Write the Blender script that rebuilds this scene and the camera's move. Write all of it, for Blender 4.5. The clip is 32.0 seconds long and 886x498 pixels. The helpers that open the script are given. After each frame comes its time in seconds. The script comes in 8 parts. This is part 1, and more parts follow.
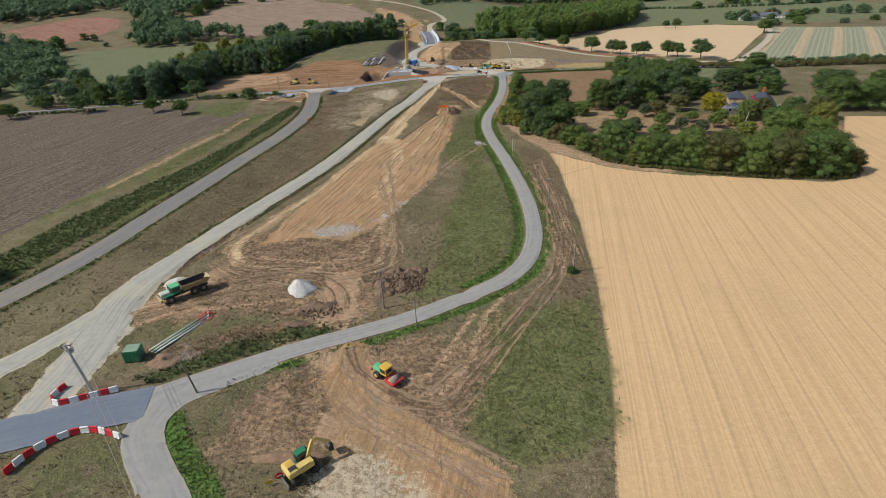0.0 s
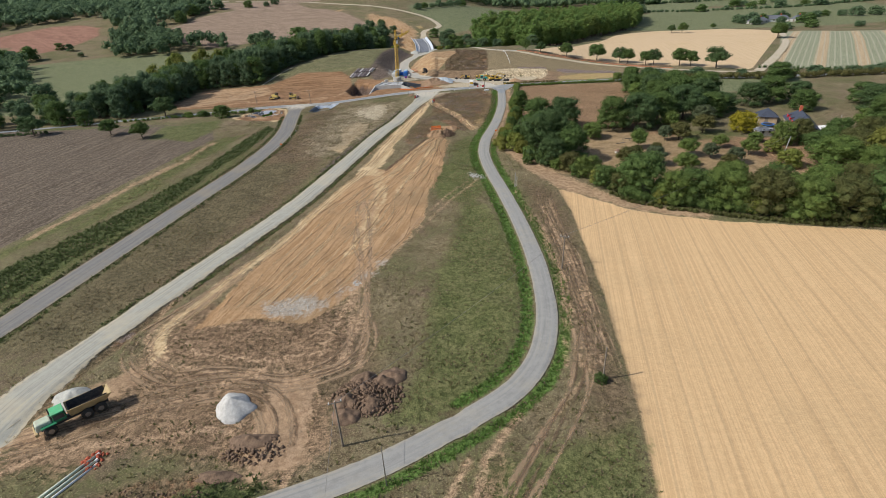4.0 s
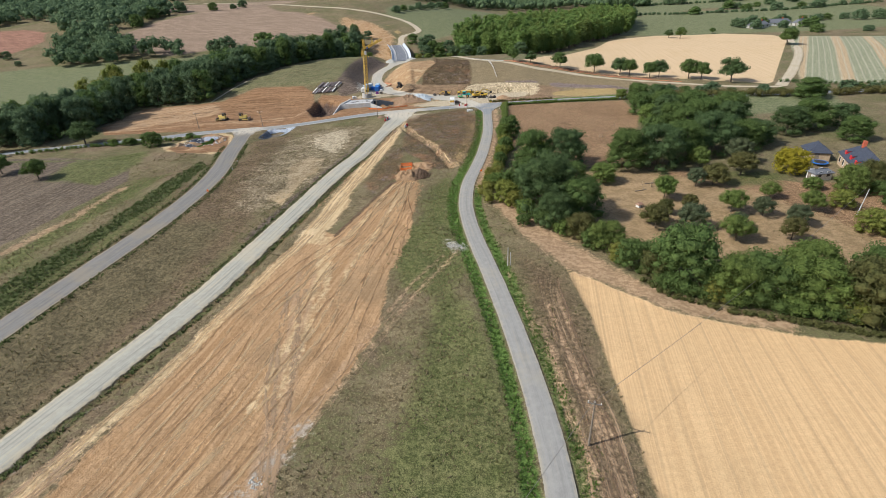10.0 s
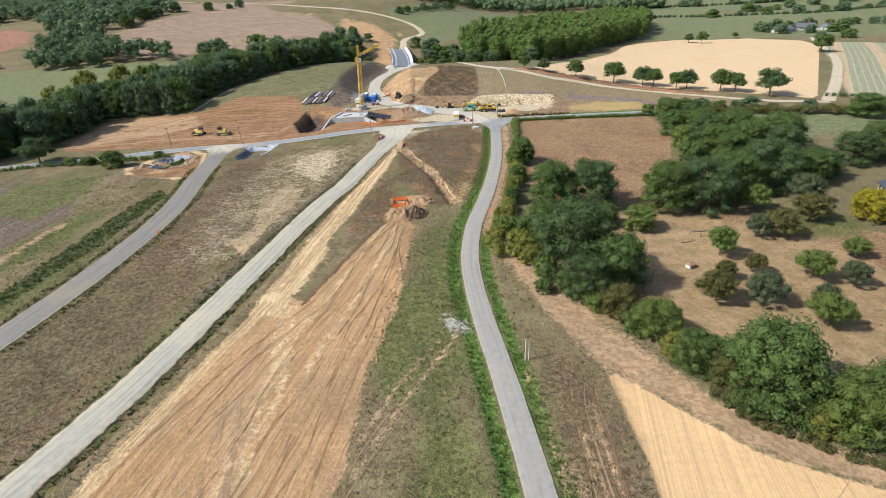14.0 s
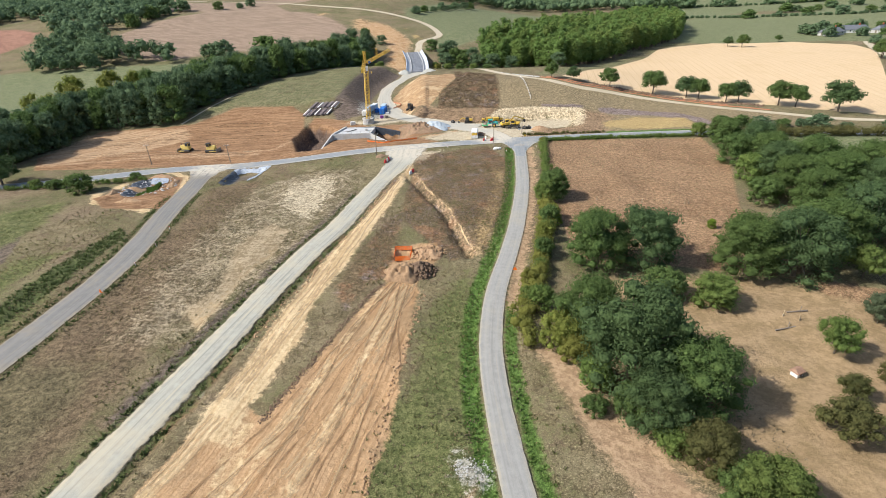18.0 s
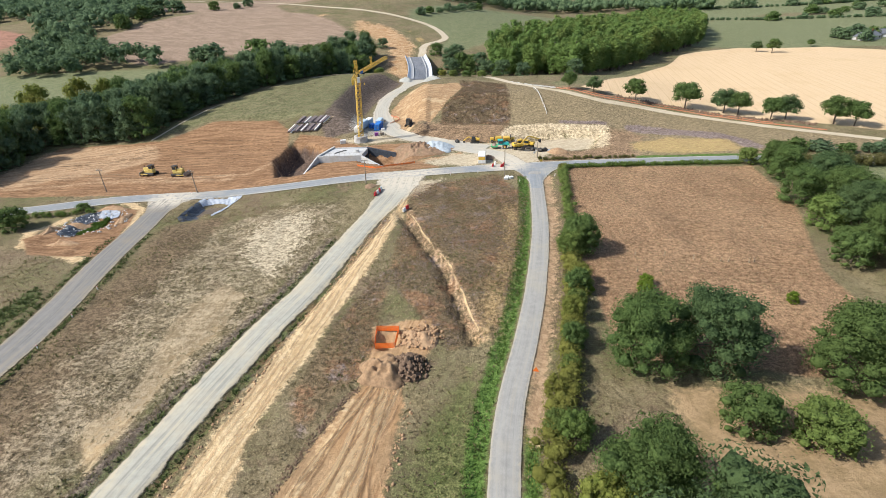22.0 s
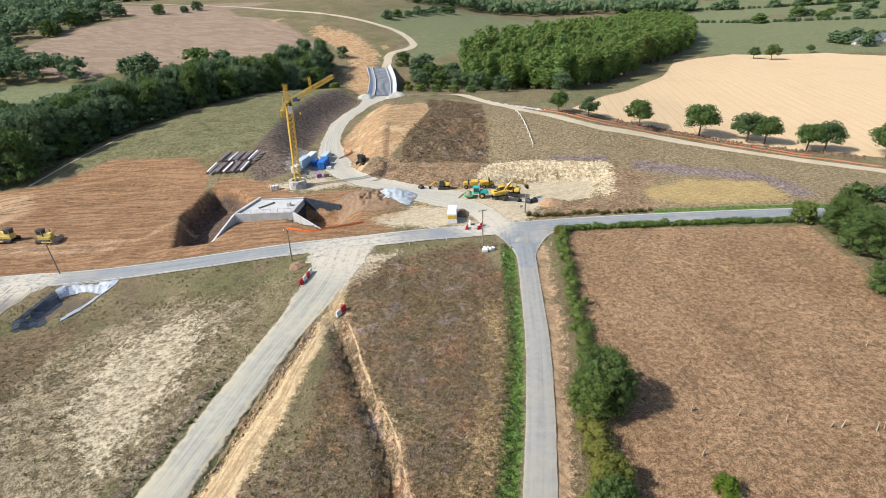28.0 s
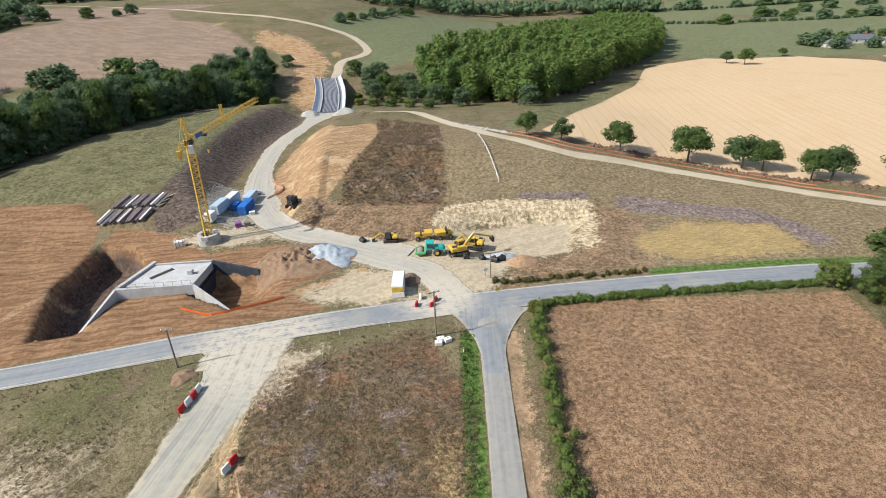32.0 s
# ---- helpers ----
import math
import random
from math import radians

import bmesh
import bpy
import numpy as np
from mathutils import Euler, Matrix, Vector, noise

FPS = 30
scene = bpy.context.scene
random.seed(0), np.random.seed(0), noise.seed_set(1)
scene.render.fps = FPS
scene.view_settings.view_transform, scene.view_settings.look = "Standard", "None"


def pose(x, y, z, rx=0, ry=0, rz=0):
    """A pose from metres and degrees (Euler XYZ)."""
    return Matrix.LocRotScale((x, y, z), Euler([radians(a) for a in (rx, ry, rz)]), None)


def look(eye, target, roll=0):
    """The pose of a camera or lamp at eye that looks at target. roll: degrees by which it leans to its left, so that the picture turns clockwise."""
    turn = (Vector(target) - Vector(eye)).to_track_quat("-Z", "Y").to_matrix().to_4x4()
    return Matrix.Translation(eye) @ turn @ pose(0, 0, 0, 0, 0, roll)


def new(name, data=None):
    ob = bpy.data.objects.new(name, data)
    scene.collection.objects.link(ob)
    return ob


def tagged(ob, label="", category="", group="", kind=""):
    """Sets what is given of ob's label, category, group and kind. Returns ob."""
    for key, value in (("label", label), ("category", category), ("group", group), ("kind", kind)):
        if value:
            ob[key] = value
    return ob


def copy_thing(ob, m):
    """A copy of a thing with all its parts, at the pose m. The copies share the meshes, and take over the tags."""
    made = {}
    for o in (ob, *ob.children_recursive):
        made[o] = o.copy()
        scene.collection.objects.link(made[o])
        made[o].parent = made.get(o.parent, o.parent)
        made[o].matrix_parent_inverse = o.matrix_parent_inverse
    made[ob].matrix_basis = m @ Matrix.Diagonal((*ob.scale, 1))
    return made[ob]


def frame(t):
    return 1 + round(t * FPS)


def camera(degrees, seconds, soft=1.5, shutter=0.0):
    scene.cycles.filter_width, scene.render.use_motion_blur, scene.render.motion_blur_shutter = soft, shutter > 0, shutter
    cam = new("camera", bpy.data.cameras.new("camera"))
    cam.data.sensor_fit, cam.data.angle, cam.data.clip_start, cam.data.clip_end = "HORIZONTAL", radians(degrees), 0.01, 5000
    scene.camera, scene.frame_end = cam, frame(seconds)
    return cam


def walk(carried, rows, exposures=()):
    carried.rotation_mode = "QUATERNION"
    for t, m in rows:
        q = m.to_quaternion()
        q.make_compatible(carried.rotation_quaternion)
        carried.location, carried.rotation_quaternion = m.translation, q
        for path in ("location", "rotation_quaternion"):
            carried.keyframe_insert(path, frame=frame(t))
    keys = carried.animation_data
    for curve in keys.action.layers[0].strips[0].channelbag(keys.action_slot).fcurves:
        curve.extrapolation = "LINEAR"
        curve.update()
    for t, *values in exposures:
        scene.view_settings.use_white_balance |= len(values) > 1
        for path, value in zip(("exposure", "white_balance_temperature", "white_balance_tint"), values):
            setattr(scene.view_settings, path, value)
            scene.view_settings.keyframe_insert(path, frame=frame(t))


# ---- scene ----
cam = camera(81.0, 32.0, 0.8)
PATH = [
    (0, (-3.463, -38.882, 49.866), (-3.489, -37.117, 48.926), -2.6),
    (1, (-2.911, -31.819, 49.951), (-2.931, -30.052, 49.014), -2.9),
    (2, (-2.315, -24.738, 50.003), (-2.338, -22.97, 49.069), -3.0),
    (3, (-1.666, -17.683, 50.008), (-1.692, -15.914, 49.076), -3.0),
    (3.5, (-1.388, -14.164, 50.019), (-1.413, -12.395, 49.088), -3.0),
    (6, (0.368, 3.605, 50.046), (0.372, 5.375, 49.115), -3.0),
    (7, (1.118, 10.711, 50.04), (1.128, 12.481, 49.108), -3.0),
    (8, (1.997, 17.759, 49.841), (2.027, 19.529, 48.909), -2.9),
    (9, (2.781, 24.702, 49.835), (2.811, 26.471, 48.904), -3.0),
    (10, (3.554, 31.767, 49.826), (3.583, 33.537, 48.894), -2.9),
    (11, (4.139, 38.657, 49.629), (4.166, 40.428, 48.699), -2.8),
    (12, (4.885, 45.754, 49.622), (4.908, 47.524, 48.692), -2.7),
    (13, (5.427, 52.901, 49.462), (5.447, 54.672, 48.532), -2.8),
    (14, (5.791, 59.908, 49.283), (5.803, 61.679, 48.352), -2.6),
    (14.5, (5.947, 63.242, 49.238), (5.955, 65.012, 48.309), -2.6),
    (16.5, (6.446, 77.258, 49.239), (6.418, 79.027, 48.306), -2.7),
    (17, (6.54, 80.931, 49.084), (6.501, 82.7, 48.153), -2.6),
    (18, (6.85, 88.102, 48.883), (6.802, 89.871, 47.951), -2.6),
    (19, (7.067, 95.028, 48.706), (7.009, 96.797, 47.774), -2.6),
    (20, (7.452, 102.024, 48.49), (7.387, 103.792, 47.559), -2.6),
    (21, (7.816, 109.01, 48.338), (7.746, 110.779, 47.408), -2.6),
    (22, (8.069, 116.108, 48.136), (7.997, 117.877, 47.205), -2.5),
    (23, (8.443, 123.079, 47.97), (8.368, 124.847, 47.038), -2.4),
    (24, (8.824, 130.132, 47.763), (8.748, 131.9, 46.831), -2.3),
    (25, (9.39, 137.081, 47.543), (9.317, 138.851, 46.614), -2.4),
    (25.5, (9.622, 140.457, 47.516), (9.558, 142.227, 46.588), -2.3),
    (27.5, (11.232, 154.313, 47.341), (11.228, 156.083, 46.412), -2.5),
    (28, (11.813, 158.075, 47.322), (11.82, 159.845, 46.392), -2.5),
    (29, (13.079, 164.96, 47.379), (13.116, 166.729, 46.447), -2.4),
    (30, (14.219, 171.862, 47.574), (14.287, 173.628, 46.639), -2.4),
    (31, (15.721, 178.915, 47.609), (15.821, 180.679, 46.673), -2.5),
    (32, (17.364, 185.798, 47.823), (17.483, 187.561, 46.886), -2.5),
]
walk(cam, [(t, look(e, g, r)) for t, e, g, r in PATH], [(0, -0.25), (6, -0.1), (10, 0.05), (13, 0.25), (17, 0.4), (23, 0.42), (28, 0.36), (32, 0.24)])

# ---- world and sun ----
SUN_EL, SUN_AZ = radians(43), math.atan2(-0.98, -0.22)
world = bpy.data.worlds.new("sky")
scene.world = world
world.use_nodes = True
wn = world.node_tree
sky = wn.nodes.new("ShaderNodeTexSky")
sky.sky_type, sky.sun_disc = "NISHITA", False
sky.sun_elevation, sky.sun_rotation = SUN_EL, SUN_AZ
sky.dust_density = 2.0
wn.links.new(sky.outputs["Color"], wn.nodes["Background"].inputs["Color"])
wn.nodes["Background"].inputs["Strength"].default_value = 0.125
sun = new("sun", bpy.data.lights.new("sun", "SUN"))
sun.data.energy, sun.data.angle, sun.data.color = 4.4, radians(0.6), (1.0, 0.965, 0.905)
sun.matrix_world = look((math.sin(SUN_AZ) * math.cos(SUN_EL) * 500, math.cos(SUN_AZ) * math.cos(SUN_EL) * 500, math.sin(SUN_EL) * 500), (0, 0, 0))


# ---- materials ----
class Net:
    """Short names for shader nodes."""

    def __init__(self, name):
        self.m = bpy.data.materials.new(name)
        self.m.use_nodes = True
        self.t = self.m.node_tree
        self.bsdf = self.t.nodes["Principled BSDF"]
        self.co = self.t.nodes.new("ShaderNodeTexCoord").outputs["Object"]

    def link(self, a, b):
        if isinstance(a, (int, float)):
            b.default_value = a
        elif isinstance(a, tuple):
            b.default_value = (*a, 1) if len(a) == 3 and b.type == "RGBA" else a
        else:
            self.t.links.new(a, b)

    def noise(self, scale, detail=4.0, rough=0.6, co=None):
        n = self.t.nodes.new("ShaderNodeTexNoise")
        n.inputs["Scale"].default_value, n.inputs["Detail"].default_value, n.inputs["Roughness"].default_value = scale, detail, rough
        self.t.links.new(co or self.co, n.inputs["Vector"])
        return n.outputs["Fac"]

    def mapped(self, scale, turn=0.0):
        n = self.t.nodes.new("ShaderNodeMapping")
        n.vector_type = "TEXTURE"
        n.inputs["Scale"].default_value, n.inputs["Rotation"].default_value = [1 / s for s in scale], (0, 0, turn)
        self.t.links.new(self.co, n.inputs["Vector"])
        return n.outputs["Vector"]

    def wave(self, scale, co, distortion=1.0):
        n = self.t.nodes.new("ShaderNodeTexWave")
        n.bands_direction = "X"
        n.inputs["Scale"].default_value, n.inputs["Distortion"].default_value, n.inputs["Detail"].default_value = scale, distortion, 2
        n.inputs["Detail Scale"].default_value = 0.3
        self.t.links.new(co, n.inputs["Vector"])
        return n.outputs["Fac"]

    def math(self, op, a, b=0.0, c=0.0, clamp=False):
        n = self.t.nodes.new("ShaderNodeMath")
        n.operation, n.use_clamp = op, clamp
        for v, s in zip((a, b, c), n.inputs):
            self.link(v, s)
        return n.outputs[0]

    def step(self, v, lo, hi, a=0.0, b=1.0):
        n = self.t.nodes.new("ShaderNodeMapRange")
        n.interpolation_type = "SMOOTHSTEP"
        for x, s in zip((v, lo, hi, a, b), n.inputs):
            self.link(x, s)
        return n.outputs[0]

    def mix(self, f, a, b, kind="MIX"):
        n = self.t.nodes.new("ShaderNodeMix")
        n.data_type, n.blend_type = "RGBA", kind
        self.link(f, n.inputs[0])
        self.link(a, n.inputs[6])
        self.link(b, n.inputs[7])
        return n.outputs[2]

    def attr(self, name):
        n = self.t.nodes.new("ShaderNodeAttribute")
        n.attribute_name = name
        return n.outputs["Fac"]

    def island(self):
        return self.t.nodes.new("ShaderNodeNewGeometry").outputs["Random Per Island"]

    def objrand(self):
        return self.t.nodes.new("ShaderNodeObjectInfo").outputs["Random"]

    def bump(self, height, strength=0.3, dist=0.05):
        n = self.t.nodes.new("ShaderNodeBump")
        n.inputs["Strength"].default_value, n.inputs["Distance"].default_value = strength, dist
        self.t.links.new(height, n.inputs["Height"])
        self.t.links.new(n.outputs["Normal"], self.bsdf.inputs["Normal"])

    def done(self, colour, rough=0.9, metal=0.0, spec=0.3):
        self.link(colour, self.bsdf.inputs["Base Color"])
        self.link(rough, self.bsdf.inputs["Roughness"])
        self.bsdf.inputs["Metallic"].default_value = metal
        self.bsdf.inputs["Specular IOR Level"].default_value = spec
        return self.m


def surface(name, a, b, scale=3.0, rough=0.8, metal=0.0, bump=0.2, dirt=None, vary=0.0, spec=0.3):
    """A material that runs between two colours at a fine and a coarse scale, with dirt in patches."""
    n = Net(name)
    fine, coarse = n.noise(scale * 6, 5), n.noise(scale, 3)
    col = n.mix(n.step(n.math("ADD", n.math("MULTIPLY", fine, 0.5), n.math("MULTIPLY", coarse, 0.5)), 0.36, 0.64), a, b)
    if dirt:
        col = n.mix(n.step(n.noise(scale * 0.6, 6, 0.7), 0.5, 0.72, 0, 0.75), col, dirt)
    if vary:
        r = n.math("MULTIPLY_ADD", n.objrand(), vary, 1 - vary / 2)
        col = n.mix(1.0, col, r, "MULTIPLY")
    n.bump(fine, bump)
    return n.done(col, n.step(fine, 0.3, 0.7, max(0.05, rough - 0.1), min(1, rough + 0.1)), metal, spec)


# ---- the lie of the land ----
def S(t):
    t = np.clip(t, 0, 1)
    return t * t * (3 - 2 * t)


def hashed(i, j, k):
    v = np.sin(i * 127.1 + j * 311.7 + k * 74.7) * 43758.5453
    return v - np.floor(v)


def vnoise(x, y, size, k=0):
    """Smooth value noise from 0 to 1 with cells of that size."""
    u, v = np.asarray(x) / size, np.asarray(y) / size
    i, j = np.floor(u), np.floor(v)
    f, g = S(u - i), S(v - j)
    a, b, c, d = hashed(i, j, k), hashed(i + 1, j, k), hashed(i, j + 1, k), hashed(i + 1, j + 1, k)
    return (a * (1 - f) + b * f) * (1 - g) + (c * (1 - f) + d * f) * g


def poly_sd(pts, x, y):
    """Distance to the edge of a closed outline, positive inside."""
    best, odd = np.full(np.shape(x), 1e9), np.zeros(np.shape(x), bool)
    for (ax, ay), (bx, by) in zip(pts, pts[1:] + pts[:1]):
        dx, dy = bx - ax, by - ay
        t = np.clip(((x - ax) * dx + (y - ay) * dy) / (dx * dx + dy * dy + 1e-9), 0, 1)
        best = np.minimum(best, (x - ax - t * dx) ** 2 + (y - ay - t * dy) ** 2)
        if ay != by:
            odd ^= ((ay > y) != (by > y)) & (x < (bx - ax) * (y - ay) / (by - ay) + ax)
    return np.where(odd, 1, -1) * np.sqrt(best)


def line_d(pts, x, y):
    best = np.full(np.shape(x), 1e9)
    for (ax, ay), (bx, by) in zip(pts, pts[1:]):
        dx, dy = bx - ax, by - ay
        t = np.clip(((x - ax) * dx + (y - ay) * dy) / (dx * dx + dy * dy + 1e-9), 0, 1)
        best = np.minimum(best, (x - ax - t * dx) ** 2 + (y - ay - t * dy) ** 2)
    return np.sqrt(best)


def smooth_line(pts, step=2.0):
    """A Catmull-Rom line through the points, in even steps."""
    p = [Vector((2 * pts[0][0] - pts[1][0], 2 * pts[0][1] - pts[1][1]))] + [Vector(q) for q in pts] + [Vector((2 * pts[-1][0] - pts[-2][0], 2 * pts[-1][1] - pts[-2][1]))]
    out = []
    for a, b, c, d in zip(p, p[1:], p[2:], p[3:]):
        n = max(1, int((c - b).length / step))
        for i in range(n):
            t = i / n
            q = 0.5 * (2 * b + (c - a) * t + (2 * a - 5 * b + 4 * c - d) * t * t + (3 * b - a - 3 * c + d) * t ** 3)
            out.append((q.x, q.y))
    return out + [tuple(pts[-1])]


LANE = smooth_line([(-47, 14), (-40.7, 17.3), (-31, 22.2), (-24.7, 25.2), (-16.6, 28.3), (-9.6, 31.5), (-2.2, 36), (6.1, 41.8), (10.2, 46.8), (13, 53), (15, 62.5), (15.9, 78), (15.3, 95.5), (13.8, 114.5), (12.2, 130), (11.5, 143.5), (12, 153.5), (13.9, 165.5), (17.8, 180), (21.5, 196.5), (25, 217), (27.3, 238.6), (28.8, 256)])
LANE_SOUTH = smooth_line([(-43, 14), (-43.5, 9), (-40.2, 3.6), (-35, -1.8), (-32, -9), (-31, -30), (-30, -60)])
CROSS = smooth_line([(-420, 170), (-300, 195), (-200, 213), (-150, 232), (-112, 240), (-90, 246), (-74, 248), (-52.8, 248.8), (-31.1, 249.9), (-9, 252.4), (8.3, 254.8), (27, 256.3), (38.7, 257), (57, 257.4), (75, 257.3), (92, 256.5), (120, 253), (170, 246), (300, 240)])
HAUL = smooth_line([(-60, 10), (-60, 20), (-61, 30), (-62.5, 40), (-61, 50), (-56, 66), (-46.7, 92), (-42.3, 104), (-38.8, 115), (-35, 130.5), (-30.5, 150), (-26.4, 168), (-23.2, 181), (-19.2, 194), (-15, 213), (-11.7, 226), (-9, 238), (-8, 251)])
HAUL_WEST = smooth_line([(-62, 42), (-66, 32), (-73, 20), (-85, 2), (-100, -20)])
WEST_ROAD = smooth_line([(-140, -30), (-104, 15), (-88, 38), (-80, 58), (-76, 78), (-71, 105), (-68, 121), (-65.3, 135), (-62.8, 150), (-61, 172), (-62, 192), (-66, 214), (-70, 235), (-71, 247)])
NEW_ASPHALT = smooth_line([(-95, -1), (-78, 4), (-66, 7.3), (-58, 9.8), (-51, 12.2), (-45, 13.6)])
FIELD_TRACK = smooth_line([(8, 390), (20, 370), (30, 351), (37, 340), (45, 325.5), (58, 314.5), (74, 310.5), (86, 306), (99, 298), (112, 287.5), (124, 278.5), (141, 267), (160, 261)])
BRIDGE_ROAD = smooth_line([(17, 275), (2, 283), (-9, 290), (-16, 300), (-21.5, 317), (-24, 340), (-23, 360), (-18.5, 380), (-13, 400)])
FAR_ROAD = smooth_line([(-14, 452), (-14, 470), (-13, 490), (-2, 506), (-1, 523), (-13, 554), (-40, 582), (-77, 607), (-144, 656), (-310, 819), (-520, 1000)])
PIT_A = [(-51.5, 277), (-49.5, 291), (-42, 289), (-36, 281), (-35.5, 268), (-38, 259), (-45, 258.5)]
PIT_B = [(-22, 267), (-21.3, 276), (-13, 273.8), (-7, 272), (-6, 266), (-13, 260.6)]
PIT_C = [(20, 280), (24, 286.5), (32, 289), (42, 289), (55, 286), (52, 280), (48.5, 272), (36, 270), (22, 272)]
DITCH = [(-5.5, 226), (0, 211), (4.2, 201), (9.5, 178)]
POOL_A = [(-63, 234), (-61, 246), (-53, 246.5), (-51, 243), (-54.5, 231.5), (-60, 230.5)]
POOL_B = [(-87, 224), (-89, 236), (-81, 238), (-78, 229), (-81, 220)]


def height(x, y):
    """The ground's height in metres at a place of the plan; works on arrays."""
    x, y = np.asarray(x, float), np.asarray(y, float)
    z = 30 * S((y - 380) / 300) * S((140 - x) / 220) - 4 * S((y - 330) / 150) * S((x - 60) / 150) + 0.012 * np.maximum(0, y - 650)
    z = z - 3 * S((-x - 12) / 55) * S((y - 195) / 45) * S((330 - y) / 60)
    ytab = [280, 294, 317, 340, 360, 380, 400]
    mid = np.interp(y, ytab, [-5, -12, -21.5, -24, -23, -18.5, -13])
    z = z + 6.2 * S((y - 290) / 36) * S((x - mid - 4.5) / 15) * S((405 - y) / 45) * S((115 - x) / 65)
    foot = np.interp(x, [-14, -10, 2, 14, 24, 32, 42, 56, 80], [303, 292, 283, 280, 284, 287, 288, 286, 282])
    brow = np.interp(x, [-14, -7, 5, 25, 32, 42, 57, 80], [308, 299, 295, 291.5, 291, 291.2, 290, 300])
    z = z + 2.2 * S((y - foot) / (brow - foot)) * S((x + 13) / 7) * S((85 - x) / 45) * S((350 - y) / 50)
    z = z - 1.7 * S((poly_sd(PIT_C, x, y) + 1) / 3) * S((x - 22) / 12)
    z = z + 5.5 * S((y - 287) / 26) * S((mid - 5.5 - x) / 14) * S((x + 140) / 70) * S((440 - y) / 60)
    hollow = S((y - 408) / 10) * S((452 - y) / 10) * S((x + 150) / 60) * S((130 - x) / 60)
    z = z - 4.5 * hollow * (1 - 0.35 * S((y - 380) / 300))
    z = z - 5.8 * S((poly_sd(PIT_A, x, y) + 0.6) / 1.6)
    z = z - 4.8 * S((poly_sd(PIT_B, x, y) + 0.6) / 1.5) * S((-6 - x) / 8)
    z = z - 1.5 * S((poly_sd(POOL_A, x, y)) / 2.2) - 1.2 * S(poly_sd(POOL_B, x, y) / 2.5)
    z = z - 1.5 * S((1.5 - line_d(DITCH, x, y)) / 1.2)
    z = z - 1.7 * S((2.0 - np.hypot((x + 3.6) * 0.8, y - 178.5)) / 0.8)
    gully = line_d([(a + 3.4, b - 1.0) for a, b in HAUL[14:-10:6]], x, y)
    z = z - 0.5 * S((1.2 - gully) / 1.0)
    verge = line_d(LANE[24::5], x, y)
    z = z - 0.35 * S((verge - 2.0) / 0.8) * S((4.2 - verge) / 0.9)
    return z




# ---- what covers the ground: outlines and lines in the plan ----
def offset(line, d):
    out = []
    for (a, b), (c, e) in zip(line, line[1:]):
        n = math.hypot(c - a, e - b) or 1
        out.append((a - (e - b) / n * d, b + (c - a) / n * d))
    return out


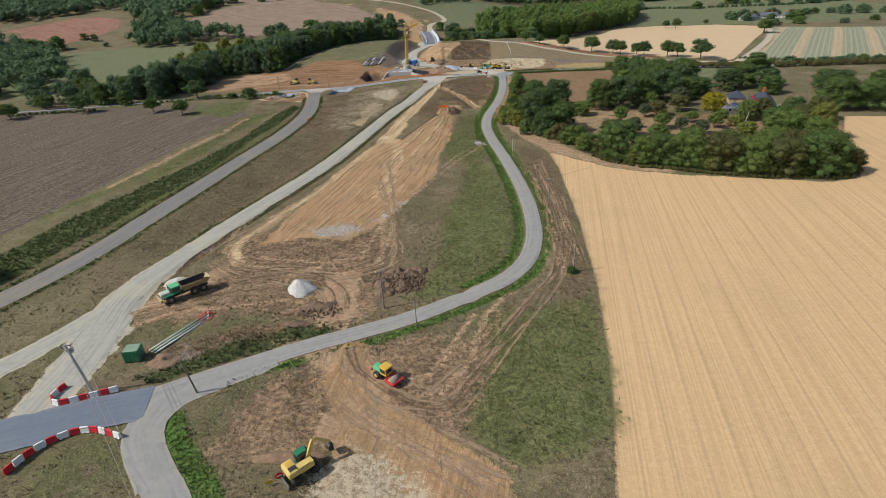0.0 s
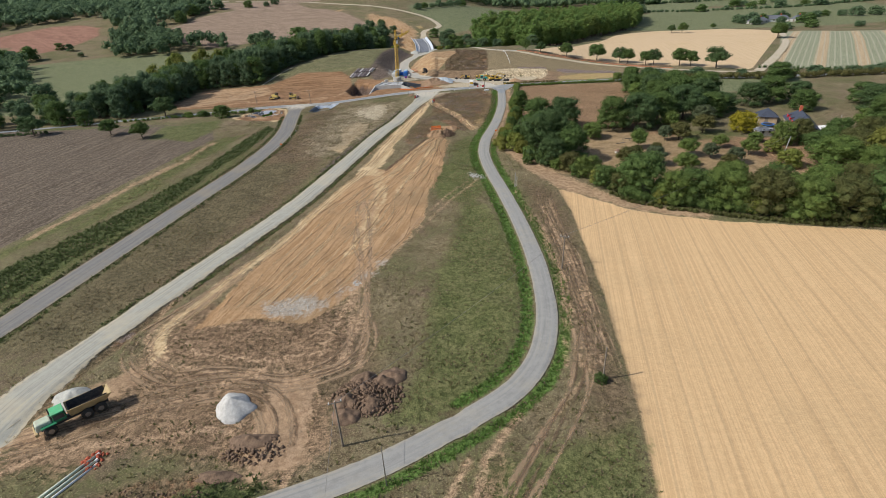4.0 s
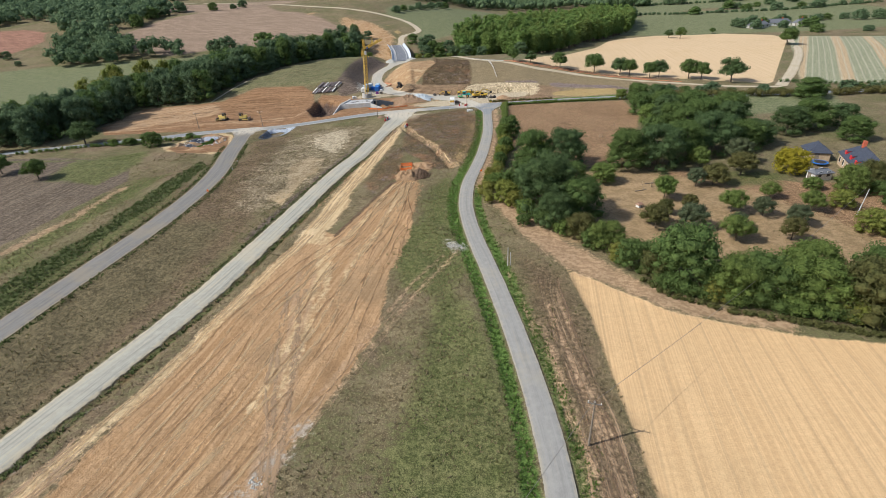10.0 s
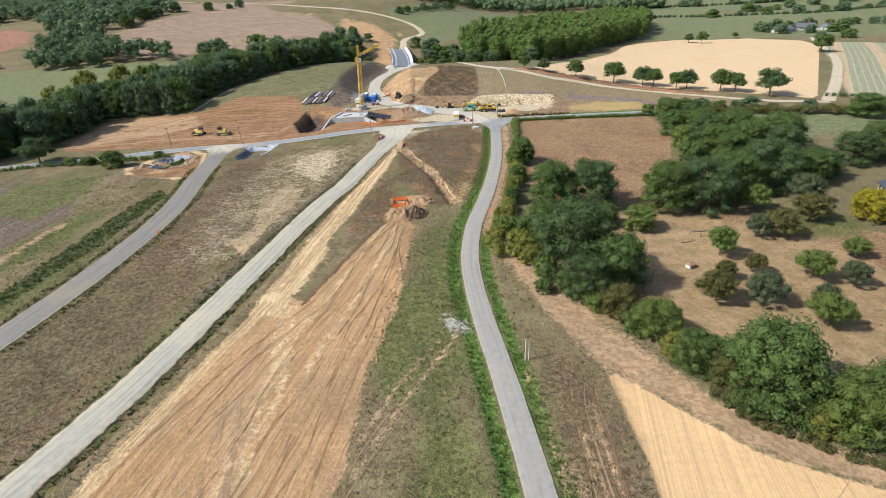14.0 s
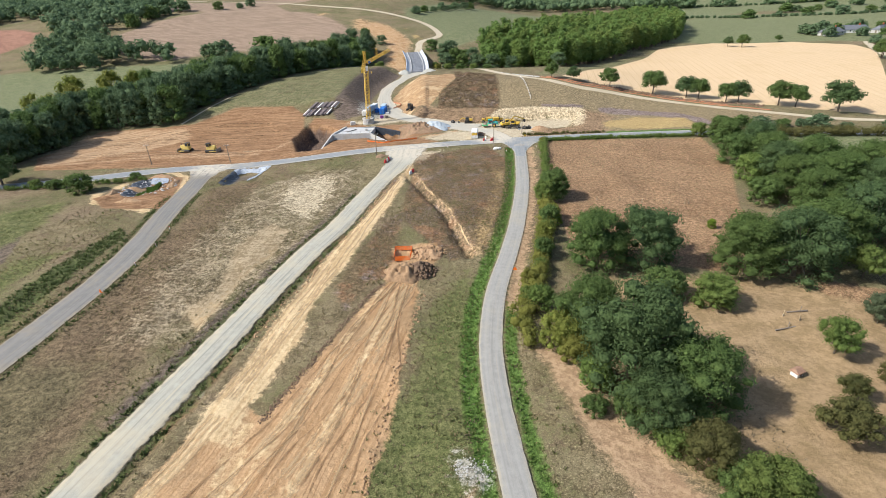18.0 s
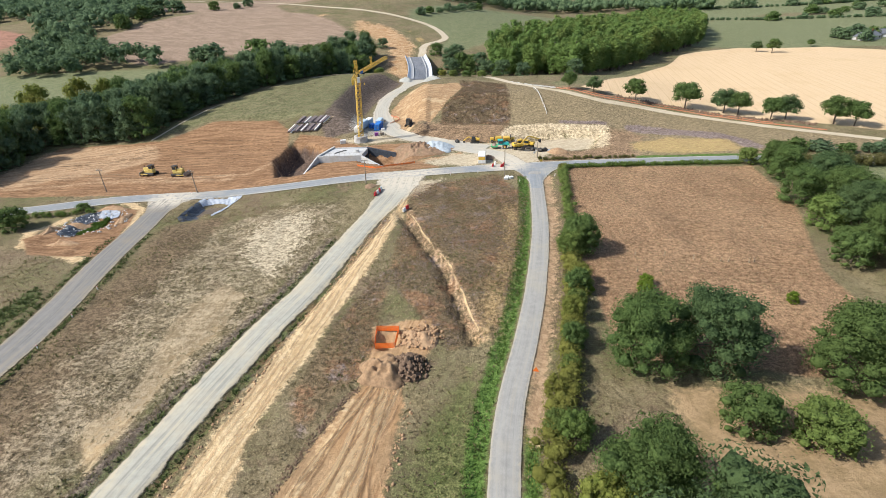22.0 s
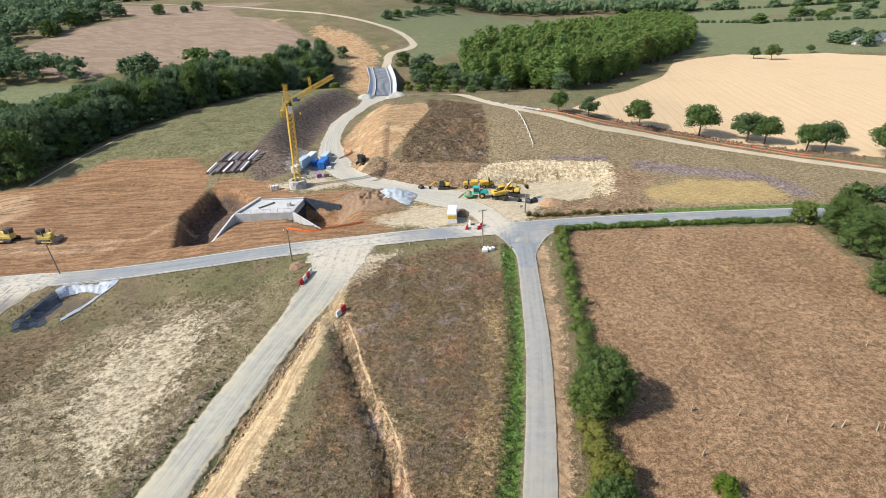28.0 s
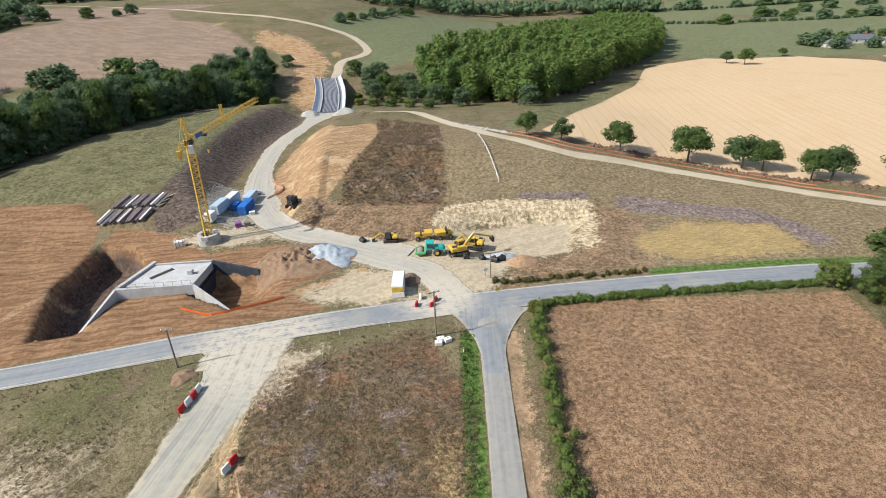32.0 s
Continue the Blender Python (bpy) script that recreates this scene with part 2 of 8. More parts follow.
# the scraped strip between its edges: y, west edge, east edge
FAN = [(169, -4.5, -0.8), (160, -8.5, -0.6), (150, -12.5, -1), (136, -18, -2.4), (118, -28, -5), (100, -34, -7), (82, -39, -13), (66, -42, -21)]
ZONES = {
    "grass": ([[(4, 118), (11, 96), (12.5, 75), (11, 60), (5, 44), (-5, 37), (-10, 38), (-6, 48), (-5, 64), (-3, 76), (1, 93)],
               [(1, 30), (21, 36), (17, 7), (11, 3), (2, 1), (-3, 8), (0, 20)], [(-92, 100), (-90, 140), (-84, 182), (-76, 186), (-83, 145), (-87, 110)], [(-114, 186), (-117, 203), (-98, 219), (-91, 197), (-95, 180)],
               [(-200, 225), (-150, 215), (-95, 205), (-92, 192), (-120, 208), (-185, 214)], [(75, 158), (84, 162), (96, 158), (90, 150), (79, 151)],
               [(-8, 134), (0, 140), (3, 160), (9, 172), (8, 140), (10, 118), (4, 108), (-3, 112)]],
              [([(-84, 75), (-76, 105), (-70, 135), (-68, 165)], 2.6), ([(-82, 182), (-86, 150), (-92, 115), (-104, 80)], 1.6)]),
    "hillgrass": ([[(46, 342), (50, 335), (60, 338), (74, 357), (99, 392), (122, 424), (112, 426), (90, 398), (66, 368)], [(-103, 299), (-96, 312), (-91, 330), (-83, 348), (-72, 371), (-58, 392), (-46, 404), (-38, 395), (-40, 363), (-38, 332), (-38, 314), (-52, 307), (-60, 306), (-83, 308)]], []),
    "darkbank": ([[(-34, 396), (-40, 363), (-41, 332), (-41, 315), (-42, 303), (-38, 292), (-28, 297), (-30, 319), (-29, 327), (-28, 346), (-25, 362), (-21, 392)]], [(offset(HAUL[62:-12:4], 4.0), 1.1)]),
    "green": ([],
              [(offset(LANE[24::3], 3.1), 1.0), (offset(LANE[14:88:3], -3.0), 0.9), (offset(LANE[70::3], 3.6), 0.9), (offset(LANE_SOUTH[2:12], 3.4), 1.6), ([(60, 261.2), (80, 261), (98, 259.4)], 1.3), ([(-40, 17), (-28, 20.5), (-20, 24.2)], 0.9)]),
    "ochre": ([[(-0.5, 172), (-6, 169), (-10, 159), (-15, 145), (-18.5, 136), (-22, 140), (-27, 133), (-34, 108), (-41, 75), (-44, 60), (-36, 62), (-25, 60), (-18, 70), (-12, 85), (-6.5, 100), (-6, 108), (-5.5, 118), (-2, 133), (0, 164)],
               [(-6, 182), (3, 184), (4, 178), (1, 171), (-6, 170)], [(-21, 26), (-17, 25), (-12, 12), (-7, 8), (2, 1), (4, -20), (-22, -25), (-18, 8), (-22, 16)]], [([(-8, 261), (-2, 264), (4, 267), (8, 270)], 1.2)]),
    "sand": ([[(-4, 243), (-7.2, 228), (-10.8, 213), (-13, 203), (-18, 181), (-21.5, 166), (-24, 150), (-27, 134), (-22, 132), (-17.8, 152), (-17.6, 164), (-13.6, 180), (-9.6, 200), (-7.6, 212), (-5.2, 228)], [(-39, 183), (-39, 189), (-35, 196), (-30, 192), (-30, 181), (-33, 174), (-35, 155), (-40, 161), (-37, 168)]],
             [([(-24.5, 137), (-29, 121), (-34, 104), (-38.5, 88), (-46, 70), (-49, 60), (-47, 53)], 0.9), ([(-22, 136), (-19, 118), (-20, 99), (-22, 84)], 0.45), ([(-20, 135), (-17, 117), (-18, 99), (-19, 84)], 0.45), ([(-6.5, 166), (-13, 142), (-20, 120)], 0.4), ([(-3.5, 165), (-8, 142), (-14, 118)], 0.4),
              ([(-71, 208), (-81, 213), (-89, 216), (-95, 226), (-92, 234)], 1.3), ([(-66, 209), (-71, 226), (-76, 240), (-83, 245)], 1.1), ([(-132, 275), (-110, 286), (-97, 290)], 0.3)]),
    "cut": ([[(8.5, 356), (-3, 353), (-12, 366), (-17, 350), (-19.5, 330), (-16.6, 312), (-14.6, 301), (-11, 294), (-8, 297), (-6, 302), (-2, 298.5), (2, 309), (7, 324), (10, 342)]], []),
    "farcut": ([[(-21, 398), (-27, 402), (-30, 430), (-35, 446), (-34, 476), (-46, 500), (-58, 520), (-78, 545), (-68, 560), (-48, 550), (-34, 526), (-20, 488), (-22, 462), (-20, 440)]], [([(-70, 560), (-110, 590), (-150, 610)], 2.0)]),
    "bankface": ([[(22, 286), (26, 285), (32, 287), (42, 288), (54, 286), (50, 272), (53, 272), (58, 287), (57, 291), (42, 292.5), (25, 292)]], []),
    # outlines are weed bands; the lines beside both roads paint in dark ditch shade
    "thicket_and_ditch_shade": ([[(-50, 18.5), (-45, 21.5), (-38, 26), (-30, 29.5), (-24, 30.5), (-22, 28), (-30, 25), (-38, 21.5), (-45, 17.5)], [(-104, 40), (-96, 80), (-83, 117), (-76, 148), (-75, 170), (-71, 197), (-67, 192), (-68, 173), (-71.5, 148), (-75, 113), (-83, 80), (-92, 42)]], [(offset(HAUL[30:-14:4], -3.2), 0.45), (offset(HAUL[26:-14:4], 3.1), 0.4), (offset(WEST_ROAD[20:-8:4], -3.9), 0.45), (offset(WEST_ROAD[20:-8:4], 4.0), 0.4)]),
    "brownweed": ([[(16.5, 34), (21.6, 38), (24.5, 66), (27, 100), (27, 114), (20, 122), (18.5, 96), (19.4, 78), (18.4, 62)], [(-44, 62), (-22, 66), (-14, 60), (-12, 46), (-22, 40), (-40, 46)], [(-70, 60), (-66, 110), (-59, 150), (-57, 175), (-58, 205), (-63, 228), (-48, 232), (-46, 200), (-42, 160), (-40, 140), (-45, 110), (-56, 75)]], [([(-78, 80), (-72.5, 110), (-68, 140), (-65, 172)], 1.0), (offset(LANE[92:-4:3], -3.4), 1.6)]),
    "site": ([[(-4, 296), (10, 300), (14, 345), (30, 350), (46, 326), (60, 315), (86, 307), (112, 289), (140, 268), (100, 259), (62, 262), (44, 262), (49, 271), (56, 288), (40, 292)]], []),
    "scuffed": ([[(-10, 292), (2, 283), (14, 280), (24, 284), (26, 292), (5, 296), (-7, 299)], [(-57, 32), (-57, 38), (-52, 45), (-48, 51), (-38, 50), (-29, 48), (-18, 42), (-17, 34), (-22, 29), (-31, 33), (-40, 35), (-47, 32)],
                 [(-50, 52), (-46, 70), (-38, 64), (-30, 62), (-22, 65), (-16, 57), (-18, 48)], [(-32, 14), (-20, 24), (-8, 26), (0, 24), (4, 32), (0, 14), (-4, 4), (-22, 4), (-33, 4)], [(30, 259), (44, 262), (60, 264), (61, 275), (68, 281), (64, 288), (57, 289), (49, 271), (36, 268)]], []),
    "track": ([[(17.5, 152), (21, 151), (30, 128), (40, 108), (50, 100), (58, 96), (57, 92.5), (41, 100.5), (28, 116), (22, 132)], [(-31, 26), (-21, 26), (-15, 21), (-16, 14), (-19, 14), (-24, 20)], [(-19, 15), (-15, 14), (-11, 7), (-4, -1), (-1, -2), (-19, -2), (-18, 5), (-21, 7)], [(-27, 48), (-21, 47), (-19, 32), (-26, 29), (-27, 40)], [(-60, 34), (-55, 46), (-48, 52), (-47, 47), (-52, 38)]],
              [([(20, 150), (26, 126), (31, 114)], 1.6), ([(31, 247), (29.9, 240), (28.2, 222), (24.8, 203), (20.8, 184), (16, 160)], 1.2), ([(-4.2, 228), (1.4, 211), (5.5, 201), (10.9, 178)], 0.35), ([(-46, 52), (-49, 57), (-49, 63), (-45, 70), (-42, 76)], 1.0), ([(-85, 176), (-87, 156), (-92, 136), (-99, 100)], 0.9)]),
    "rut": ([], [(l, 0.5) for l in ([(-19, 74), (-17, 59), (-17, 49), (-25, 46), (-36, 49), (-46, 51), (-51, 58), (-52, 68), (-50, 75)], [(-22, 74), (-20, 61), (-21, 52), (-30, 51), (-40, 53), (-46, 58)], [(-25, 46), (-24, 36), (-25, 30)], [(-21, 47), (-21, 38), (-21, 29)],
                 [(-24, 23), (-20, 20), (-15, 14), (-11, 13), (-5, 14), (-1, 20), (2, 31), (7, 38)], [(-22, 24), (-17, 17), (-12, 15), (-7, 17), (-4, 23), (0, 31)], [(-39, 16), (-35, 19), (-30, 21), (-25, 25)], [(-21, 8), (-15, 9), (-11, 5), (-5, 2), (0, -1)], [(-18, 13), (-13, 8), (-7, 4), (-1, 1)],
                 [(-18, 49), (-17, 55), (-19, 65), (-19, 78), (-20, 95), (-23, 120)], [(-15, 49), (-15, 55), (-16, 65), (-17, 78), (-18, 95), (-20, 120)], [(-58, 37), (-52, 41), (-44, 42), (-36, 44.5), (-29, 49)], [(-57, 31), (-52, 35), (-45, 36), (-38, 37), (-32, 38), (-24, 36)], [(-34, 47), (-31, 49), (-28, 47), (-25, 42), (-27, 39), (-31, 38)])]
            + [(l, 0.25) for l in ([(-16, 75), (-8, 94), (-1, 109), (5, 120), (9, 127)], [(-18, 76), (-9, 96), (-2, 112), (5, 124)], [(15, 47), (18, 63), (19, 81), (18, 102), (17, 116)], [(20, 47), (21, 62), (22, 74), (22, 87), (22, 104)], [(21.5, 47), (22.6, 62), (23.6, 74), (23.6, 87), (23.8, 104)], [(17, 47), (19.4, 63), (20.4, 81), (19.4, 102)], [(24.6, 110), (22.2, 66), (18, 46), (12, 38)])]),
    "redfield": ([[(-440, 527), (-420, 562), (-393, 585), (-354, 576), (-324, 528), (-330, 491), (-353, 462), (-389, 490)]], []),
    "straw": ([[(28, 116), (41, 100), (57, 92), (92, 82.5), (101, 84.5), (115, 104), (121, 120), (136, 142), (150, 140), (300, 112), (300, -200), (10, -200), (12.5, -6), (18.8, 18.7), (22.5, 40), (25.5, 66), (28, 100)]], []),
    "stubble": ([[(57, 331), (73, 355), (98, 391), (127, 426), (155, 480), (205, 508), (254, 495), (285, 468), (277, 440), (160, 268), (128, 290), (107, 302), (88, 313), (68, 321)]], []),
    "plough": ([[(-104, 88), (-112, 40), (-300, -40), (-300, 170), (-191, 225), (-130, 215), (-96, 203), (-87, 182), (-98, 124)]], []),
    "dryfield": ([[(36, 250), (39, 254.5), (86, 251), (83, 225), (71, 196), (70, 170), (60, 140), (62, 118), (78, 105), (92, 98), (130, 100), (128, 140), (110, 150), (98, 150), (80, 160), (60, 168), (30, 174), (31, 205), (33.5, 236)]], []),
    "meadow": ([[(26, 130), (32, 150), (35, 168), (62, 166), (80, 150), (88, 132), (96, 110), (70, 112), (48, 116)]], []),
    "heath": ([[(-4, 243), (18, 250), (24, 234), (20, 210), (13, 180), (6, 176), (-2, 190), (-6, 200), (-12, 184), (-15, 168), (-12, 160), (-6, 172)], [(9, 360), (28, 346), (27, 310), (25, 293), (2, 296), (2.5, 309), (7.5, 324), (10.5, 342)],
               [(-52, 25), (-36, 31), (-28, 31), (-24, 28.5), (-34, 25), (-46, 20.5)]],
              [([(a + 3.4, b - 1.0) for a, b in HAUL[14:-10:6]], 0.9)]),
    "mauve": ([[(64, 292), (69, 293.5), (92, 283), (97, 275), (98, 267), (93, 265), (92, 273), (81, 281), (64, 287.5)], [(43, 295.5), (59, 295), (57, 291.5), (42, 292.5)]], []),
    "bleached": ([[(-47, 204), (-46, 224), (-34, 236), (-22, 232), (-20, 212), (-26, 190), (-32, 172), (-37, 154), (-46, 154), (-49, 176)]], []),
    # dark clay of the excavation, with its shaded sides put into the colour
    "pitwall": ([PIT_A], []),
    "pale": ([[(-37, 209), (-38, 221), (-30, 231), (-25, 222), (-25, 213), (-27, 199), (-31, 201)], [(-20, 0), (-17, 4), (-13, 3.5), (-7, -2), (-8, -25), (-22, -25)]], []),
    "dust": ([[(8, 258), (-2, 262), (6, 270), (15, 268), (21, 259)], [(-33, 290), (-20, 293), (-10, 291), (2, 282.5), (14, 279.5), (24, 283), (32, 287), (42, 288), (54, 286), (51, 279), (48.5, 272), (36, 268), (30, 259), (21, 259), (15, 267), (9, 271), (-6, 284), (-13, 286.5), (-22, 284)], [(-12, 240), (-10, 247), (3, 247), (-1, 240), (-7, 234)]], []),
    "orange": ([[(-132, 251.5), (-141, 266), (-138, 276), (-136, 296), (-97, 297), (-83, 307), (-59, 305.5), (-53, 300), (-49, 281), (-41, 252.6), (-60, 251.6), (-82, 250)], [(-60, 251.6), (-44, 252.4), (-26, 253.2), (-9, 255.6), (3, 257.8), (-5, 265), (3, 270), (-8, 283), (-24, 282), (-33, 292), (-48, 297), (-52, 282)], [(-93, 221), (-86, 244), (-76, 239), (-67, 209), (-84, 211)]], []),
    "palefield": ([[(-132, 256), (-139, 268), (-138, 292), (-129, 295), (-99, 294), (-93, 281), (-105, 271)]], [([(-134, 256), (-100, 262), (-60, 260)], 0.7), ([(-136, 262), (-110, 266), (-92, 264), (-56, 264), (-50, 276)], 0.5)]),
    "sedge": ([[(-74, 55), (-67, 110), (-61, 148), (-45, 148), (-48, 110), (-58, 75), (-64, 55)]], []),
    "golden": ([], [(offset([q for q in LANE if 176 < q[1] < 240][::3], 6.2), 1.5)]),
    "yellow": ([[(61, 275), (73, 279.5), (91, 275.5), (91, 264), (67, 264.5), (60, 269)], [(-9, 471), (-12, 500), (-30, 540)]], []),
    "grey": ([[(-33, 67), (-27, 69), (-23, 65), (-27, 63)], [(6, 130), (10, 127.5), (9, 125), (6, 127)], [(-32, 318), (-27, 318), (-14, 300), (-20, 292), (-30, 298)], [(-34, 66), (-30, 68), (-25, 68), (-26, 63), (-32, 62)]], [([(-24, 66), (-18.5, 72.5), (-14, 80)], 0.3)]),
    "pasture": ([[(-9, 471), (3, 516), (-38, 600), (11, 724), (194, 767), (130, 641), (40, 520), (8, 471)], [(-340, 419), (-274, 446), (-160, 450), (-120, 420), (-150, 350), (-175, 290), (-190, 255), (-330, 262)], [(103, 259), (170, 244), (160, 222), (100, 215)],
                 [(173, 515), (230, 680), (520, 760), (520, 480), (300, 485)], [(250, 720), (600, 780), (640, 1000), (260, 1000)], [(-520, 300), (-300, 330), (-320, 240), (-520, 210)]], []),
    "stripe": ([[(292, 465), (330, 420), (420, 330), (250, 248), (172, 266)]], []),
    "pink": ([[(-255, 503), (-264, 531), (-242, 606), (-189, 634), (-150, 622), (-98, 576), (-61, 510), (-53, 484), (-84, 470), (-146, 478), (-191, 458)], [(-280, 640), (-160, 650), (-120, 720), (-330, 790)]], []),
}


def zone_sd(name, x, y):
    polys, lines = ZONES[name]
    best = np.full(np.shape(x), -50.0)
    for p in polys:
        best = np.maximum(best, poly_sd(p, x, y))
    for p, w in lines:
        best = np.maximum(best, w - line_d(p, x, y))
    return best


ROADS = [(LANE, 1.8), (LANE_SOUTH, 2.2), (CROSS, 2.7), (HAUL, 2.7), (HAUL_WEST, 2.4), (WEST_ROAD, 3.0), (NEW_ASPHALT, 3.3), (FIELD_TRACK, 1.7), (BRIDGE_ROAD, 3.4), (FAR_ROAD, 2.6)]


def road_d(x, y):
    best = np.full(np.shape(x), 50.0)
    for line, w in ROADS:
        best = np.minimum(best, line_d(line[::3] + line[-1:], x, y) - w)
    return best


def ground_material():
    n = Net("ground_cover")
    n1, n2, n3, n4 = n.noise(5.5, 6, 0.75), n.noise(1.3, 6, 0.7), n.noise(0.3, 5, 0.65), n.noise(0.05, 4)

    def wide(v, k):
        return n.math("MULTIPLY", n.math("SUBTRACT", v, 0.5), k)

    def blend(*pairs):
        out = None
        for v, w in pairs:
            t = n.math("MULTIPLY", v, w)
            out = t if out is None else n.math("ADD", out, t)
        return out

    rag = blend((wide(n1, 3.2), 0.30), (wide(n2, 3.2), 0.42), (wide(n3, 3.2), 0.45))
    speck, patch = n.step(blend((n1, 0.45), (n2, 0.55)), 0.4, 0.6), n.step(blend((n2, 0.35), (n3, 0.65)), 0.4, 0.6)
    # dry weeds and grass between everything else
    col = n.mix(patch, (0.155, 0.124, 0.069), (0.225, 0.183, 0.11))
    col = n.mix(n.step(n.noise(0.007, 3), 0.46, 0.6, 0, 0.45), col, (0.175, 0.165, 0.085))
    col = n.mix(n.step(n.noise(0.035, 5, 0.7), 0.5, 0.64, 0, 0.6), col, (0.20, 0.142, 0.098))
    col = n.mix(n.step(blend((n1, 0.25), (n2, 0.35), (n4, 0.5)), 0.52, 0.62), col, (0.122, 0.122, 0.054))
    col = n.mix(n.step(n.noise(0.1, 5, 0.7), 0.54, 0.66, 0, 0.7), col, (0.185, 0.13, 0.09))
    col = n.mix(n.step(n2, 0.55, 0.68, 0, 0.7), col, (0.105, 0.09, 0.052))
    col = n.mix(n.step(n1, 0.55, 0.66, 0, 0.75), col, (0.35, 0.295, 0.185))

    def zone(name, a, b, soft, amp, by=None, limit=1.0):
        nonlocal col
        sd = n.math("MULTIPLY_ADD", rag, amp, n.attr("z_" + name))
        f = n.step(sd, -soft, soft, 0, limit)
        col = n.mix(f, col, n.mix(by if by is not None else speck, a, b))
        return f

    def streaks(across, along, turn, mixin=0.6):
        v = n.noise(1.0, 5, 0.62, n.mapped((across, along, 1), turn))
        return n.step(blend((v, mixin), (n2, 1 - mixin)), 0.42, 0.58)

    rows = streaks(1.5, 0.03, -0.2, 0.6)
    combed = n.step(n.noise(1.0, 4, 0.6, n.mapped((3.4, 0.02, 1), -0.2)), 0.42, 0.58)
    zone("pasture", (0.138, 0.158, 0.078), (0.19, 0.2, 0.11), 3, 6, patch)
    zone("pink", (0.245, 0.18, 0.13), (0.305, 0.225, 0.165), 2, 3, n.step(n.noise(1.0, 4, 0.6, n.mapped((0.25, 0.012, 1), 0.9)), 0.4, 0.6))
    f = zone("stripe", (0.24, 0.26, 0.165), (0.30, 0.30, 0.20), 1, 1, patch)
    col = n.mix(n.math("MULTIPLY", f, n.step(n.wave(0.0165, n.mapped((1, 1, 1), -0.6), 0.3), 0.74, 0.88)), col, (0.45, 0.34, 0.21))
    col = n.mix(n.math("MULTIPLY", f, n.step(n.wave(0.11, n.mapped((1, 1, 1), -0.6), 0.3), 0.7, 0.95, 0, 0.5)), col, (0.44, 0.42, 0.32))
    zone("redfield", (0.25, 0.135, 0.095), (0.315, 0.175, 0.125), 1.5, 2, n.step(n.noise(1.0, 4, 0.6, n.mapped((0.25, 0.012, 1), 0.9)), 0.4, 0.6))
    zone("plough", (0.118, 0.092, 0.068), (0.18, 0.143, 0.108), 0.5, 1.0, rows)
    f = n.step(n.attr("z_plough"), 0.5, 1.5)
    col = n.mix(n.math("MULTIPLY", f, n.step(n.wave(0.11, n.mapped((1, 1, 1), -0.22), 1.0), 0.75, 1.0, 0, 0.45)), col, (0.10, 0.085, 0.06))
    zone("dryfield", (0.215, 0.132, 0.075), (0.325, 0.212, 0.125), 0.5, 1.2, n.step(blend((n1, 0.45), (n2, 0.3), (n4, 0.25)), 0.42, 0.58))
    zone("meadow", (0.255, 0.182, 0.098), (0.355, 0.252, 0.146), 1.5, 4, patch)
    g = zone("stubble", (0.555, 0.41, 0.25), (0.59, 0.442, 0.278), 0.3, 0.7, combed)
    f = zone("straw", (0.535, 0.36, 0.192), (0.61, 0.42, 0.23), 0.3, 0.7, combed)
    f = n.math("MAXIMUM", f, g)
    ruts = n.step(n.wave(0.085, n.mapped((1, 1, 1), -0.2), 0.25), 0.955, 1.0, 0, 0.42)
    col = n.mix(n.math("MULTIPLY", ruts, f), col, (0.40, 0.28, 0.155))
    col = n.mix(n.math("MULTIPLY", f, n.step(n.noise(0.045, 5, 0.65), 0.5, 0.68, 0, 0.3)), col, (0.47, 0.335, 0.185))
    zone("site", (0.185, 0.148, 0.085), (0.275, 0.215, 0.13), 2.0, 5, speck)
    zone("grass", (0.075, 0.098, 0.03), (0.16, 0.162, 0.068), 1.5, 4.5, n.step(blend((n1, 0.35), (n2, 0.3), (n3, 0.35)), 0.4, 0.6), 0.88)
    zone("hillgrass", (0.108, 0.116, 0.054), (0.205, 0.192, 0.104), 1.5, 4.5, n.step(blend((n1, 0.3), (n2, 0.35), (n3, 0.35)), 0.42, 0.58), 0.9)
    f = zone("heath", (0.098, 0.075, 0.042), (0.2, 0.146, 0.088), 0.8, 2.2, speck, 0.95)
    col = n.mix(n.math("MULTIPLY", f, n.step(n.noise(0.13, 6, 0.72), 0.5, 0.6, 0, 0.85)), col, n.mix(speck, (0.185, 0.098, 0.055), (0.29, 0.175, 0.10)))
    col = n.mix(n.math("MULTIPLY", f, n.step(n.noise(0.19, 6, 0.7), 0.55, 0.64, 0, 0.85)), col, n.mix(speck, (0.19, 0.15, 0.13), (0.30, 0.245, 0.22)))
    zone("darkbank", (0.085, 0.066, 0.054), (0.165, 0.128, 0.108), 0.8, 2.0, streaks(0.25, 1.2, 0.3, 0.5), 0.95)
    zone("mauve", (0.17, 0.13, 0.115), (0.29, 0.235, 0.215), 0.6, 2.2, speck, 0.95)
    zone("green", (0.055, 0.125, 0.02), (0.11, 0.185, 0.045), 0.4, 0.9, speck, 0.9)
    # on the road-edge lines this dark green is painted ditch shade
    zone("thicket_and_ditch_shade", (0.04, 0.062, 0.02), (0.10, 0.118, 0.045), 0.8, 3.2, n.step(blend((n1, 0.35), (n2, 0.3), (n3, 0.35)), 0.4, 0.6), 0.92)
    zone("brownweed", (0.106, 0.075, 0.046), (0.192, 0.138, 0.087), 2.5, 5.0, speck, 0.85)
    zone("sedge", (0.088, 0.078, 0.042), (0.165, 0.138, 0.078), 3.0, 6.0, n.step(blend((n1, 0.35), (n2, 0.3), (n3, 0.35)), 0.4, 0.6), 0.85)
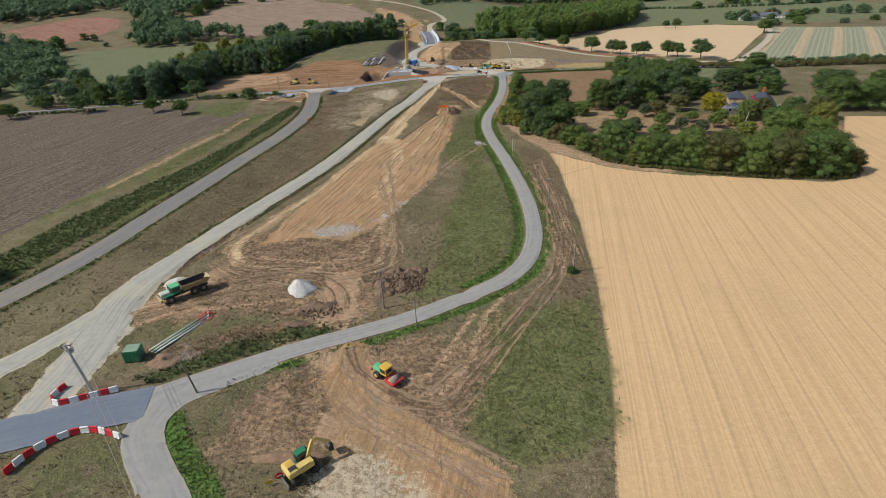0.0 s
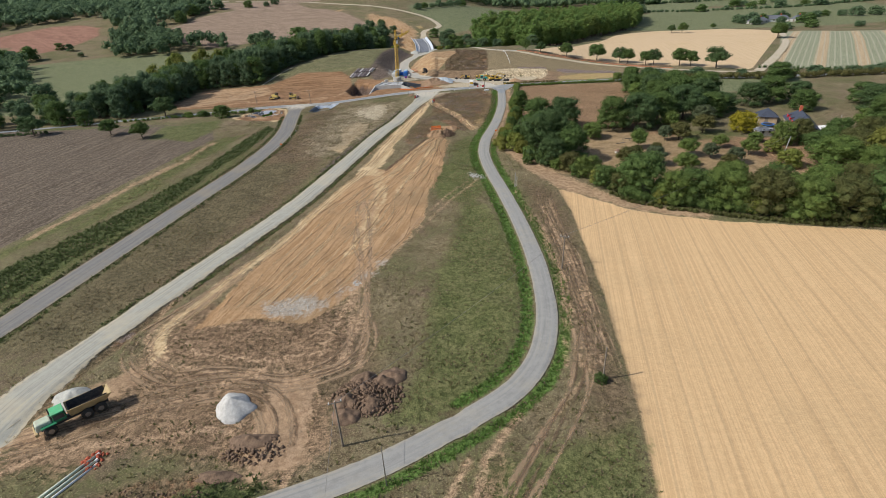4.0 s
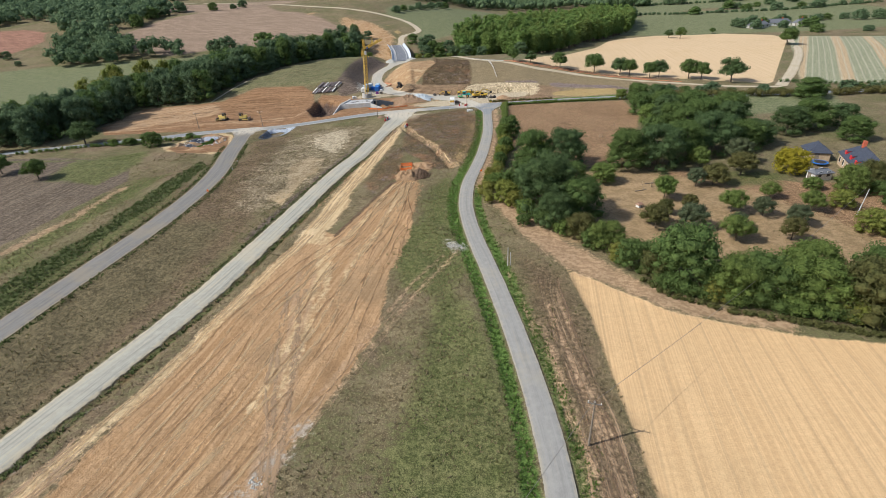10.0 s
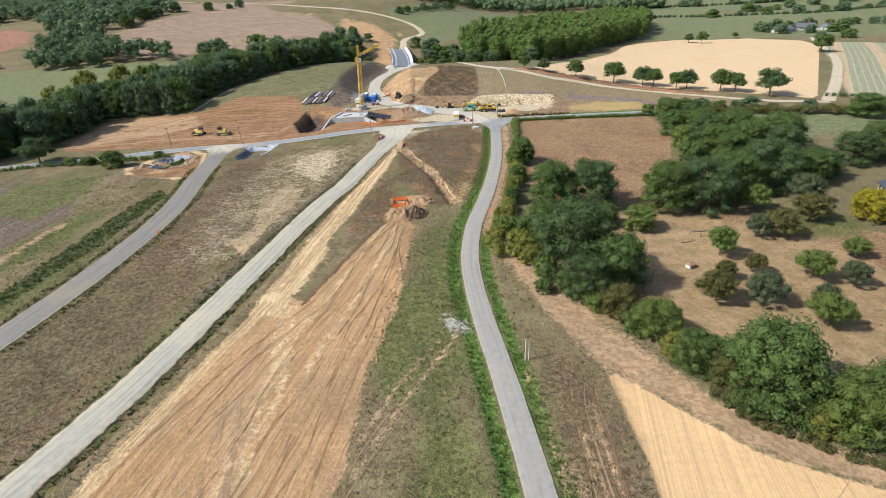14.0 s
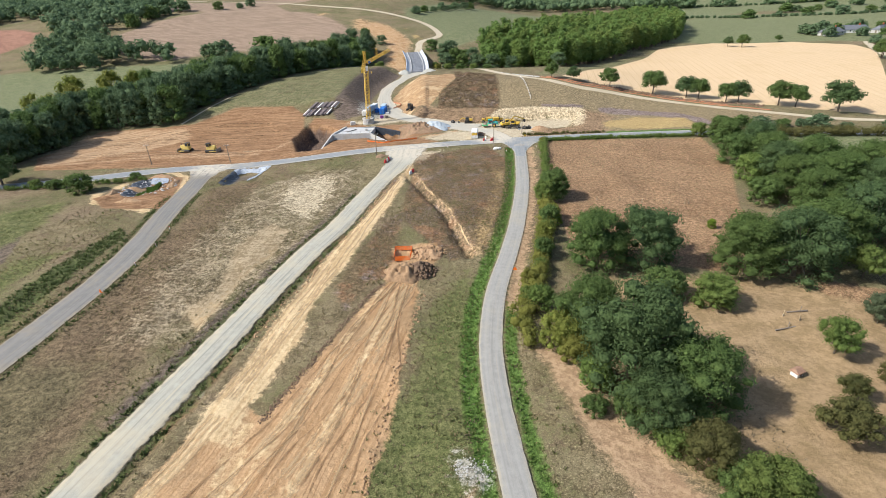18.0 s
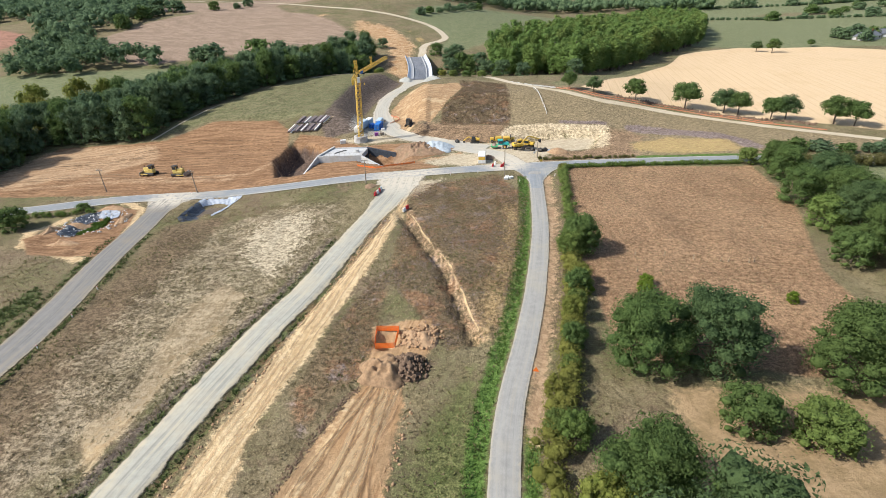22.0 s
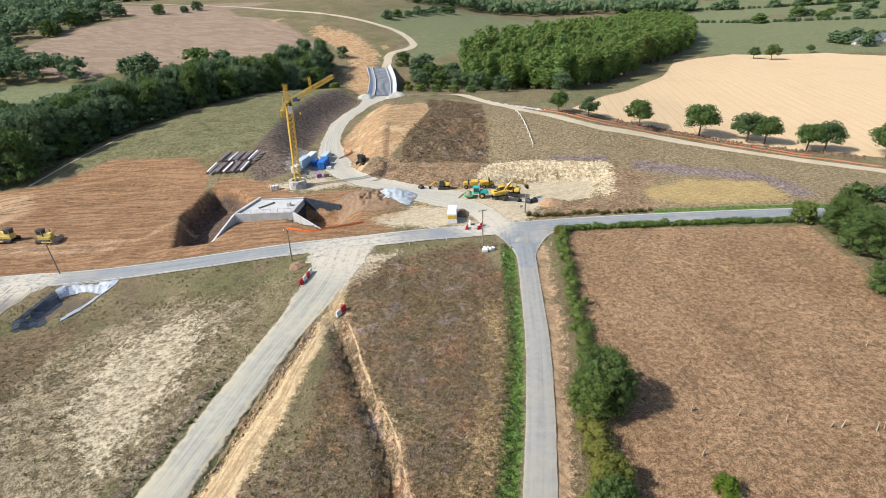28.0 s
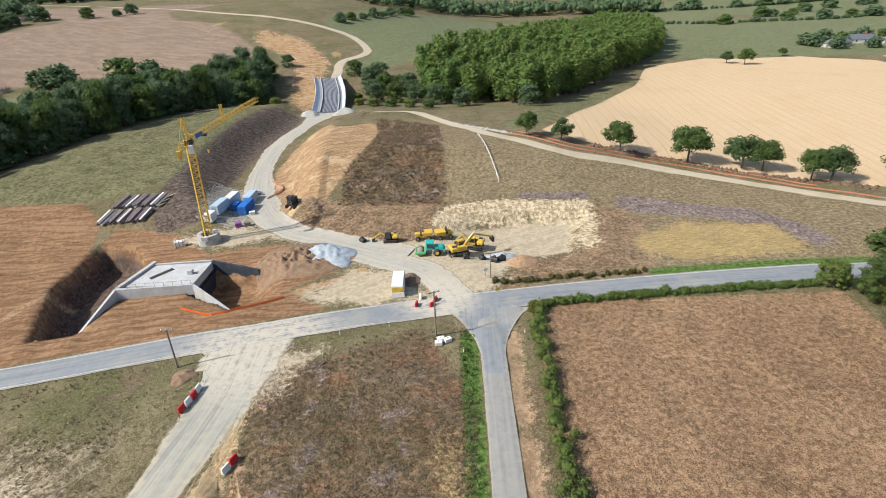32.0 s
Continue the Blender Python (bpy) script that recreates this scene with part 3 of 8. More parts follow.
    zone("golden", (0.22, 0.155, 0.075), (0.37, 0.27, 0.14), 1.5, 4.0, speck, 0.85)
    zone("yellow", (0.47, 0.36, 0.16), (0.29, 0.20, 0.10), 1.2, 4.5, streaks(0.6, 2.2, 0.15, 0.4))
    zone("scuffed", (0.162, 0.108, 0.066), (0.31, 0.21, 0.13), 1.5, 5.0, n.step(blend((n1, 0.3), (n2, 0.35), (n3, 0.35)), 0.42, 0.58), 0.92)
    zone("track", (0.31, 0.205, 0.125), (0.44, 0.305, 0.19), 0.8, 2.8, streaks(0.9, 0.4, 0.8, 0.5), 0.85)
    f = zone("ochre", (0.34, 0.21, 0.108), (0.45, 0.295, 0.165), 0.35, 1.3, streaks(1.9, 0.03, -0.27, 0.7))
    col = n.mix(n.math("MULTIPLY", f, n.step(n.noise(1.0, 4, 0.6, n.mapped((3.2, 0.03, 1), -0.2)), 0.55, 0.66, 0, 0.7)), col, (0.255, 0.15, 0.078))
    col = n.mix(n.math("MULTIPLY", f, n.step(n.noise(0.06, 4, 0.6), 0.5, 0.62, 0, 0.5)), col, (0.27, 0.19, 0.11))
    zone("rut", (0.34, 0.225, 0.138), (0.45, 0.315, 0.2), 0.4, 0.6, speck, 0.9)
    zone("sand", (0.47, 0.335, 0.185), (0.61, 0.47, 0.285), 0.5, 2.0, streaks(1.6, 0.05, -0.22, 0.6), 0.95)
    f = zone("orange", (0.20, 0.113, 0.06), (0.32, 0.195, 0.11), 0.4, 1.3, streaks(0.05, 1.1, 0.1, 0.6))
    ripple = n.step(n.wave(0.16, n.mapped((1, 1, 1), 1.45), 3.0), 0.78, 1.0, 0, 0.5)
    col = n.mix(n.math("MULTIPLY", f, ripple), col, (0.15, 0.085, 0.048))
    # grey clay colour, darkened further by painting in the shade of the pit sides
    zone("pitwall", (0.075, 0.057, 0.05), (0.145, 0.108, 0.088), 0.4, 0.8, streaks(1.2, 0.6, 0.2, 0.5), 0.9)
    zone("palefield", (0.33, 0.215, 0.125), (0.47, 0.33, 0.205), 1.2, 3.0, streaks(0.06, 0.9, 0.35, 0.6), 0.85)
    zone("bleached", (0.165, 0.13, 0.08), (0.35, 0.288, 0.195), 3.0, 8.0, n.step(blend((n1, 0.3), (n2, 0.35), (n3, 0.35)), 0.44, 0.57), 0.8)
    zone("pale", (0.26, 0.21, 0.135), (0.48, 0.41, 0.29), 1.0, 6.5, n.step(blend((n1, 0.4), (n2, 0.6)), 0.42, 0.54), 0.9)
    zone("dust", (0.385, 0.322, 0.225), (0.485, 0.415, 0.30), 1.5, 5.5, streaks(0.25, 0.9, 0.5, 0.5), 0.95)
    zone("cut", (0.25, 0.158, 0.086), (0.385, 0.258, 0.145), 0.4, 1.4, streaks(0.16, 1.2, 0.35, 0.55))
    col = n.mix(n.math("MULTIPLY", n.step(n.attr("z_cut"), 0.0, 0.8), n.step(n.noise(0.22, 5, 0.6), 0.52, 0.64, 0, 0.6)), col, (0.50, 0.385, 0.235))
    zone("farcut", (0.36, 0.205, 0.10), (0.52, 0.36, 0.21), 2.0, 9.0, patch, 0.9)
    zone("bankface", (0.36, 0.285, 0.18), (0.54, 0.445, 0.30), 0.8, 4.0, streaks(1.1, 0.5, 0.1, 0.5))
    zone("grey", (0.28, 0.26, 0.22), (0.42, 0.395, 0.35), 0.8, 4.5, speck, 0.75)
    bare = n.step(n.math("MAXIMUM", n.math("MAXIMUM", n.math("MAXIMUM", n.attr("z_straw"), n.attr("z_stubble")), n.attr("z_ochre")), n.math("MAXIMUM", n.math("MAXIMUM", n.attr("z_dust"), n.attr("z_sand")), n.math("MAXIMUM", n.attr("z_orange"), n.math("MAXIMUM", n.attr("z_cut"), n.math("MAXIMUM", n.attr("z_track"), n.attr("z_meadow")))))), -0.5, 0.5)
    dark = n.step(blend((n1, 0.6), (n2, 0.4)), 0.41, 0.59, 0.58, 1.34)
    col = n.mix(n.math("MULTIPLY_ADD", bare, -0.78, 1.0), col, n.mix(1.0, col, dark, "MULTIPLY"))
    calm = n.step(n.math("MAXIMUM", n.math("MAXIMUM", n.attr("z_dust"), n.math("MAXIMUM", n.attr("z_straw"), n.attr("z_stubble"))), n.math("MAXIMUM", n.attr("z_cut"), n.attr("z_bankface"))), -0.5, 0.5, 1.0, 0.3)
    n.bump(n.math("MULTIPLY", blend((n2, 1.0), (n1, 0.35)), calm), 0.7, 0.35)
    return n.done(col, 0.95, 0, 0.1)


def axis(lo, hi, fine, far_lo, far_hi, grow=1.11):
    mid = list(np.arange(lo, hi + 1e-6, fine))
    out, s, v = [], fine, hi
    while v < far_hi:
        s *= grow
        v += s
        out.append(v)
    low, s, v = [], fine, lo
    while v > far_lo:
        s *= grow
        v -= s
        low.append(v)
    return np.array(low[::-1] + mid + out)


def sheet_mesh(name, xs, ys, z):
    nx, ny = len(xs), len(ys)
    gx, gy = np.meshgrid(xs, ys)
    co = np.stack([gx, gy, z], -1).reshape(-1, 3).astype(np.float32)
    i = (np.arange(ny - 1)[:, None] * nx + np.arange(nx - 1)[None, :]).reshape(-1)
    faces = np.stack([i, i + 1, i + nx + 1, i + nx], -1).astype(np.int32)
    me = bpy.data.meshes.new(name)
    me.vertices.add(len(co))
    me.vertices.foreach_set("co", co.reshape(-1))
    me.loops.add(faces.size)
    me.loops.foreach_set("vertex_index", faces.reshape(-1))
    me.polygons.add(len(faces))
    me.polygons.foreach_set("loop_start", np.arange(len(faces), dtype=np.int32) * 4)
    me.polygons.foreach_set("use_smooth", np.ones(len(faces), bool))
    me.update()
    me.validate()
    return me


GRID = []


def ground_z(x, y):
    """The built ground's height, between its grid lines; works on arrays."""
    xs, ys, z = GRID
    i, j = np.clip(np.searchsorted(xs, x) - 1, 0, len(xs) - 2), np.clip(np.searchsorted(ys, y) - 1, 0, len(ys) - 2)
    f, g = (x - xs[i]) / (xs[i + 1] - xs[i]), (y - ys[j]) / (ys[j + 1] - ys[j])
    return (z[j, i] * (1 - f) + z[j, i + 1] * f) * (1 - g) + (z[j + 1, i] * (1 - f) + z[j + 1, i + 1] * f) * g


def lay(x, y):
    return float(ground_z(x, y))


def make_ground():
    xs, ys = axis(-125, 125, 1.0, -3000, 3000), axis(-12, 310, 1.0, -600, 4200)
    gx, gy = np.meshgrid(xs, ys)
    z = height(gx, gy)
    rd = road_d(gx, gy)
    rough = S((rd - 0.4) / 2.0)
    near = S((340 - gy) / 60)
    flat = S((np.maximum(np.maximum(zone_sd("straw", gx, gy), zone_sd("stubble", gx, gy)), zone_sd("dust", gx, gy)) + 1) / 3) * 0.75
    z = z + rough * near * (1 - flat) * (0.5 * (vnoise(gx, gy, 5.0) - 0.5) + 0.28 * (vnoise(gx, gy, 1.7, 3) - 0.5))
    z = z + (0.35 + 0.5 * S((260 - gy) / 3)) * S((zone_sd("orange", gx, gy)) / 2) * near * rough * (vnoise(gx, gy, 3.2, 21) - 0.5)
    z = z + (0.32 + 0.9 * S((gy - 285) / 10)) * S((np.maximum(zone_sd("heath", gx, gy), zone_sd("mauve", gx, gy))) / 2) * rough * (vnoise(gx, gy, 2.2, 23) - 0.5)
    z = z + S((rd - 4) / 10) * (1 - near) * 1.6 * (vnoise(gx, gy, 45.0, 5) - 0.5)
    z = z - 0.10 * S((0.6 - rd) / 1.2)
    GRID.extend([xs, ys, z])
    me = sheet_mesh("ground", xs, ys, z)
    for name in ZONES:
        at = me.attributes.new("z_" + name, "FLOAT", "POINT")
        at.data.foreach_set("value", np.clip(zone_sd(name, gx, gy), -12, 12).reshape(-1).astype(np.float32))
    me.materials.append(ground_material())
    return tagged(new("ground", me), "dry rolling farmland with stubble, weeds and bare construction earth", "ground", kind="structure")


make_ground()


# ---- roads ----
def road_material(name, a, b, edge, rut=0.5, fray=0.14, streak=0.4, dark=None):
    """Worn road: wheel tracks, long streaks, patches and a dusty, frayed edge; across runs from -1 to 1 between the edges."""
    n = Net(name)
    fine, mid, big = n.noise(9, 5, 0.72), n.noise(0.9, 5, 0.7), n.noise(0.1, 4, 0.6)
    comb = n.t.nodes.new("ShaderNodeCombineXYZ")
    n.link(n.math("MULTIPLY", n.attr("side_m"), 2.2), comb.inputs[0])
    n.link(n.math("MULTIPLY", n.attr("along_m"), 0.05), comb.inputs[1])
    lines = n.noise(1.0, 5, 0.62, comb.outputs[0])
    col = n.mix(n.step(n.math("ADD", n.math("MULTIPLY", fine, 0.5), n.math("MULTIPLY", mid, 0.5)), 0.36, 0.64), a, b)
    u = n.math("ABSOLUTE", n.attr("across"))
    wheel = n.math("SUBTRACT", 1.0, n.step(n.math("ABSOLUTE", n.math("SUBTRACT", u, 0.48)), 0.0, 0.24))
    col = n.mix(n.math("MULTIPLY", wheel, rut), col, b)
    col = n.mix(n.step(lines, 0.5, 0.66, 0, streak), col, edge)
    col = n.mix(n.step(lines, 0.5, 0.34, 0, streak), col, dark or tuple(v * 0.72 for v in a))
    col = n.mix(n.step(n.math("MULTIPLY_ADD", n.math("SUBTRACT", mid, 0.5), 0.7, u), 0.78, 1.0, 0, 0.85), col, edge)
    col = n.mix(n.step(big, 0.5, 0.66, 0, 0.45), col, edge)
    dusty = n.math("MULTIPLY", n.attr("dusted"), n.step(n.math("ADD", n.math("MULTIPLY", mid, 0.6), n.math("MULTIPLY", lines, 0.4)), 0.36, 0.56))
    col = n.mix(dusty, col, (0.50, 0.455, 0.37))
    n.bump(fine, 0.4, 0.03)
    m = n.done(col, n.step(mid, 0.3, 0.7, 0.75, 0.95), 0, 0.25)
    ragged = n.math("ADD", n.math("MULTIPLY", n.math("SUBTRACT", n.noise(0.55, 6, 0.7), 0.5), 2.4 * fray), n.math("MULTIPLY", n.math("SUBTRACT", fine, 0.5), fray))
    gone = n.step(n.math("ADD", u, ragged), 0.98, 0.98 + fray * 0.8)
    clear = n.t.nodes.new("ShaderNodeBsdfTransparent")
    ms = n.t.nodes.new("ShaderNodeMixShader")
    n.link(gone, ms.inputs[0])
    n.link(n.bsdf.outputs[0], ms.inputs[1])
    n.link(clear.outputs[0], ms.inputs[2])
    n.link(ms.outputs[0], n.t.nodes["Material Output"].inputs["Surface"])
    return m


DUSTED = [(-6.0, 249.0, 15.0), (21.0, 259.0, 9.0), (-71, 247, 9.0)]


def strip(name, line, half, mat, label, up=0.05, across=11, ragged=0.0, category="road", feather=1.35):
    """A draped band along a line, slightly crowned; it reaches past its edges, where the gravel thins out."""
    pts = np.array(line)
    d = np.gradient(pts, axis=0)
    d /= np.linalg.norm(d, axis=1)[:, None]
    nrm = np.stack([-d[:, 1], d[:, 0]], -1)
    u = np.linspace(-feather, feather, across)
    jag = 1 + ragged * (vnoise(pts[:, 0] + pts[:, 1] * 0.3, pts[:, 1], 4.0, 9) - 0.5) * 2
    jag2 = 1 + ragged * (vnoise(pts[:, 0] + 50, pts[:, 1], 4.0, 11) - 0.5) * 2
    hw = np.broadcast_to(np.asarray(half, float), (len(pts),))
    w = np.where(u[None, :] < 0, (hw * jag)[:, None], (hw * jag2)[:, None]) * u[None, :]
    xy = pts[:, None, :] + nrm[:, None, :] * w[:, :, None]
    z = height(xy[..., 0], xy[..., 1]) + up + 0.05 * np.maximum(-0.4, 1 - u[None, :] ** 2)
    co = np.concatenate([xy, z[..., None]], -1).reshape(-1, 3)
    faces = [(i * across + j + 1, i * across + j, (i + 1) * across + j, (i + 1) * across + j + 1) for i in range(len(pts) - 1) for j in range(across - 1)]
    me = bpy.data.meshes.new(name)
    me.from_pydata(co.tolist(), [], faces)
    me.polygons.foreach_set("use_smooth", [True] * len(faces))
    run = np.concatenate([[0], np.cumsum(np.hypot(*np.diff(pts, axis=0).T))])
    dust = np.maximum.reduce([S((r - np.hypot(co[:, 0] - cx, co[:, 1] - cy)) / (r * 0.6)) for cx, cy, r in DUSTED])
    for key, values in (("across", np.tile(u, len(pts))), ("side_m", w.reshape(-1)), ("along_m", np.repeat(run, across)), ("dusted", dust)):
        me.attributes.new(key, "FLOAT", "POINT").data.foreach_set("value", values.astype(np.float32))
    me.materials.append(mat)
    return tagged(new(name, me), label, category, kind="structure")


M_LANE = road_material("worn_asphalt", (0.235, 0.232, 0.22), (0.325, 0.32, 0.30), (0.345, 0.315, 0.25), 0.45, 0.07, 0.35)
M_CROSS = road_material("grey_asphalt", (0.185, 0.205, 0.222), (0.265, 0.282, 0.295), (0.36, 0.335, 0.275), 0.3, 0.06, 0.35)
M_HAUL = road_material("haul_gravel", (0.285, 0.28, 0.24), (0.40, 0.395, 0.34), (0.47, 0.41, 0.295), 0.4, 0.22, 0.6)
M_WEST = road_material("dusty_asphalt", (0.15, 0.147, 0.14), (0.225, 0.218, 0.205), (0.27, 0.23, 0.165), 0.5, 0.08, 0.45)
M_NEW = road_material("new_asphalt", (0.125, 0.152, 0.19), (0.165, 0.192, 0.23), (0.19, 0.21, 0.235), 0.2, 0.06, 0.25)
M_TRACK = road_material("pale_track", (0.42, 0.355, 0.255), (0.52, 0.455, 0.345), (0.36, 0.3, 0.19), 0.6, 0.3, 0.4)
M_BRIDGE = road_material("site_gravel", (0.34, 0.325, 0.28), (0.45, 0.43, 0.37), (0.48, 0.42, 0.32), 0.5, 0.3, 0.5)
M_LINE = surface("worn_line_paint", (0.42, 0.42, 0.40), (0.55, 0.55, 0.53), 1.0, 0.8, dirt=(0.25, 0.24, 0.22))
strip("road", LANE, 1.75, M_LANE, "narrow worn grey country lane winding between verges", 0.06, ragged=0.03)
strip("road", LANE_SOUTH, [2.6 - 0.5 * min(1, i / 6) for i in range(len(LANE_SOUTH))], M_LANE, "pale worn lane leading away from the junction", 0.075, ragged=0.04)
strip("road", smooth_line([(-30, 21.9), (-36.5, 18.2), (-41.5, 14.6), (-43.2, 10), (-41.4, 5.4), (-37.6, 0.8)]), [1.7, *[2.3] * 100][:len(smooth_line([(-30, 21.9), (-36.5, 18.2), (-41.5, 14.6), (-43.2, 10), (-41.4, 5.4), (-37.6, 0.8)]))], M_LANE, "worn inner curve of the lane at the junction", 0.07, ragged=0.03)
strip("road", CROSS, 2.75, M_CROSS, "pale grey asphalt road crossing the site", 0.08, ragged=0.04)
strip("road", HAUL, [2.45 + 2.2 * max(0, 1 - abs(i - 10) / 14) + 4.2 * max(0, (i - len(HAUL) + 16) / 16) ** 1.6 for i in range(len(HAUL))], M_HAUL, "straight pale gravel haul road", 0.055, ragged=0.07)
strip("road", HAUL_WEST, 2.4, M_HAUL, "pale gravel branch of the haul road", 0.045, ragged=0.1)
strip("road", WEST_ROAD, [3.0 + 4 * max(0, (i - len(WEST_ROAD) + 6) / 6) for i in range(len(WEST_ROAD))], M_WEST, "dusty grey temporary road with a sweeping bend", 0.06, ragged=0.03)
strip("road", NEW_ASPHALT, 3.3, M_NEW, "fresh blue-grey asphalt at the closed junction", 0.10, ragged=0.05)
strip("dirt_track", FIELD_TRACK, 1.7, M_TRACK, "pale chalky farm track beside the tree row", 0.06, ragged=0.15)
strip("dirt_track", BRIDGE_ROAD, [2.8 + 1.4 * max(0, 1 - abs(i - len(BRIDGE_ROAD) * 0.35) / 12) + 3.0 * max(0, (i - len(BRIDGE_ROAD) + 9) / 9) for i in range(len(BRIDGE_ROAD))], M_BRIDGE, "grey gravel site road up to the bridge", 0.06, ragged=0.15)
strip("dirt_track", smooth_line([(24.5, 257), (22.6, 262), (19.6, 267.6), (14, 272), (6, 277.5), (-2, 283)]), 2.9, M_BRIDGE, "wide pale gravel entrance into the site compound", 0.09, ragged=0.1)
strip("dirt_track", FAR_ROAD, 2.4, M_TRACK, "pale track winding up the far hill", 0.12, ragged=0.1)
strip("dirt_track", smooth_line([(160, 262), (190, 300), (232, 360), (280, 445), (300, 480)]), 2.2, M_TRACK, "pale field track between stubble and striped crop", 0.15, ragged=0.15)
strip("road", [(27.35 + 0.08 * i, 239 + i * 0.9) for i in range(18)], [1.6 + 5.4 * (i / 17) ** 2.6 for i in range(18)], M_CROSS, "flared mouth of the lane at the crossroads", 0.075, ragged=0.02)
strip("dirt_track", smooth_line([(-103, 298), (-96, 311), (-91, 330), (-83, 348), (-73, 371), (-60, 391), (-46, 404)]), 0.45, M_TRACK, "thin pale path below the wood", 0.1, ragged=0.2)
for side in (2.35, -2.35):
    strip("edge_line", offset([q for q in CROSS if -110 < q[0] < (14 if side < 0 else 120)], side), 0.06, M_LINE, "faded white edge line along the road", 0.125, 3, category="road marking", feather=1.0)


# ---- wheel marks on the bare earth ----
def mark_material(name, a, b, fray=0.9, most=0.9):
    """Thin scraped or pressed earth that breaks up along its length."""
    n = Net(name)
    fine, mid = n.noise(6, 5, 0.72), n.noise(0.7, 5, 0.7)
    m = n.done(n.mix(n.step(n.math("ADD", n.math("MULTIPLY", fine, 0.5), n.math("MULTIPLY", mid, 0.5)), 0.38, 0.62), a, b), 0.95, 0, 0.1)
    n.bump(fine, 0.5, 0.06)
    worn = n.math("ADD", n.math("MULTIPLY", n.math("SUBTRACT", mid, 0.5), 2.2 * fray), n.math("MULTIPLY", n.math("SUBTRACT", fine, 0.5), 1.2 * fray))
    patchy = n.step(n.noise(0.11, 4, 0.6), 0.42, 0.62, 0.0, 1.0)
    gone = n.step(n.math("ADD", n.math("ADD", n.math("ABSOLUTE", n.attr("across")), worn), n.math("MULTIPLY", patchy, 0.55)), 0.1, 1.05, 1 - most, 1.0)
    clear, ms = n.t.nodes.new("ShaderNodeBsdfTransparent"), n.t.nodes.new("ShaderNodeMixShader")
    n.link(gone, ms.inputs[0])
    n.link(n.bsdf.outputs[0], ms.inputs[1])
    n.link(clear.outputs[0], ms.inputs[2])
    n.link(ms.outputs[0], n.t.nodes["Material Output"].inputs["Surface"])
    return m


def marks(name, lines, half, mat, label, up=0.05, sway=0.25, seed=0):
    """Ribbons draped on the ground along the lines, as one piece of the ground's cover."""
    rng = np.random.default_rng(seed)
    co, faces, side, base = [], [], [], 0
    for line in lines:
        pts = np.array(smooth_line(line, 0.8))
        d = np.gradient(pts, axis=0)
        d /= np.linalg.norm(d, axis=1)[:, None] + 1e-9
        nrm = np.stack([-d[:, 1], d[:, 0]], -1)
        k = rng.integers(1, 90)
        pts = pts + nrm * ((vnoise(pts[:, 0], pts[:, 1], 13.0, k) - 0.5) * 2 * sway + (vnoise(pts[:, 0], pts[:, 1], 4.0, k + 7) - 0.5) * 0.3)[:, None]
        w = half * rng.uniform(0.7, 1.4)
        u = np.array([-1, -0.33, 0.33, 1])
        xy = pts[:, None, :] + nrm[:, None, :] * u[None, :, None] * w
        z = ground_z(xy[..., 0], xy[..., 1]) + up + rng.uniform(0, 0.015)
        co.append(np.concatenate([xy, z[..., None]], -1).reshape(-1, 3))
        side.append(np.tile(u, len(pts)))
        i = base + (np.arange(len(pts) - 1)[:, None] * 4 + np.arange(3)[None, :]).reshape(-1)
        faces.append(np.stack([i + 1, i, i + 4, i + 5], -1))
        base += len(pts) * 4
    me = bpy.data.meshes.new(name)
    me.from_pydata(np.concatenate(co).tolist(), [], np.concatenate(faces).tolist())
    me.attributes.new("across", "FLOAT", "POINT").data.foreach_set("value", np.concatenate(side).astype(np.float32))
    me.materials.append(mat)
    return tagged(new(name, me), label, "wheel marks", kind="stuff")


def beside(line, offs):
    """The line and its neighbours at those distances."""
    fine = smooth_line(line, 2.5)
    return [offset(fine, o) for o in offs]


MK_PALE = mark_material("pressed_pale_earth", (0.33, 0.228, 0.142), (0.45, 0.325, 0.21), 1.1, 0.7)
MK_SAND = mark_material("scraped_sand", (0.44, 0.31, 0.175), (0.56, 0.42, 0.25), 1.1, 0.6)
MK_DARK = mark_material("dark_furrow", (0.22, 0.135, 0.072), (0.30, 0.19, 0.105), 1.0, 0.6)
MK_BROWN = mark_material("turned_brown_soil", (0.15, 0.10, 0.065), (0.24, 0.165, 0.105), 1.1, 0.6)
MK_BANK = mark_material("ditch_sand", (0.42, 0.30, 0.17), (0.56, 0.42, 0.25), 0.7, 1.0)
LOOP_WEST = [(-42, 80), (-47, 66), (-51, 58), (-49.5, 52.5), (-42.3, 47.6), (-34, 48.0), (-25, 46.6), (-18, 49.6), (-15.6, 56), (-16.6, 67), (-18, 80), (-20.5, 98), (-23, 116)]
LOOP_EAST = [(-59, 36), (-50, 40), (-42, 42.8), (-34, 45.2), (-27, 43.6), (-23.4, 38), (-22.5, 31)]
LOOP_SOUTH = [(-19, 24), (-17.4, 19.5), (-11.5, 13.4), (-5.4, 11.4), (-0.6, 17.6), (5.2, 26.2), (11.4, 36), (16.5, 45), (20, 58), (21.6, 80)]
PAD_ROUTE = [(-20.5, 24), (-20, 18.6), (-16, 11.5), (-11, 7.6), (-6.8, 4.9), (-1, 1.4), (5, -2.6)]
marks("wheel_marks", beside(LOOP_WEST, (-1.9, -0.8, 0.6, 1.5)) + beside(LOOP_EAST, (-2.6, -1.5, -0.4, 0.8, 2.1)), 0.42, MK_PALE, "pale looping wheel marks pressed into trampled earth", sway=1.3, seed=1)
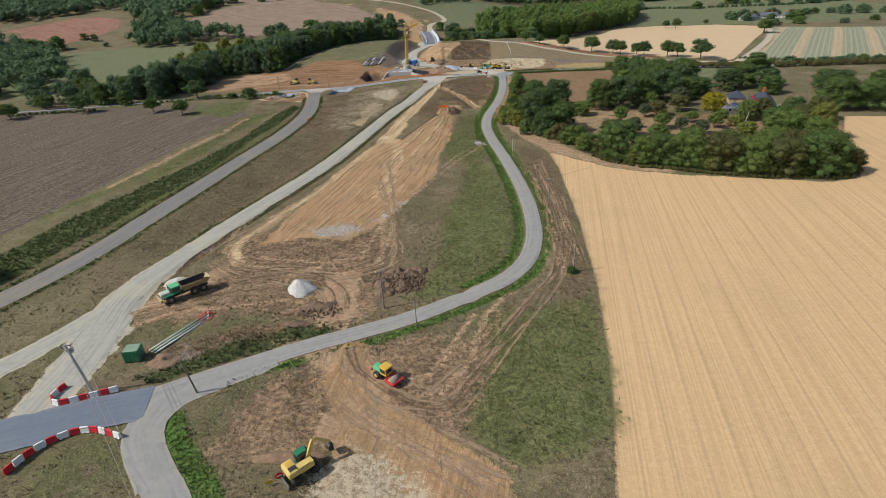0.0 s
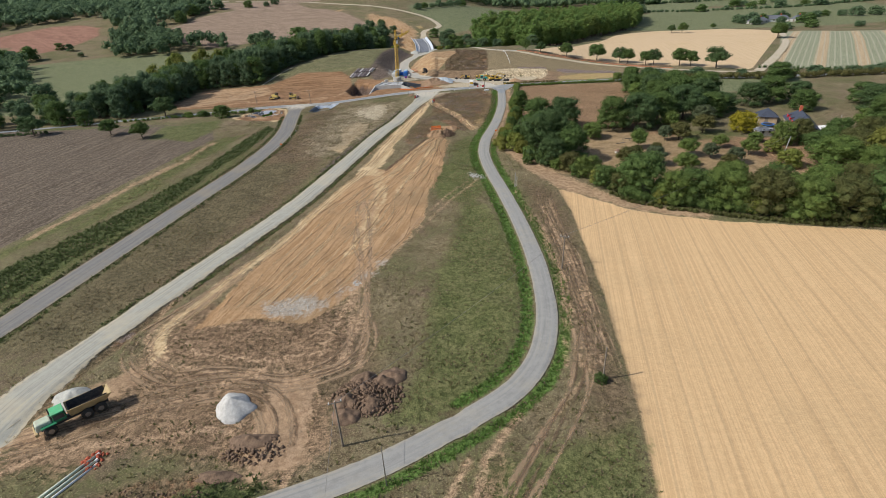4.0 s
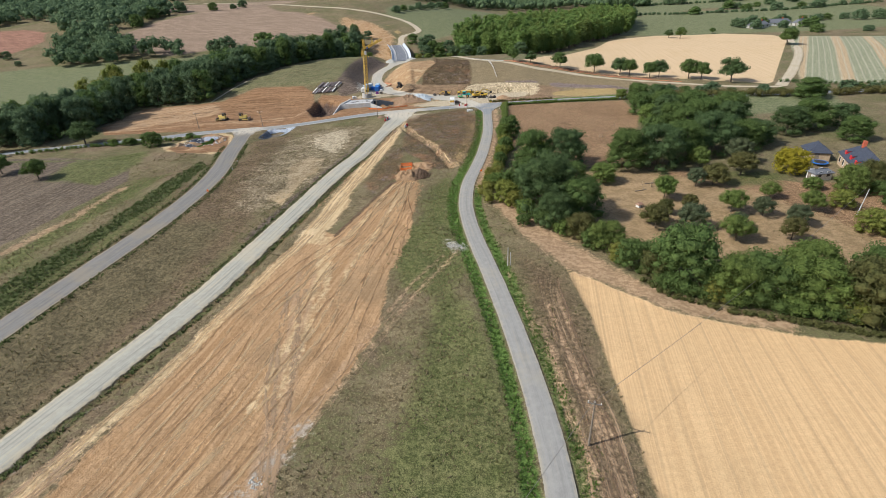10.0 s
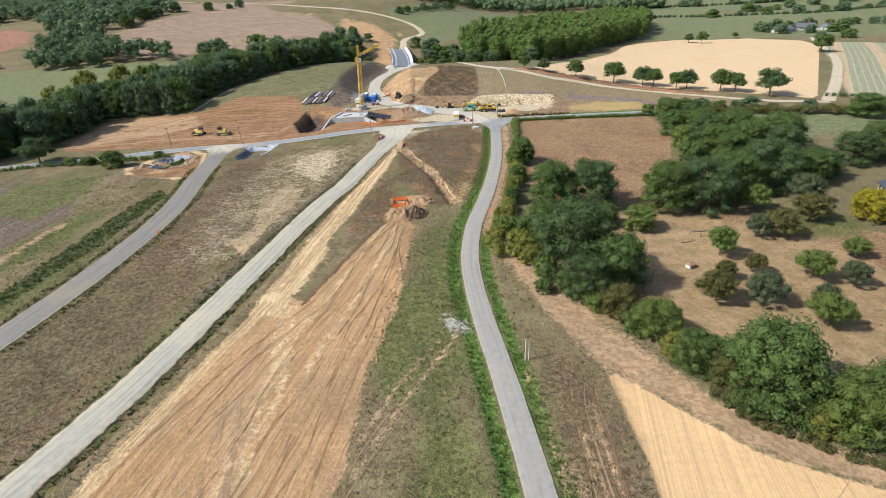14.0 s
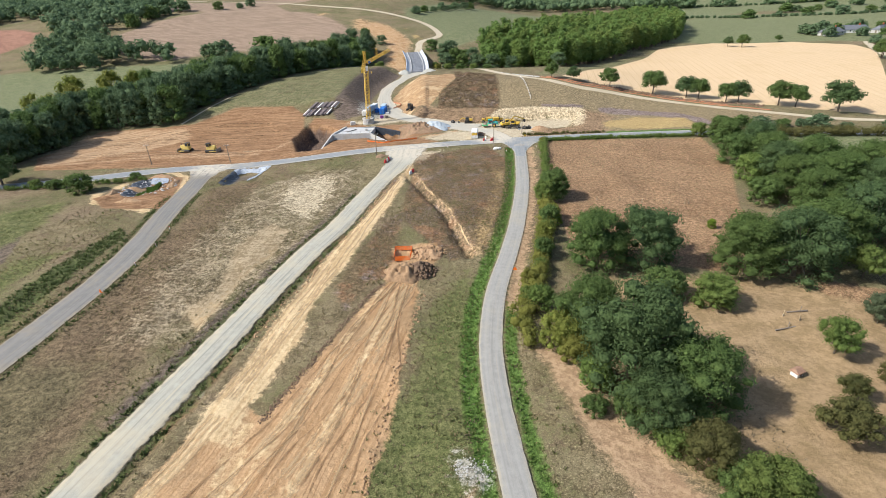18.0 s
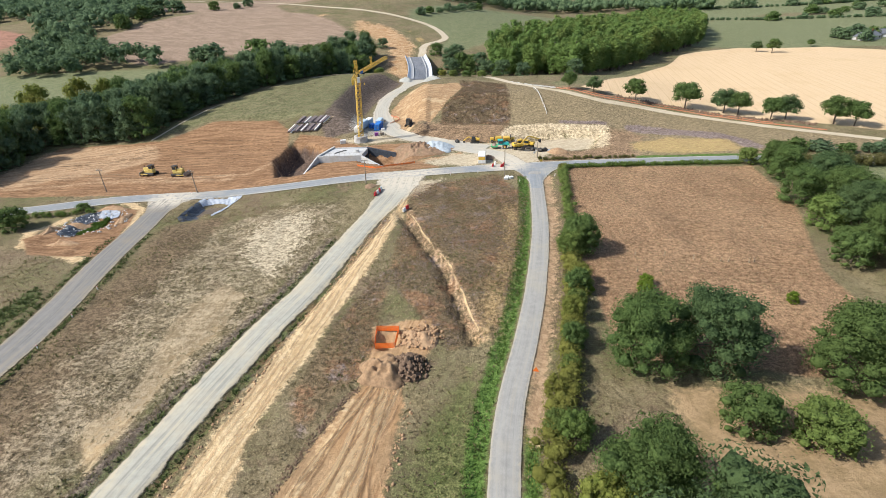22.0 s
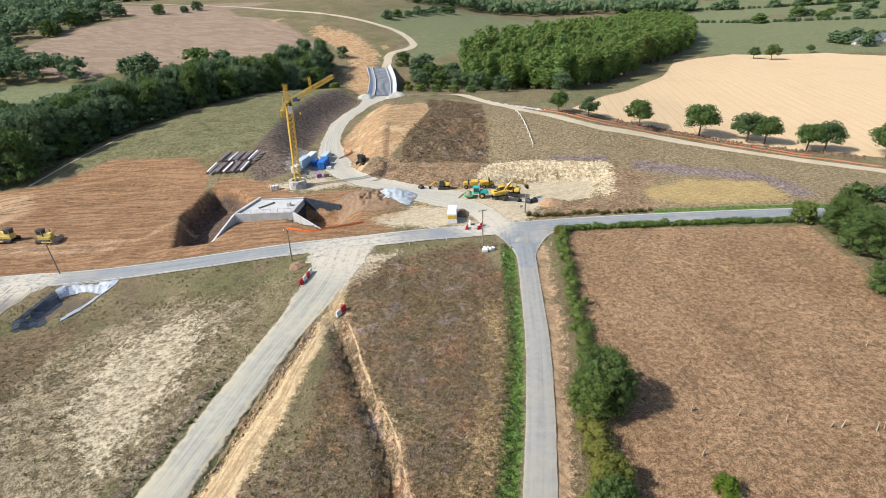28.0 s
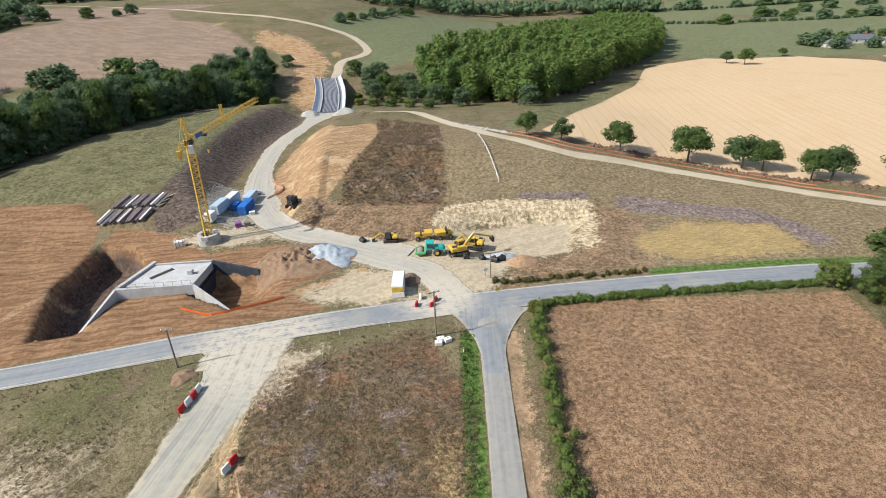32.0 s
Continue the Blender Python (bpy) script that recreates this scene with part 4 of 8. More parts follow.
marks("wheel_marks", beside(LOOP_WEST[1:9], (-1.2, 0.15, 1.35)) + beside(LOOP_EAST, (-1.6, 0.0, 1.5)) + beside(LOOP_SOUTH, (-1.2, 0.4)), 0.26, MK_BROWN, "dark brown wheel ruts between pale ones", 0.07, 1.3, seed=2)
marks("wheel_marks", beside(LOOP_SOUTH, (-1.9, -0.8, 0.5, 1.8)) + beside(PAD_ROUTE, (-3.2, -1.5, 0.2, 1.6, 3.0)), 0.45, MK_PALE, "pale wheel marks curving round the roller", sway=1.5, seed=3)
marks("wheel_marks", [[(a + (b - a) * f, y) for y, a, b in FAN] for f in (0.1, 0.22, 0.33, 0.41, 0.5, 0.62, 0.66, 0.83)], 0.4, MK_SAND, "pale scraper lines along the bared earth strip", 0.06, 1.6, seed=4)
marks("wheel_marks", [[(a + (b - a) * f, y) for y, a, b in FAN] for f in (0.05, 0.16, 0.28, 0.42, 0.49, 0.6, 0.73, 0.8, 0.93)], 0.2, MK_DARK, "dark furrows along the bared earth strip", 0.08, 1.4, seed=5)
marks("wheel_marks", beside([(-24.5, 137), (-29, 121), (-34, 104), (-38.5, 88), (-44, 72), (-48, 60)], (-1.2, -0.5, 0.4, 1.2)) + beside([(-6, 240), (-10, 215), (-15.5, 186), (-21, 156), (-24.5, 137)], (-1.6, -0.8, 0.1, 0.9, 1.7)), 0.3, MK_SAND, "pale tracks along the sandy strip beside the haul road", 0.06, 0.4, seed=6)
marks("wheel_marks", beside([(20.5, 46), (21.5, 62), (22.6, 80), (23, 104), (24.5, 116)], (-1.5, -0.7, 0.2, 1.0, 1.8)), 0.26, MK_BROWN, "brown cultivated lines beside the stubble", 0.06, 0.3, seed=7)
marks("wheel_marks", beside([(20.5, 46), (21.5, 62), (22.6, 80), (23, 104), (24.5, 116)], (-1.9, -0.2, 1.4)) + beside([(-16, 75), (-8, 94), (-1, 109), (5, 120), (9, 127)], (-0.9, 0.9)), 0.2, MK_PALE, "faint dry wheel lines through the weeds", 0.06, 0.3, seed=8)
marks("ditch_bank", beside([(-4.0, 227), (1.6, 211), (5.7, 201), (11, 178)], (0.0,)), 0.36, MK_BANK, "pale sandy side of the ditch", 0.06, 0.15, seed=11)
marks("wheel_marks", beside([(-136, 262), (-110, 268), (-92, 266), (-60, 262)], (-1.6, 1.2)) + beside([(-128, 282), (-112, 286), (-98, 290)], (-5, -3, 0, 2)), 0.4, MK_PALE, "pale haul lines over the graded orange earth", 0.07, 0.8, seed=9)
marks("wheel_marks", [[(-132 + 4 * k, 272 + k * 2.2), (-110 + 2 * k, 275 + k * 2.2), (-84, 276 + k * 2.4), (-62, 274 + k * 2.6), (-55, 271 + k * 2.8)] for k in range(9)], 0.3, MK_DARK, "dark ridges left by grading across the earth", 0.08, 2.0, seed=10)


# ---- building helpers ----
def thing(name, x, y, z, label, category, turn=0.0, group=""):
    ob = new(name)
    ob.matrix_world = pose(x, y, z, 0, 0, turn)
    return tagged(ob, label, category, group)


def part(name, bm, mat, parent, label="", smooth=False):
    """Links a bmesh as one mesh under a thing or a part."""
    me = bpy.data.meshes.new(name)
    if smooth:
        for f in bm.faces:
            f.smooth = True
    bm.to_mesh(me)
    bm.free()
    me.materials.append(mat)
    ob = new(name, me)
    ob.parent = parent
    if label:
        ob["label"] = label
    return ob


def box(sx, sy, sz, x=0, y=0, z=0, rx=0, ry=0, rz=0, bevel=0.0, bm=None, taper=None):
    """A box that stands with its middle at x, y, z; taper narrows its top (fx, fy)."""
    tmp = bmesh.new()
    bmesh.ops.create_cube(tmp, size=1)
    for v in tmp.verts:
        v.co.x, v.co.y, v.co.z = v.co.x * sx, v.co.y * sy, v.co.z * sz
        if taper and v.co.z > 0:
            v.co.x, v.co.y = v.co.x * taper[0], v.co.y * taper[1]
    if bevel:
        bmesh.ops.bevel(tmp, geom=tmp.edges[:], offset=bevel, segments=2, affect="EDGES", profile=0.5)
    tmp.transform(pose(x, y, z, rx, ry, rz))
    return add(bm, tmp)


def cyl(r, h, x=0, y=0, z=0, rx=0, ry=0, rz=0, n=14, r2=None, bm=None, bevel=0.0):
    tmp = bmesh.new()
    bmesh.ops.create_cone(tmp, cap_ends=True, segments=n, radius1=r, radius2=r if r2 is None else r2, depth=h)
    if bevel:
        bmesh.ops.bevel(tmp, geom=[e for e in tmp.edges if len(e.link_faces) == 2 and e.calc_face_angle(0) > 0.8], offset=bevel, segments=2, affect="EDGES")
    tmp.transform(pose(x, y, z, rx, ry, rz))
    return add(bm, tmp)


def add(bm, tmp):
    if bm is None:
        return tmp
    me = bpy.data.meshes.new("joint")
    tmp.to_mesh(me)
    tmp.free()
    bm.from_mesh(me)
    bpy.data.meshes.remove(me)
    return bm


def bar(a, b, r, bm=None, n=6):
    """A round bar from a to b."""
    a, b = Vector(a), Vector(b)
    tmp = bmesh.new()
    bmesh.ops.create_cone(tmp, cap_ends=True, segments=n, radius1=r, radius2=r, depth=(b - a).length)
    tmp.transform(Matrix.Translation((a + b) / 2) @ (b - a).to_track_quat("Z", "Y").to_matrix().to_4x4())
    return add(bm, tmp)


def mesh_from(name, co, faces, mat):
    """A mesh of equal faces (all tris or all quads) from arrays."""
    co, faces = np.asarray(co, np.float32), np.asarray(faces, np.int32)
    me = bpy.data.meshes.new(name)
    me.vertices.add(len(co))
    me.vertices.foreach_set("co", co.reshape(-1))
    me.loops.add(faces.size)
    me.loops.foreach_set("vertex_index", faces.reshape(-1))
    me.polygons.add(len(faces))
    me.polygons.foreach_set("loop_start", np.arange(len(faces), dtype=np.int32) * faces.shape[1])
    me.update()
    me.materials.append(mat)
    return me


# ---- plants ----
def leaf_material(name, a, b, c):
    n = Net(name)
    r, fine = n.island(), n.noise(2.6, 5, 0.75)
    col = n.mix(n.math("ADD", n.math("MULTIPLY", r, 0.5), n.step(fine, 0.36, 0.64, 0, 0.5)), a, b)
    col = n.mix(n.step(n.objrand(), 0.1, 0.9, 0, 0.55), col, c)
    col = n.mix(n.step(n.noise(0.5, 3), 0.45, 0.7, 0, 0.4), col, c)
    n.bump(fine, 0.9, 0.5)
    m = n.done(col, 0.85, 0, 0.12)
    t = n.t
    tr = t.nodes.new("ShaderNodeBsdfTranslucent")
    ms = t.nodes.new("ShaderNodeMixShader")
    ms.inputs[0].default_value = 0.3
    t.links.new(col, tr.inputs["Color"])
    t.links.new(n.bsdf.outputs[0], ms.inputs[1])
    t.links.new(tr.outputs[0], ms.inputs[2])
    t.links.new(ms.outputs[0], t.nodes["Material Output"].inputs["Surface"])
    return m


L_OAK = leaf_material("oak_leaves", (0.062, 0.112, 0.036), (0.165, 0.245, 0.076), (0.112, 0.16, 0.048))
L_DARK = leaf_material("dark_leaves", (0.052, 0.094, 0.040), (0.135, 0.205, 0.082), (0.094, 0.142, 0.054))
# bluer than the other leaves: distance haze mixed into the colour
L_WOOD_HAZED = leaf_material("hazed_woodland_leaves", (0.072, 0.122, 0.068), (0.172, 0.25, 0.128), (0.124, 0.182, 0.086))
L_MID = leaf_material("mid_leaves", (0.09, 0.15, 0.036), (0.205, 0.285, 0.08), (0.175, 0.218, 0.062))
L_OLIVE = leaf_material("olive_leaves", (0.085, 0.102, 0.034), (0.17, 0.182, 0.068), (0.16, 0.138, 0.052))
L_YELLOW = leaf_material("turning_leaves", (0.20, 0.20, 0.025), (0.48, 0.41, 0.04), (0.36, 0.31, 0.035))
L_LIME = leaf_material("lime_leaves", (0.12, 0.21, 0.025), (0.22, 0.33, 0.045), (0.18, 0.25, 0.035))
L_POPLAR = leaf_material("poplar_leaves", (0.105, 0.18, 0.046), (0.205, 0.305, 0.09), (0.145, 0.22, 0.062))
L_LIMEY = leaf_material("yellowing_hedge_leaves", (0.13, 0.17, 0.036), (0.28, 0.305, 0.075), (0.23, 0.215, 0.055))
L_WILLOW = leaf_material("grey_leaves", (0.08, 0.115, 0.062), (0.15, 0.185, 0.102), (0.115, 0.13, 0.065))
M_BARK = surface("bark", (0.09, 0.07, 0.05), (0.16, 0.13, 0.10), 2.0, 0.95, bump=0.6)


BALL = bmesh.new()
bmesh.ops.create_icosphere(BALL, subdivisions=1, radius=1)
BALL_ROUGH = (np.array([v.co[:] for v in BALL.verts]), np.array([[v.index for v in f.verts] for f in BALL.faces]))
BALL.free()


def leaf_cloud(rng, centres, radii, n, size, squash=0.85, low=-0.55, core=None):
    """Small leaf clumps scattered over a set of lobes, most of them facing outwards; core is the uneven ball that fills each lobe."""
    c, r = np.array(centres, float), np.array(radii, float)
    n, size = n * 2, size * 0.78
    k = rng.choice(len(c), n, p=r ** 2 / (r ** 2).sum())
    d = rng.normal(size=(n, 3))
    d[:, 2] += 0.25
    d /= np.linalg.norm(d, axis=1)[:, None]
    d[:, 2] = np.maximum(d[:, 2], low)
    p = c[k] + d * (r[k] * rng.uniform(0.72, 1.12, n))[:, None] * np.array([1, 1, squash])
    nrm = d + rng.normal(size=(n, 3)) * 0.42
    nrm /= np.linalg.norm(nrm, axis=1)[:, None]
    t = np.cross(nrm, rng.normal(size=(n, 3)))
    t /= np.linalg.norm(t, axis=1)[:, None]
    b = np.cross(nrm, t)
    s = size * rng.uniform(0.5, 1.25, n)[:, None]
    q = s * rng.uniform(0.45, 0.8, n)[:, None]
    co = np.stack([p - t * s, p + t * s * 0.4 - b * q, p + t * s * 0.6 + b * q], 1).reshape(-1, 3)
    faces = np.arange(n * 3).reshape(-1, 3)
    if core is None:
        return co, faces
    v, f = core
    wob = rng.uniform(0.42, 0.7, (len(c), len(v), 1))
    balls = c[:, None, :] + v[None] * r[:, None, None] * wob * np.array([1, 1, squash])
    more = (f[None] + (np.arange(len(c)) * len(v))[:, None, None]).reshape(-1, 3) + len(co)
    return np.concatenate([co, balls.reshape(-1, 3)]), np.concatenate([faces, more])


def tapered(bm, a, b, ra, rb, n=7):
    a, b = Vector(a), Vector(b)
    tmp = bmesh.new()
    bmesh.ops.create_cone(tmp, cap_ends=True, segments=n, radius1=ra, radius2=rb, depth=(b - a).length)
    tmp.transform(Matrix.Translation((a + b) / 2) @ (b - a).to_track_quat("Z", "Y").to_matrix().to_4x4())
    return add(bm, tmp)


def tree(name, seed, h, r, leaves, size, mat, label, category="tree", clear=0.2, form="round"):
    """A tree at the origin: trunk with limbs, and a crown of leaf clumps gathered in lobes."""
    rng = np.random.default_rng(seed)
    root = tagged(new(name), label, category)
    lobes, radii = [], []
    if form == "poplar":
        for i in range(11):
            f = i / 10
            w = r * (0.72 + 0.25 * math.sin(math.pi * f) - 0.1 * f)
            lobes.append((rng.normal() * r * 0.2, rng.normal() * r * 0.2, h * (0.14 + 0.72 * f)))
            radii.append(w * (0.8 if f < 0.9 else 0.7))
    else:
        count = 64 if leaves > 2000 else 26
        for i in range(count):
            a, e = rng.uniform(0, 2 * math.pi), rng.uniform(-0.35, 1.0)
            d = rng.uniform(0.42, 0.8)
            z = h * (clear + (1 - clear) * 0.48) + math.sin(e * 1.5) * h * (1 - clear) * 0.34
            lobes.append((math.cos(a) * math.cos(e * 1.2) * r * d, math.sin(a) * math.cos(e * 1.2) * r * d, z))
            radii.append(r * (rng.uniform(0.15, 0.32) if leaves > 2000 else rng.uniform(0.2, 0.38)))
        lobes.append((0, 0, h * (clear + (1 - clear) * 0.45)))
        radii.append(r * 0.7)
        for i in range(9 if clear < 0.08 else 0):
            a = i * 0.7 + rng.uniform(-0.2, 0.2)
            w = r * rng.uniform(0.22, 0.34)
            lobes.append((math.cos(a) * r * 0.62, math.sin(a) * r * 0.62, w * 0.75 + h * rng.uniform(0, 0.12)))
            radii.append(w)
    bm = bmesh.new()
    top = (rng.normal() * 0.2, rng.normal() * 0.2, h * (0.8 if form == "poplar" else 0.55))
    tr = max(0.06, h * 0.024)
    tapered(bm, (0, 0, -0.4), (top[0] * 0.5, top[1] * 0.5, h * 0.3), tr * 1.25, tr * 0.85)
    tapered(bm, (top[0] * 0.5, top[1] * 0.5, h * 0.3), top, tr * 0.85, tr * 0.4)
    for i in range(0, len(lobes) - 1, 6):
        tapered(bm, (top[0] * 0.5, top[1] * 0.5, h * rng.uniform(0.22, 0.4)), Vector(lobes[i]), tr * 0.45, tr * 0.12, 5)
    part("trunk", bm, M_BARK, root)
    co, f = leaf_cloud(rng, lobes, radii, leaves, size, 0.8 if form != "poplar" else 1.1, -0.8 if clear < 0.08 else -0.5, BALL_ROUGH)
    co[:, 2] = np.maximum(co[:, 2], 0.05)
    ob = new("crown", mesh_from("crown", co, f, mat))
    ob.parent = root
    return root


def plant(proto, spots, rng=random.Random(4), h0=1.0, r0=1.0, tall=1.0):
    """Copies of a tree at (x, y, radius, height), turned at random; the first spot takes the tree itself."""
    for i, (x, y, r, h) in enumerate(spots):
        m = Matrix.LocRotScale((x, y, lay(x, y) - 0.05), Euler((rng.uniform(-0.04, 0.04), rng.uniform(-0.04, 0.04), rng.uniform(0, 6.28))), (r / r0, r / r0, h / h0))
        if not proto.get("used"):
            proto.matrix_basis = m
            proto["used"] = 1
        else:
            c = copy_thing(proto, Matrix.Identity(4))
            c.matrix_basis = m


OAKS = [tree("oak_tree", 10 + i, 11, 6, 6400, 0.235, L_OAK if i else L_DARK, "broad dark green oak with a dense uneven crown", clear=0.04) for i in range(3)]
FRUIT = [tree("fruit_tree", 20 + i, 5, 3.3, 2700, 0.15, (L_MID, L_OLIVE, L_WILLOW)[i], ("low green orchard tree standing in dry grass", "low olive-green orchard tree in dry grass", "grey-green orchard tree in dry grass")[i], clear=0.1) for i in range(3)]
HEDGE_TREES = [tree("hedge_tree", 30 + i, 8, 5, 4600, 0.22, (L_MID, L_OLIVE, L_OAK)[i], ("leafy green hedge tree beside the stubble field", "olive-green hedge tree with browning leaves", "dark green hedge tree")[i], clear=0.02) for i in range(3)]
BUSHES = [tree("bush", 40 + i, 4, 2.6, 2010, 0.155, (L_LIMEY, L_MID, L_OAK)[i], ("yellow-green bush on the bank", "rounded green bush in dry grass", "dense dark green bush")[i], "bush", clear=0.0) for i in range(3)]
LIME = tree("young_tree", 50, 4, 2.5, 900, 0.26, L_LIME, "young bright lime-green tree", clear=0.0)
GOLD = tree("garden_tree", 51, 7, 5, 2600, 0.3, L_YELLOW, "garden tree turning bright yellow beside the house", clear=0.05)
WOOD = [tree("woodland_tree", 60 + i, 13, 6, 1080, 0.54, (L_WOOD_HAZED, L_OAK, L_WOOD_HAZED)[i], ("tall dark woodland tree", "tall green woodland tree", "lighter green woodland tree")[i], clear=0.05) for i in range(3)]
POPLARS = [tree("poplar", 70 + i, 19, 3.4, 520, 0.7, (L_POPLAR, L_MID)[i], "tall slender poplar in a dense plantation", clear=0.1, form="poplar") for i in range(2)]
FIELD_TREES = [tree("field_tree", 80 + i, 9, 5, 1500, 0.42, (L_OAK, L_DARK)[i], "lone dark tree in a row beside the farm track", clear=0.12) for i in range(2)]
FAR = [tree("hedgerow_tree", 90 + i, 9, 6, 260, 1.1, (L_WOOD_HAZED, L_WOOD_HAZED, L_OAK)[i], "distant dark hedgerow tree", clear=0.03) for i in range(3)]
TR = random.Random(7)


def mixed(protos, spots, h0, r0):
    for i, p in enumerate(protos):
        plant(p, [s for j, s in enumerate(spots) if (j * 7 + j // 3) % len(protos) == i], TR, h0, r0)


mixed(OAKS, [(29, 141, 8.2, 15.5), (36, 136, 6, 11), (26, 151, 5.8, 11), (33, 146, 5.5, 10), (33, 172, 6.4, 12), (42, 173, 6.8, 12), (89, 240, 5.5, 9.5), (93, 231, 6, 10.5), (90, 220, 6, 11), (87, 211, 6, 11), (96, 212, 6.6, 12), (85, 201, 6, 10.5), (94, 200, 6.6, 12), (85, 192, 6, 10.5), (100, 194, 6.6, 11.5), (58, 168, 7, 12), (66, 167, 7.6, 13), (75, 173, 7, 12), (86, 177, 8, 13), (97, 180, 6.5, 9.5), (106, 206, 8, 12), (84, 226, 5.4, 9), (90, 248, 4.6, 8), (104, 184, 6, 8), (156, 238, 7, 8.5), (30, 134, 5, 9), (-103, 47, 6.5, 11)], 11, 6)
mixed(OAKS, [(140, 197, 5.5, 8), (132, 182, 5.5, 8), (158, 188, 6, 8), (151, 150, 8, 11.7), (140, 152, 8, 12.3), (150, 170, 8, 11.7), (128, 196, 7, 10.4), (118, 192, 6, 9.8), (165, 165, 8, 11.7)], 11, 6)
mixed(HEDGE_TREES, [(37.5, 122.5, 3.8, 5.5), (34, 128, 3.4, 4.8), (40.5, 115, 3.8, 5), (43.5, 111, 3.6, 5), (47, 109, 6.4, 9.5), (53, 103, 4.6, 7), (57, 102, 5.2, 7.5), (63, 99.5, 5.6, 8), (70, 96, 5.8, 8.5), (77, 92.5, 6, 8.5), (84, 90.5, 6, 8.5), (93, 89, 6.3, 9), (101, 89, 3.5, 5.5)], 8 / 1.18, 5 / 1.14)
mixed(HEDGE_TREES, [(102, 143, 3.6, 6.5), (109, 145.5, 3.4, 6), (117, 141, 4, 7), (125, 139, 4, 7), (112, 137, 3.6, 6), (66, 105, 4.6, 8), (75, 101, 4.8, 8), (84, 99, 5, 8.5), (92, 98, 5, 8), (103, 121, 6.5, 7.5), (111, 123, 6, 7), (107, 134, 4.2, 5.5), (116, 133, 5, 6), (102, 100, 5, 7), (107, 112, 5, 7.5), (31, 205.5, 3.9, 6.5), (29.3, 204, 3.2, 5.2)], 8 / 1.18, 5 / 1.14)
mixed(BUSHES, [(21.5, 149, 3.8, 6.2), (20.5, 159, 2.6, 4.3), (41, 161, 4.3, 6.0), (48, 158.5, 4.3, 5.5), (27.3, 190.5, 2.6, 5.0), (25, 183, 2.3, 4.6), (23.6, 176, 2.3, 4.8), (19.6, 166.5, 1.9, 3.4), (18.6, 160.5, 2, 3.4), (28.6, 194, 2.3, 4.1), (86, 253, 3.2, 4.8), (77, 198, 4.4, 6.6), (82, 213, 4.8, 7.2), (97, 238, 4, 6.0), (92, 123, 4, 5.4), (-101, 228, 4.6, 6.0)], 4, 2.6)
mixed(BUSHES, [(95, 135.5, 3.4, 4), (139, 159, 5, 5.5), (18.8, 43.3, 1.1, 1.5), (96, 147, 2.6, 3.2), (108, 141, 3, 3.8), (91, 247, 3, 4), (81, 205, 3.5, 4), (36, 252.6, 1.4, 1.9), (26.3, 186.5, 2, 3.4), (24.2, 179, 1.9, 3.4), (22.5, 171, 1.8, 3), (-112, 233, 3, 3), (-120, 236, 2.4, 2.4), (-92, 241, 2, 1.8)], 4, 2.6)
mixed(FRUIT, [(59, 145.5, 3.2, 6.0), (51, 131, 3.8, 5.7), (70, 152.5, 2.8, 5.2), (74.5, 152.5, 4.2, 6.0), (58, 129.5, 3.8, 6.0), (70, 136, 3.4, 5.7), (75.5, 133, 2.7, 4.7), (64, 122.5, 3.6, 5.7), (74.5, 121.5, 2.8, 5.2), (76.5, 165, 3.4, 6.5), (85, 159, 4.6, 6.5), (89, 168, 4.4, 7.2), (62, 139, 2.2, 3.9), (67, 128, 2.4, 3.9), (83, 143, 2.6, 4.2), (80, 128, 3, 4.9), (87, 134, 3, 5.2), (55.5, 137, 2.2, 3.9)], 5, 3.3)
PALE_TREE = tree("willow_tree", 52, 11, 5, 2100, 0.3, L_LIMEY, "tall pale yellow-green willow at the corner of the hedge", clear=0.05)
plant(PALE_TREE, [(111, 117, 4.6, 12.5)], TR, 11, 5)
plant(GOLD, [(97.6, 158, 5.0, 7)], TR, 7, 5)
plant(LIME, [(38.3, 189.8, 1.6, 2.6), (60.3, 186, 1.1, 2.2), (39.3, 192.5, 1.4, 2.0), (28.7, 191, 2.0, 3.0)], TR, 4, 2.5)
mixed(FIELD_TREES, [(51.5, 326, 3.5, 7), (60, 321, 3.2, 6.5), (75, 317, 4.6, 8.5), (92, 312.5, 5.6, 10), (104, 307.5, 5.4, 9), (108, 305, 4.4, 8.5), (115.5, 297.5, 4.4, 8), (119.5, 296, 4.6, 9), (131, 288.5, 5.4, 9.5), (136, 286, 4.8, 8.5), (145.5, 276.5, 7, 11.5)], 9, 5)
mixed(FIELD_TREES, [(213, 479, 5, 9), (207, 487, 4, 7), (250, 500, 3, 5), (244, 390, 6, 11), (248, 396, 5, 10), (-133, 195, 4, 6.5), (-117, 188, 4, 6.5), (-168, 201, 6, 8.5), (-196, 193, 5, 7), (-178, 232, 5.5, 8), (-132, 238, 6.5, 9.5), (-198, 219, 5, 7)], 9, 5)


def fill(outline, spacing, jitter=0.45, seed=1):
    """Spots on a loose grid inside an outline."""
    rng = random.Random(seed)
    xs, ys = [p[0] for p in outline], [p[1] for p in outline]
    spots, y = [], min(ys)
    while y < max(ys):
        x = min(xs) + (0 if int(y / spacing) % 2 else spacing / 2)
        while x < max(xs):
            px, py = x + rng.uniform(-jitter, jitter) * spacing, y + rng.uniform(-jitter, jitter) * spacing
            if float(poly_sd(outline, np.array(px), np.array(py))) > 0:
                spots.append((px, py))
            x += spacing
        y += spacing * 0.87
    return spots


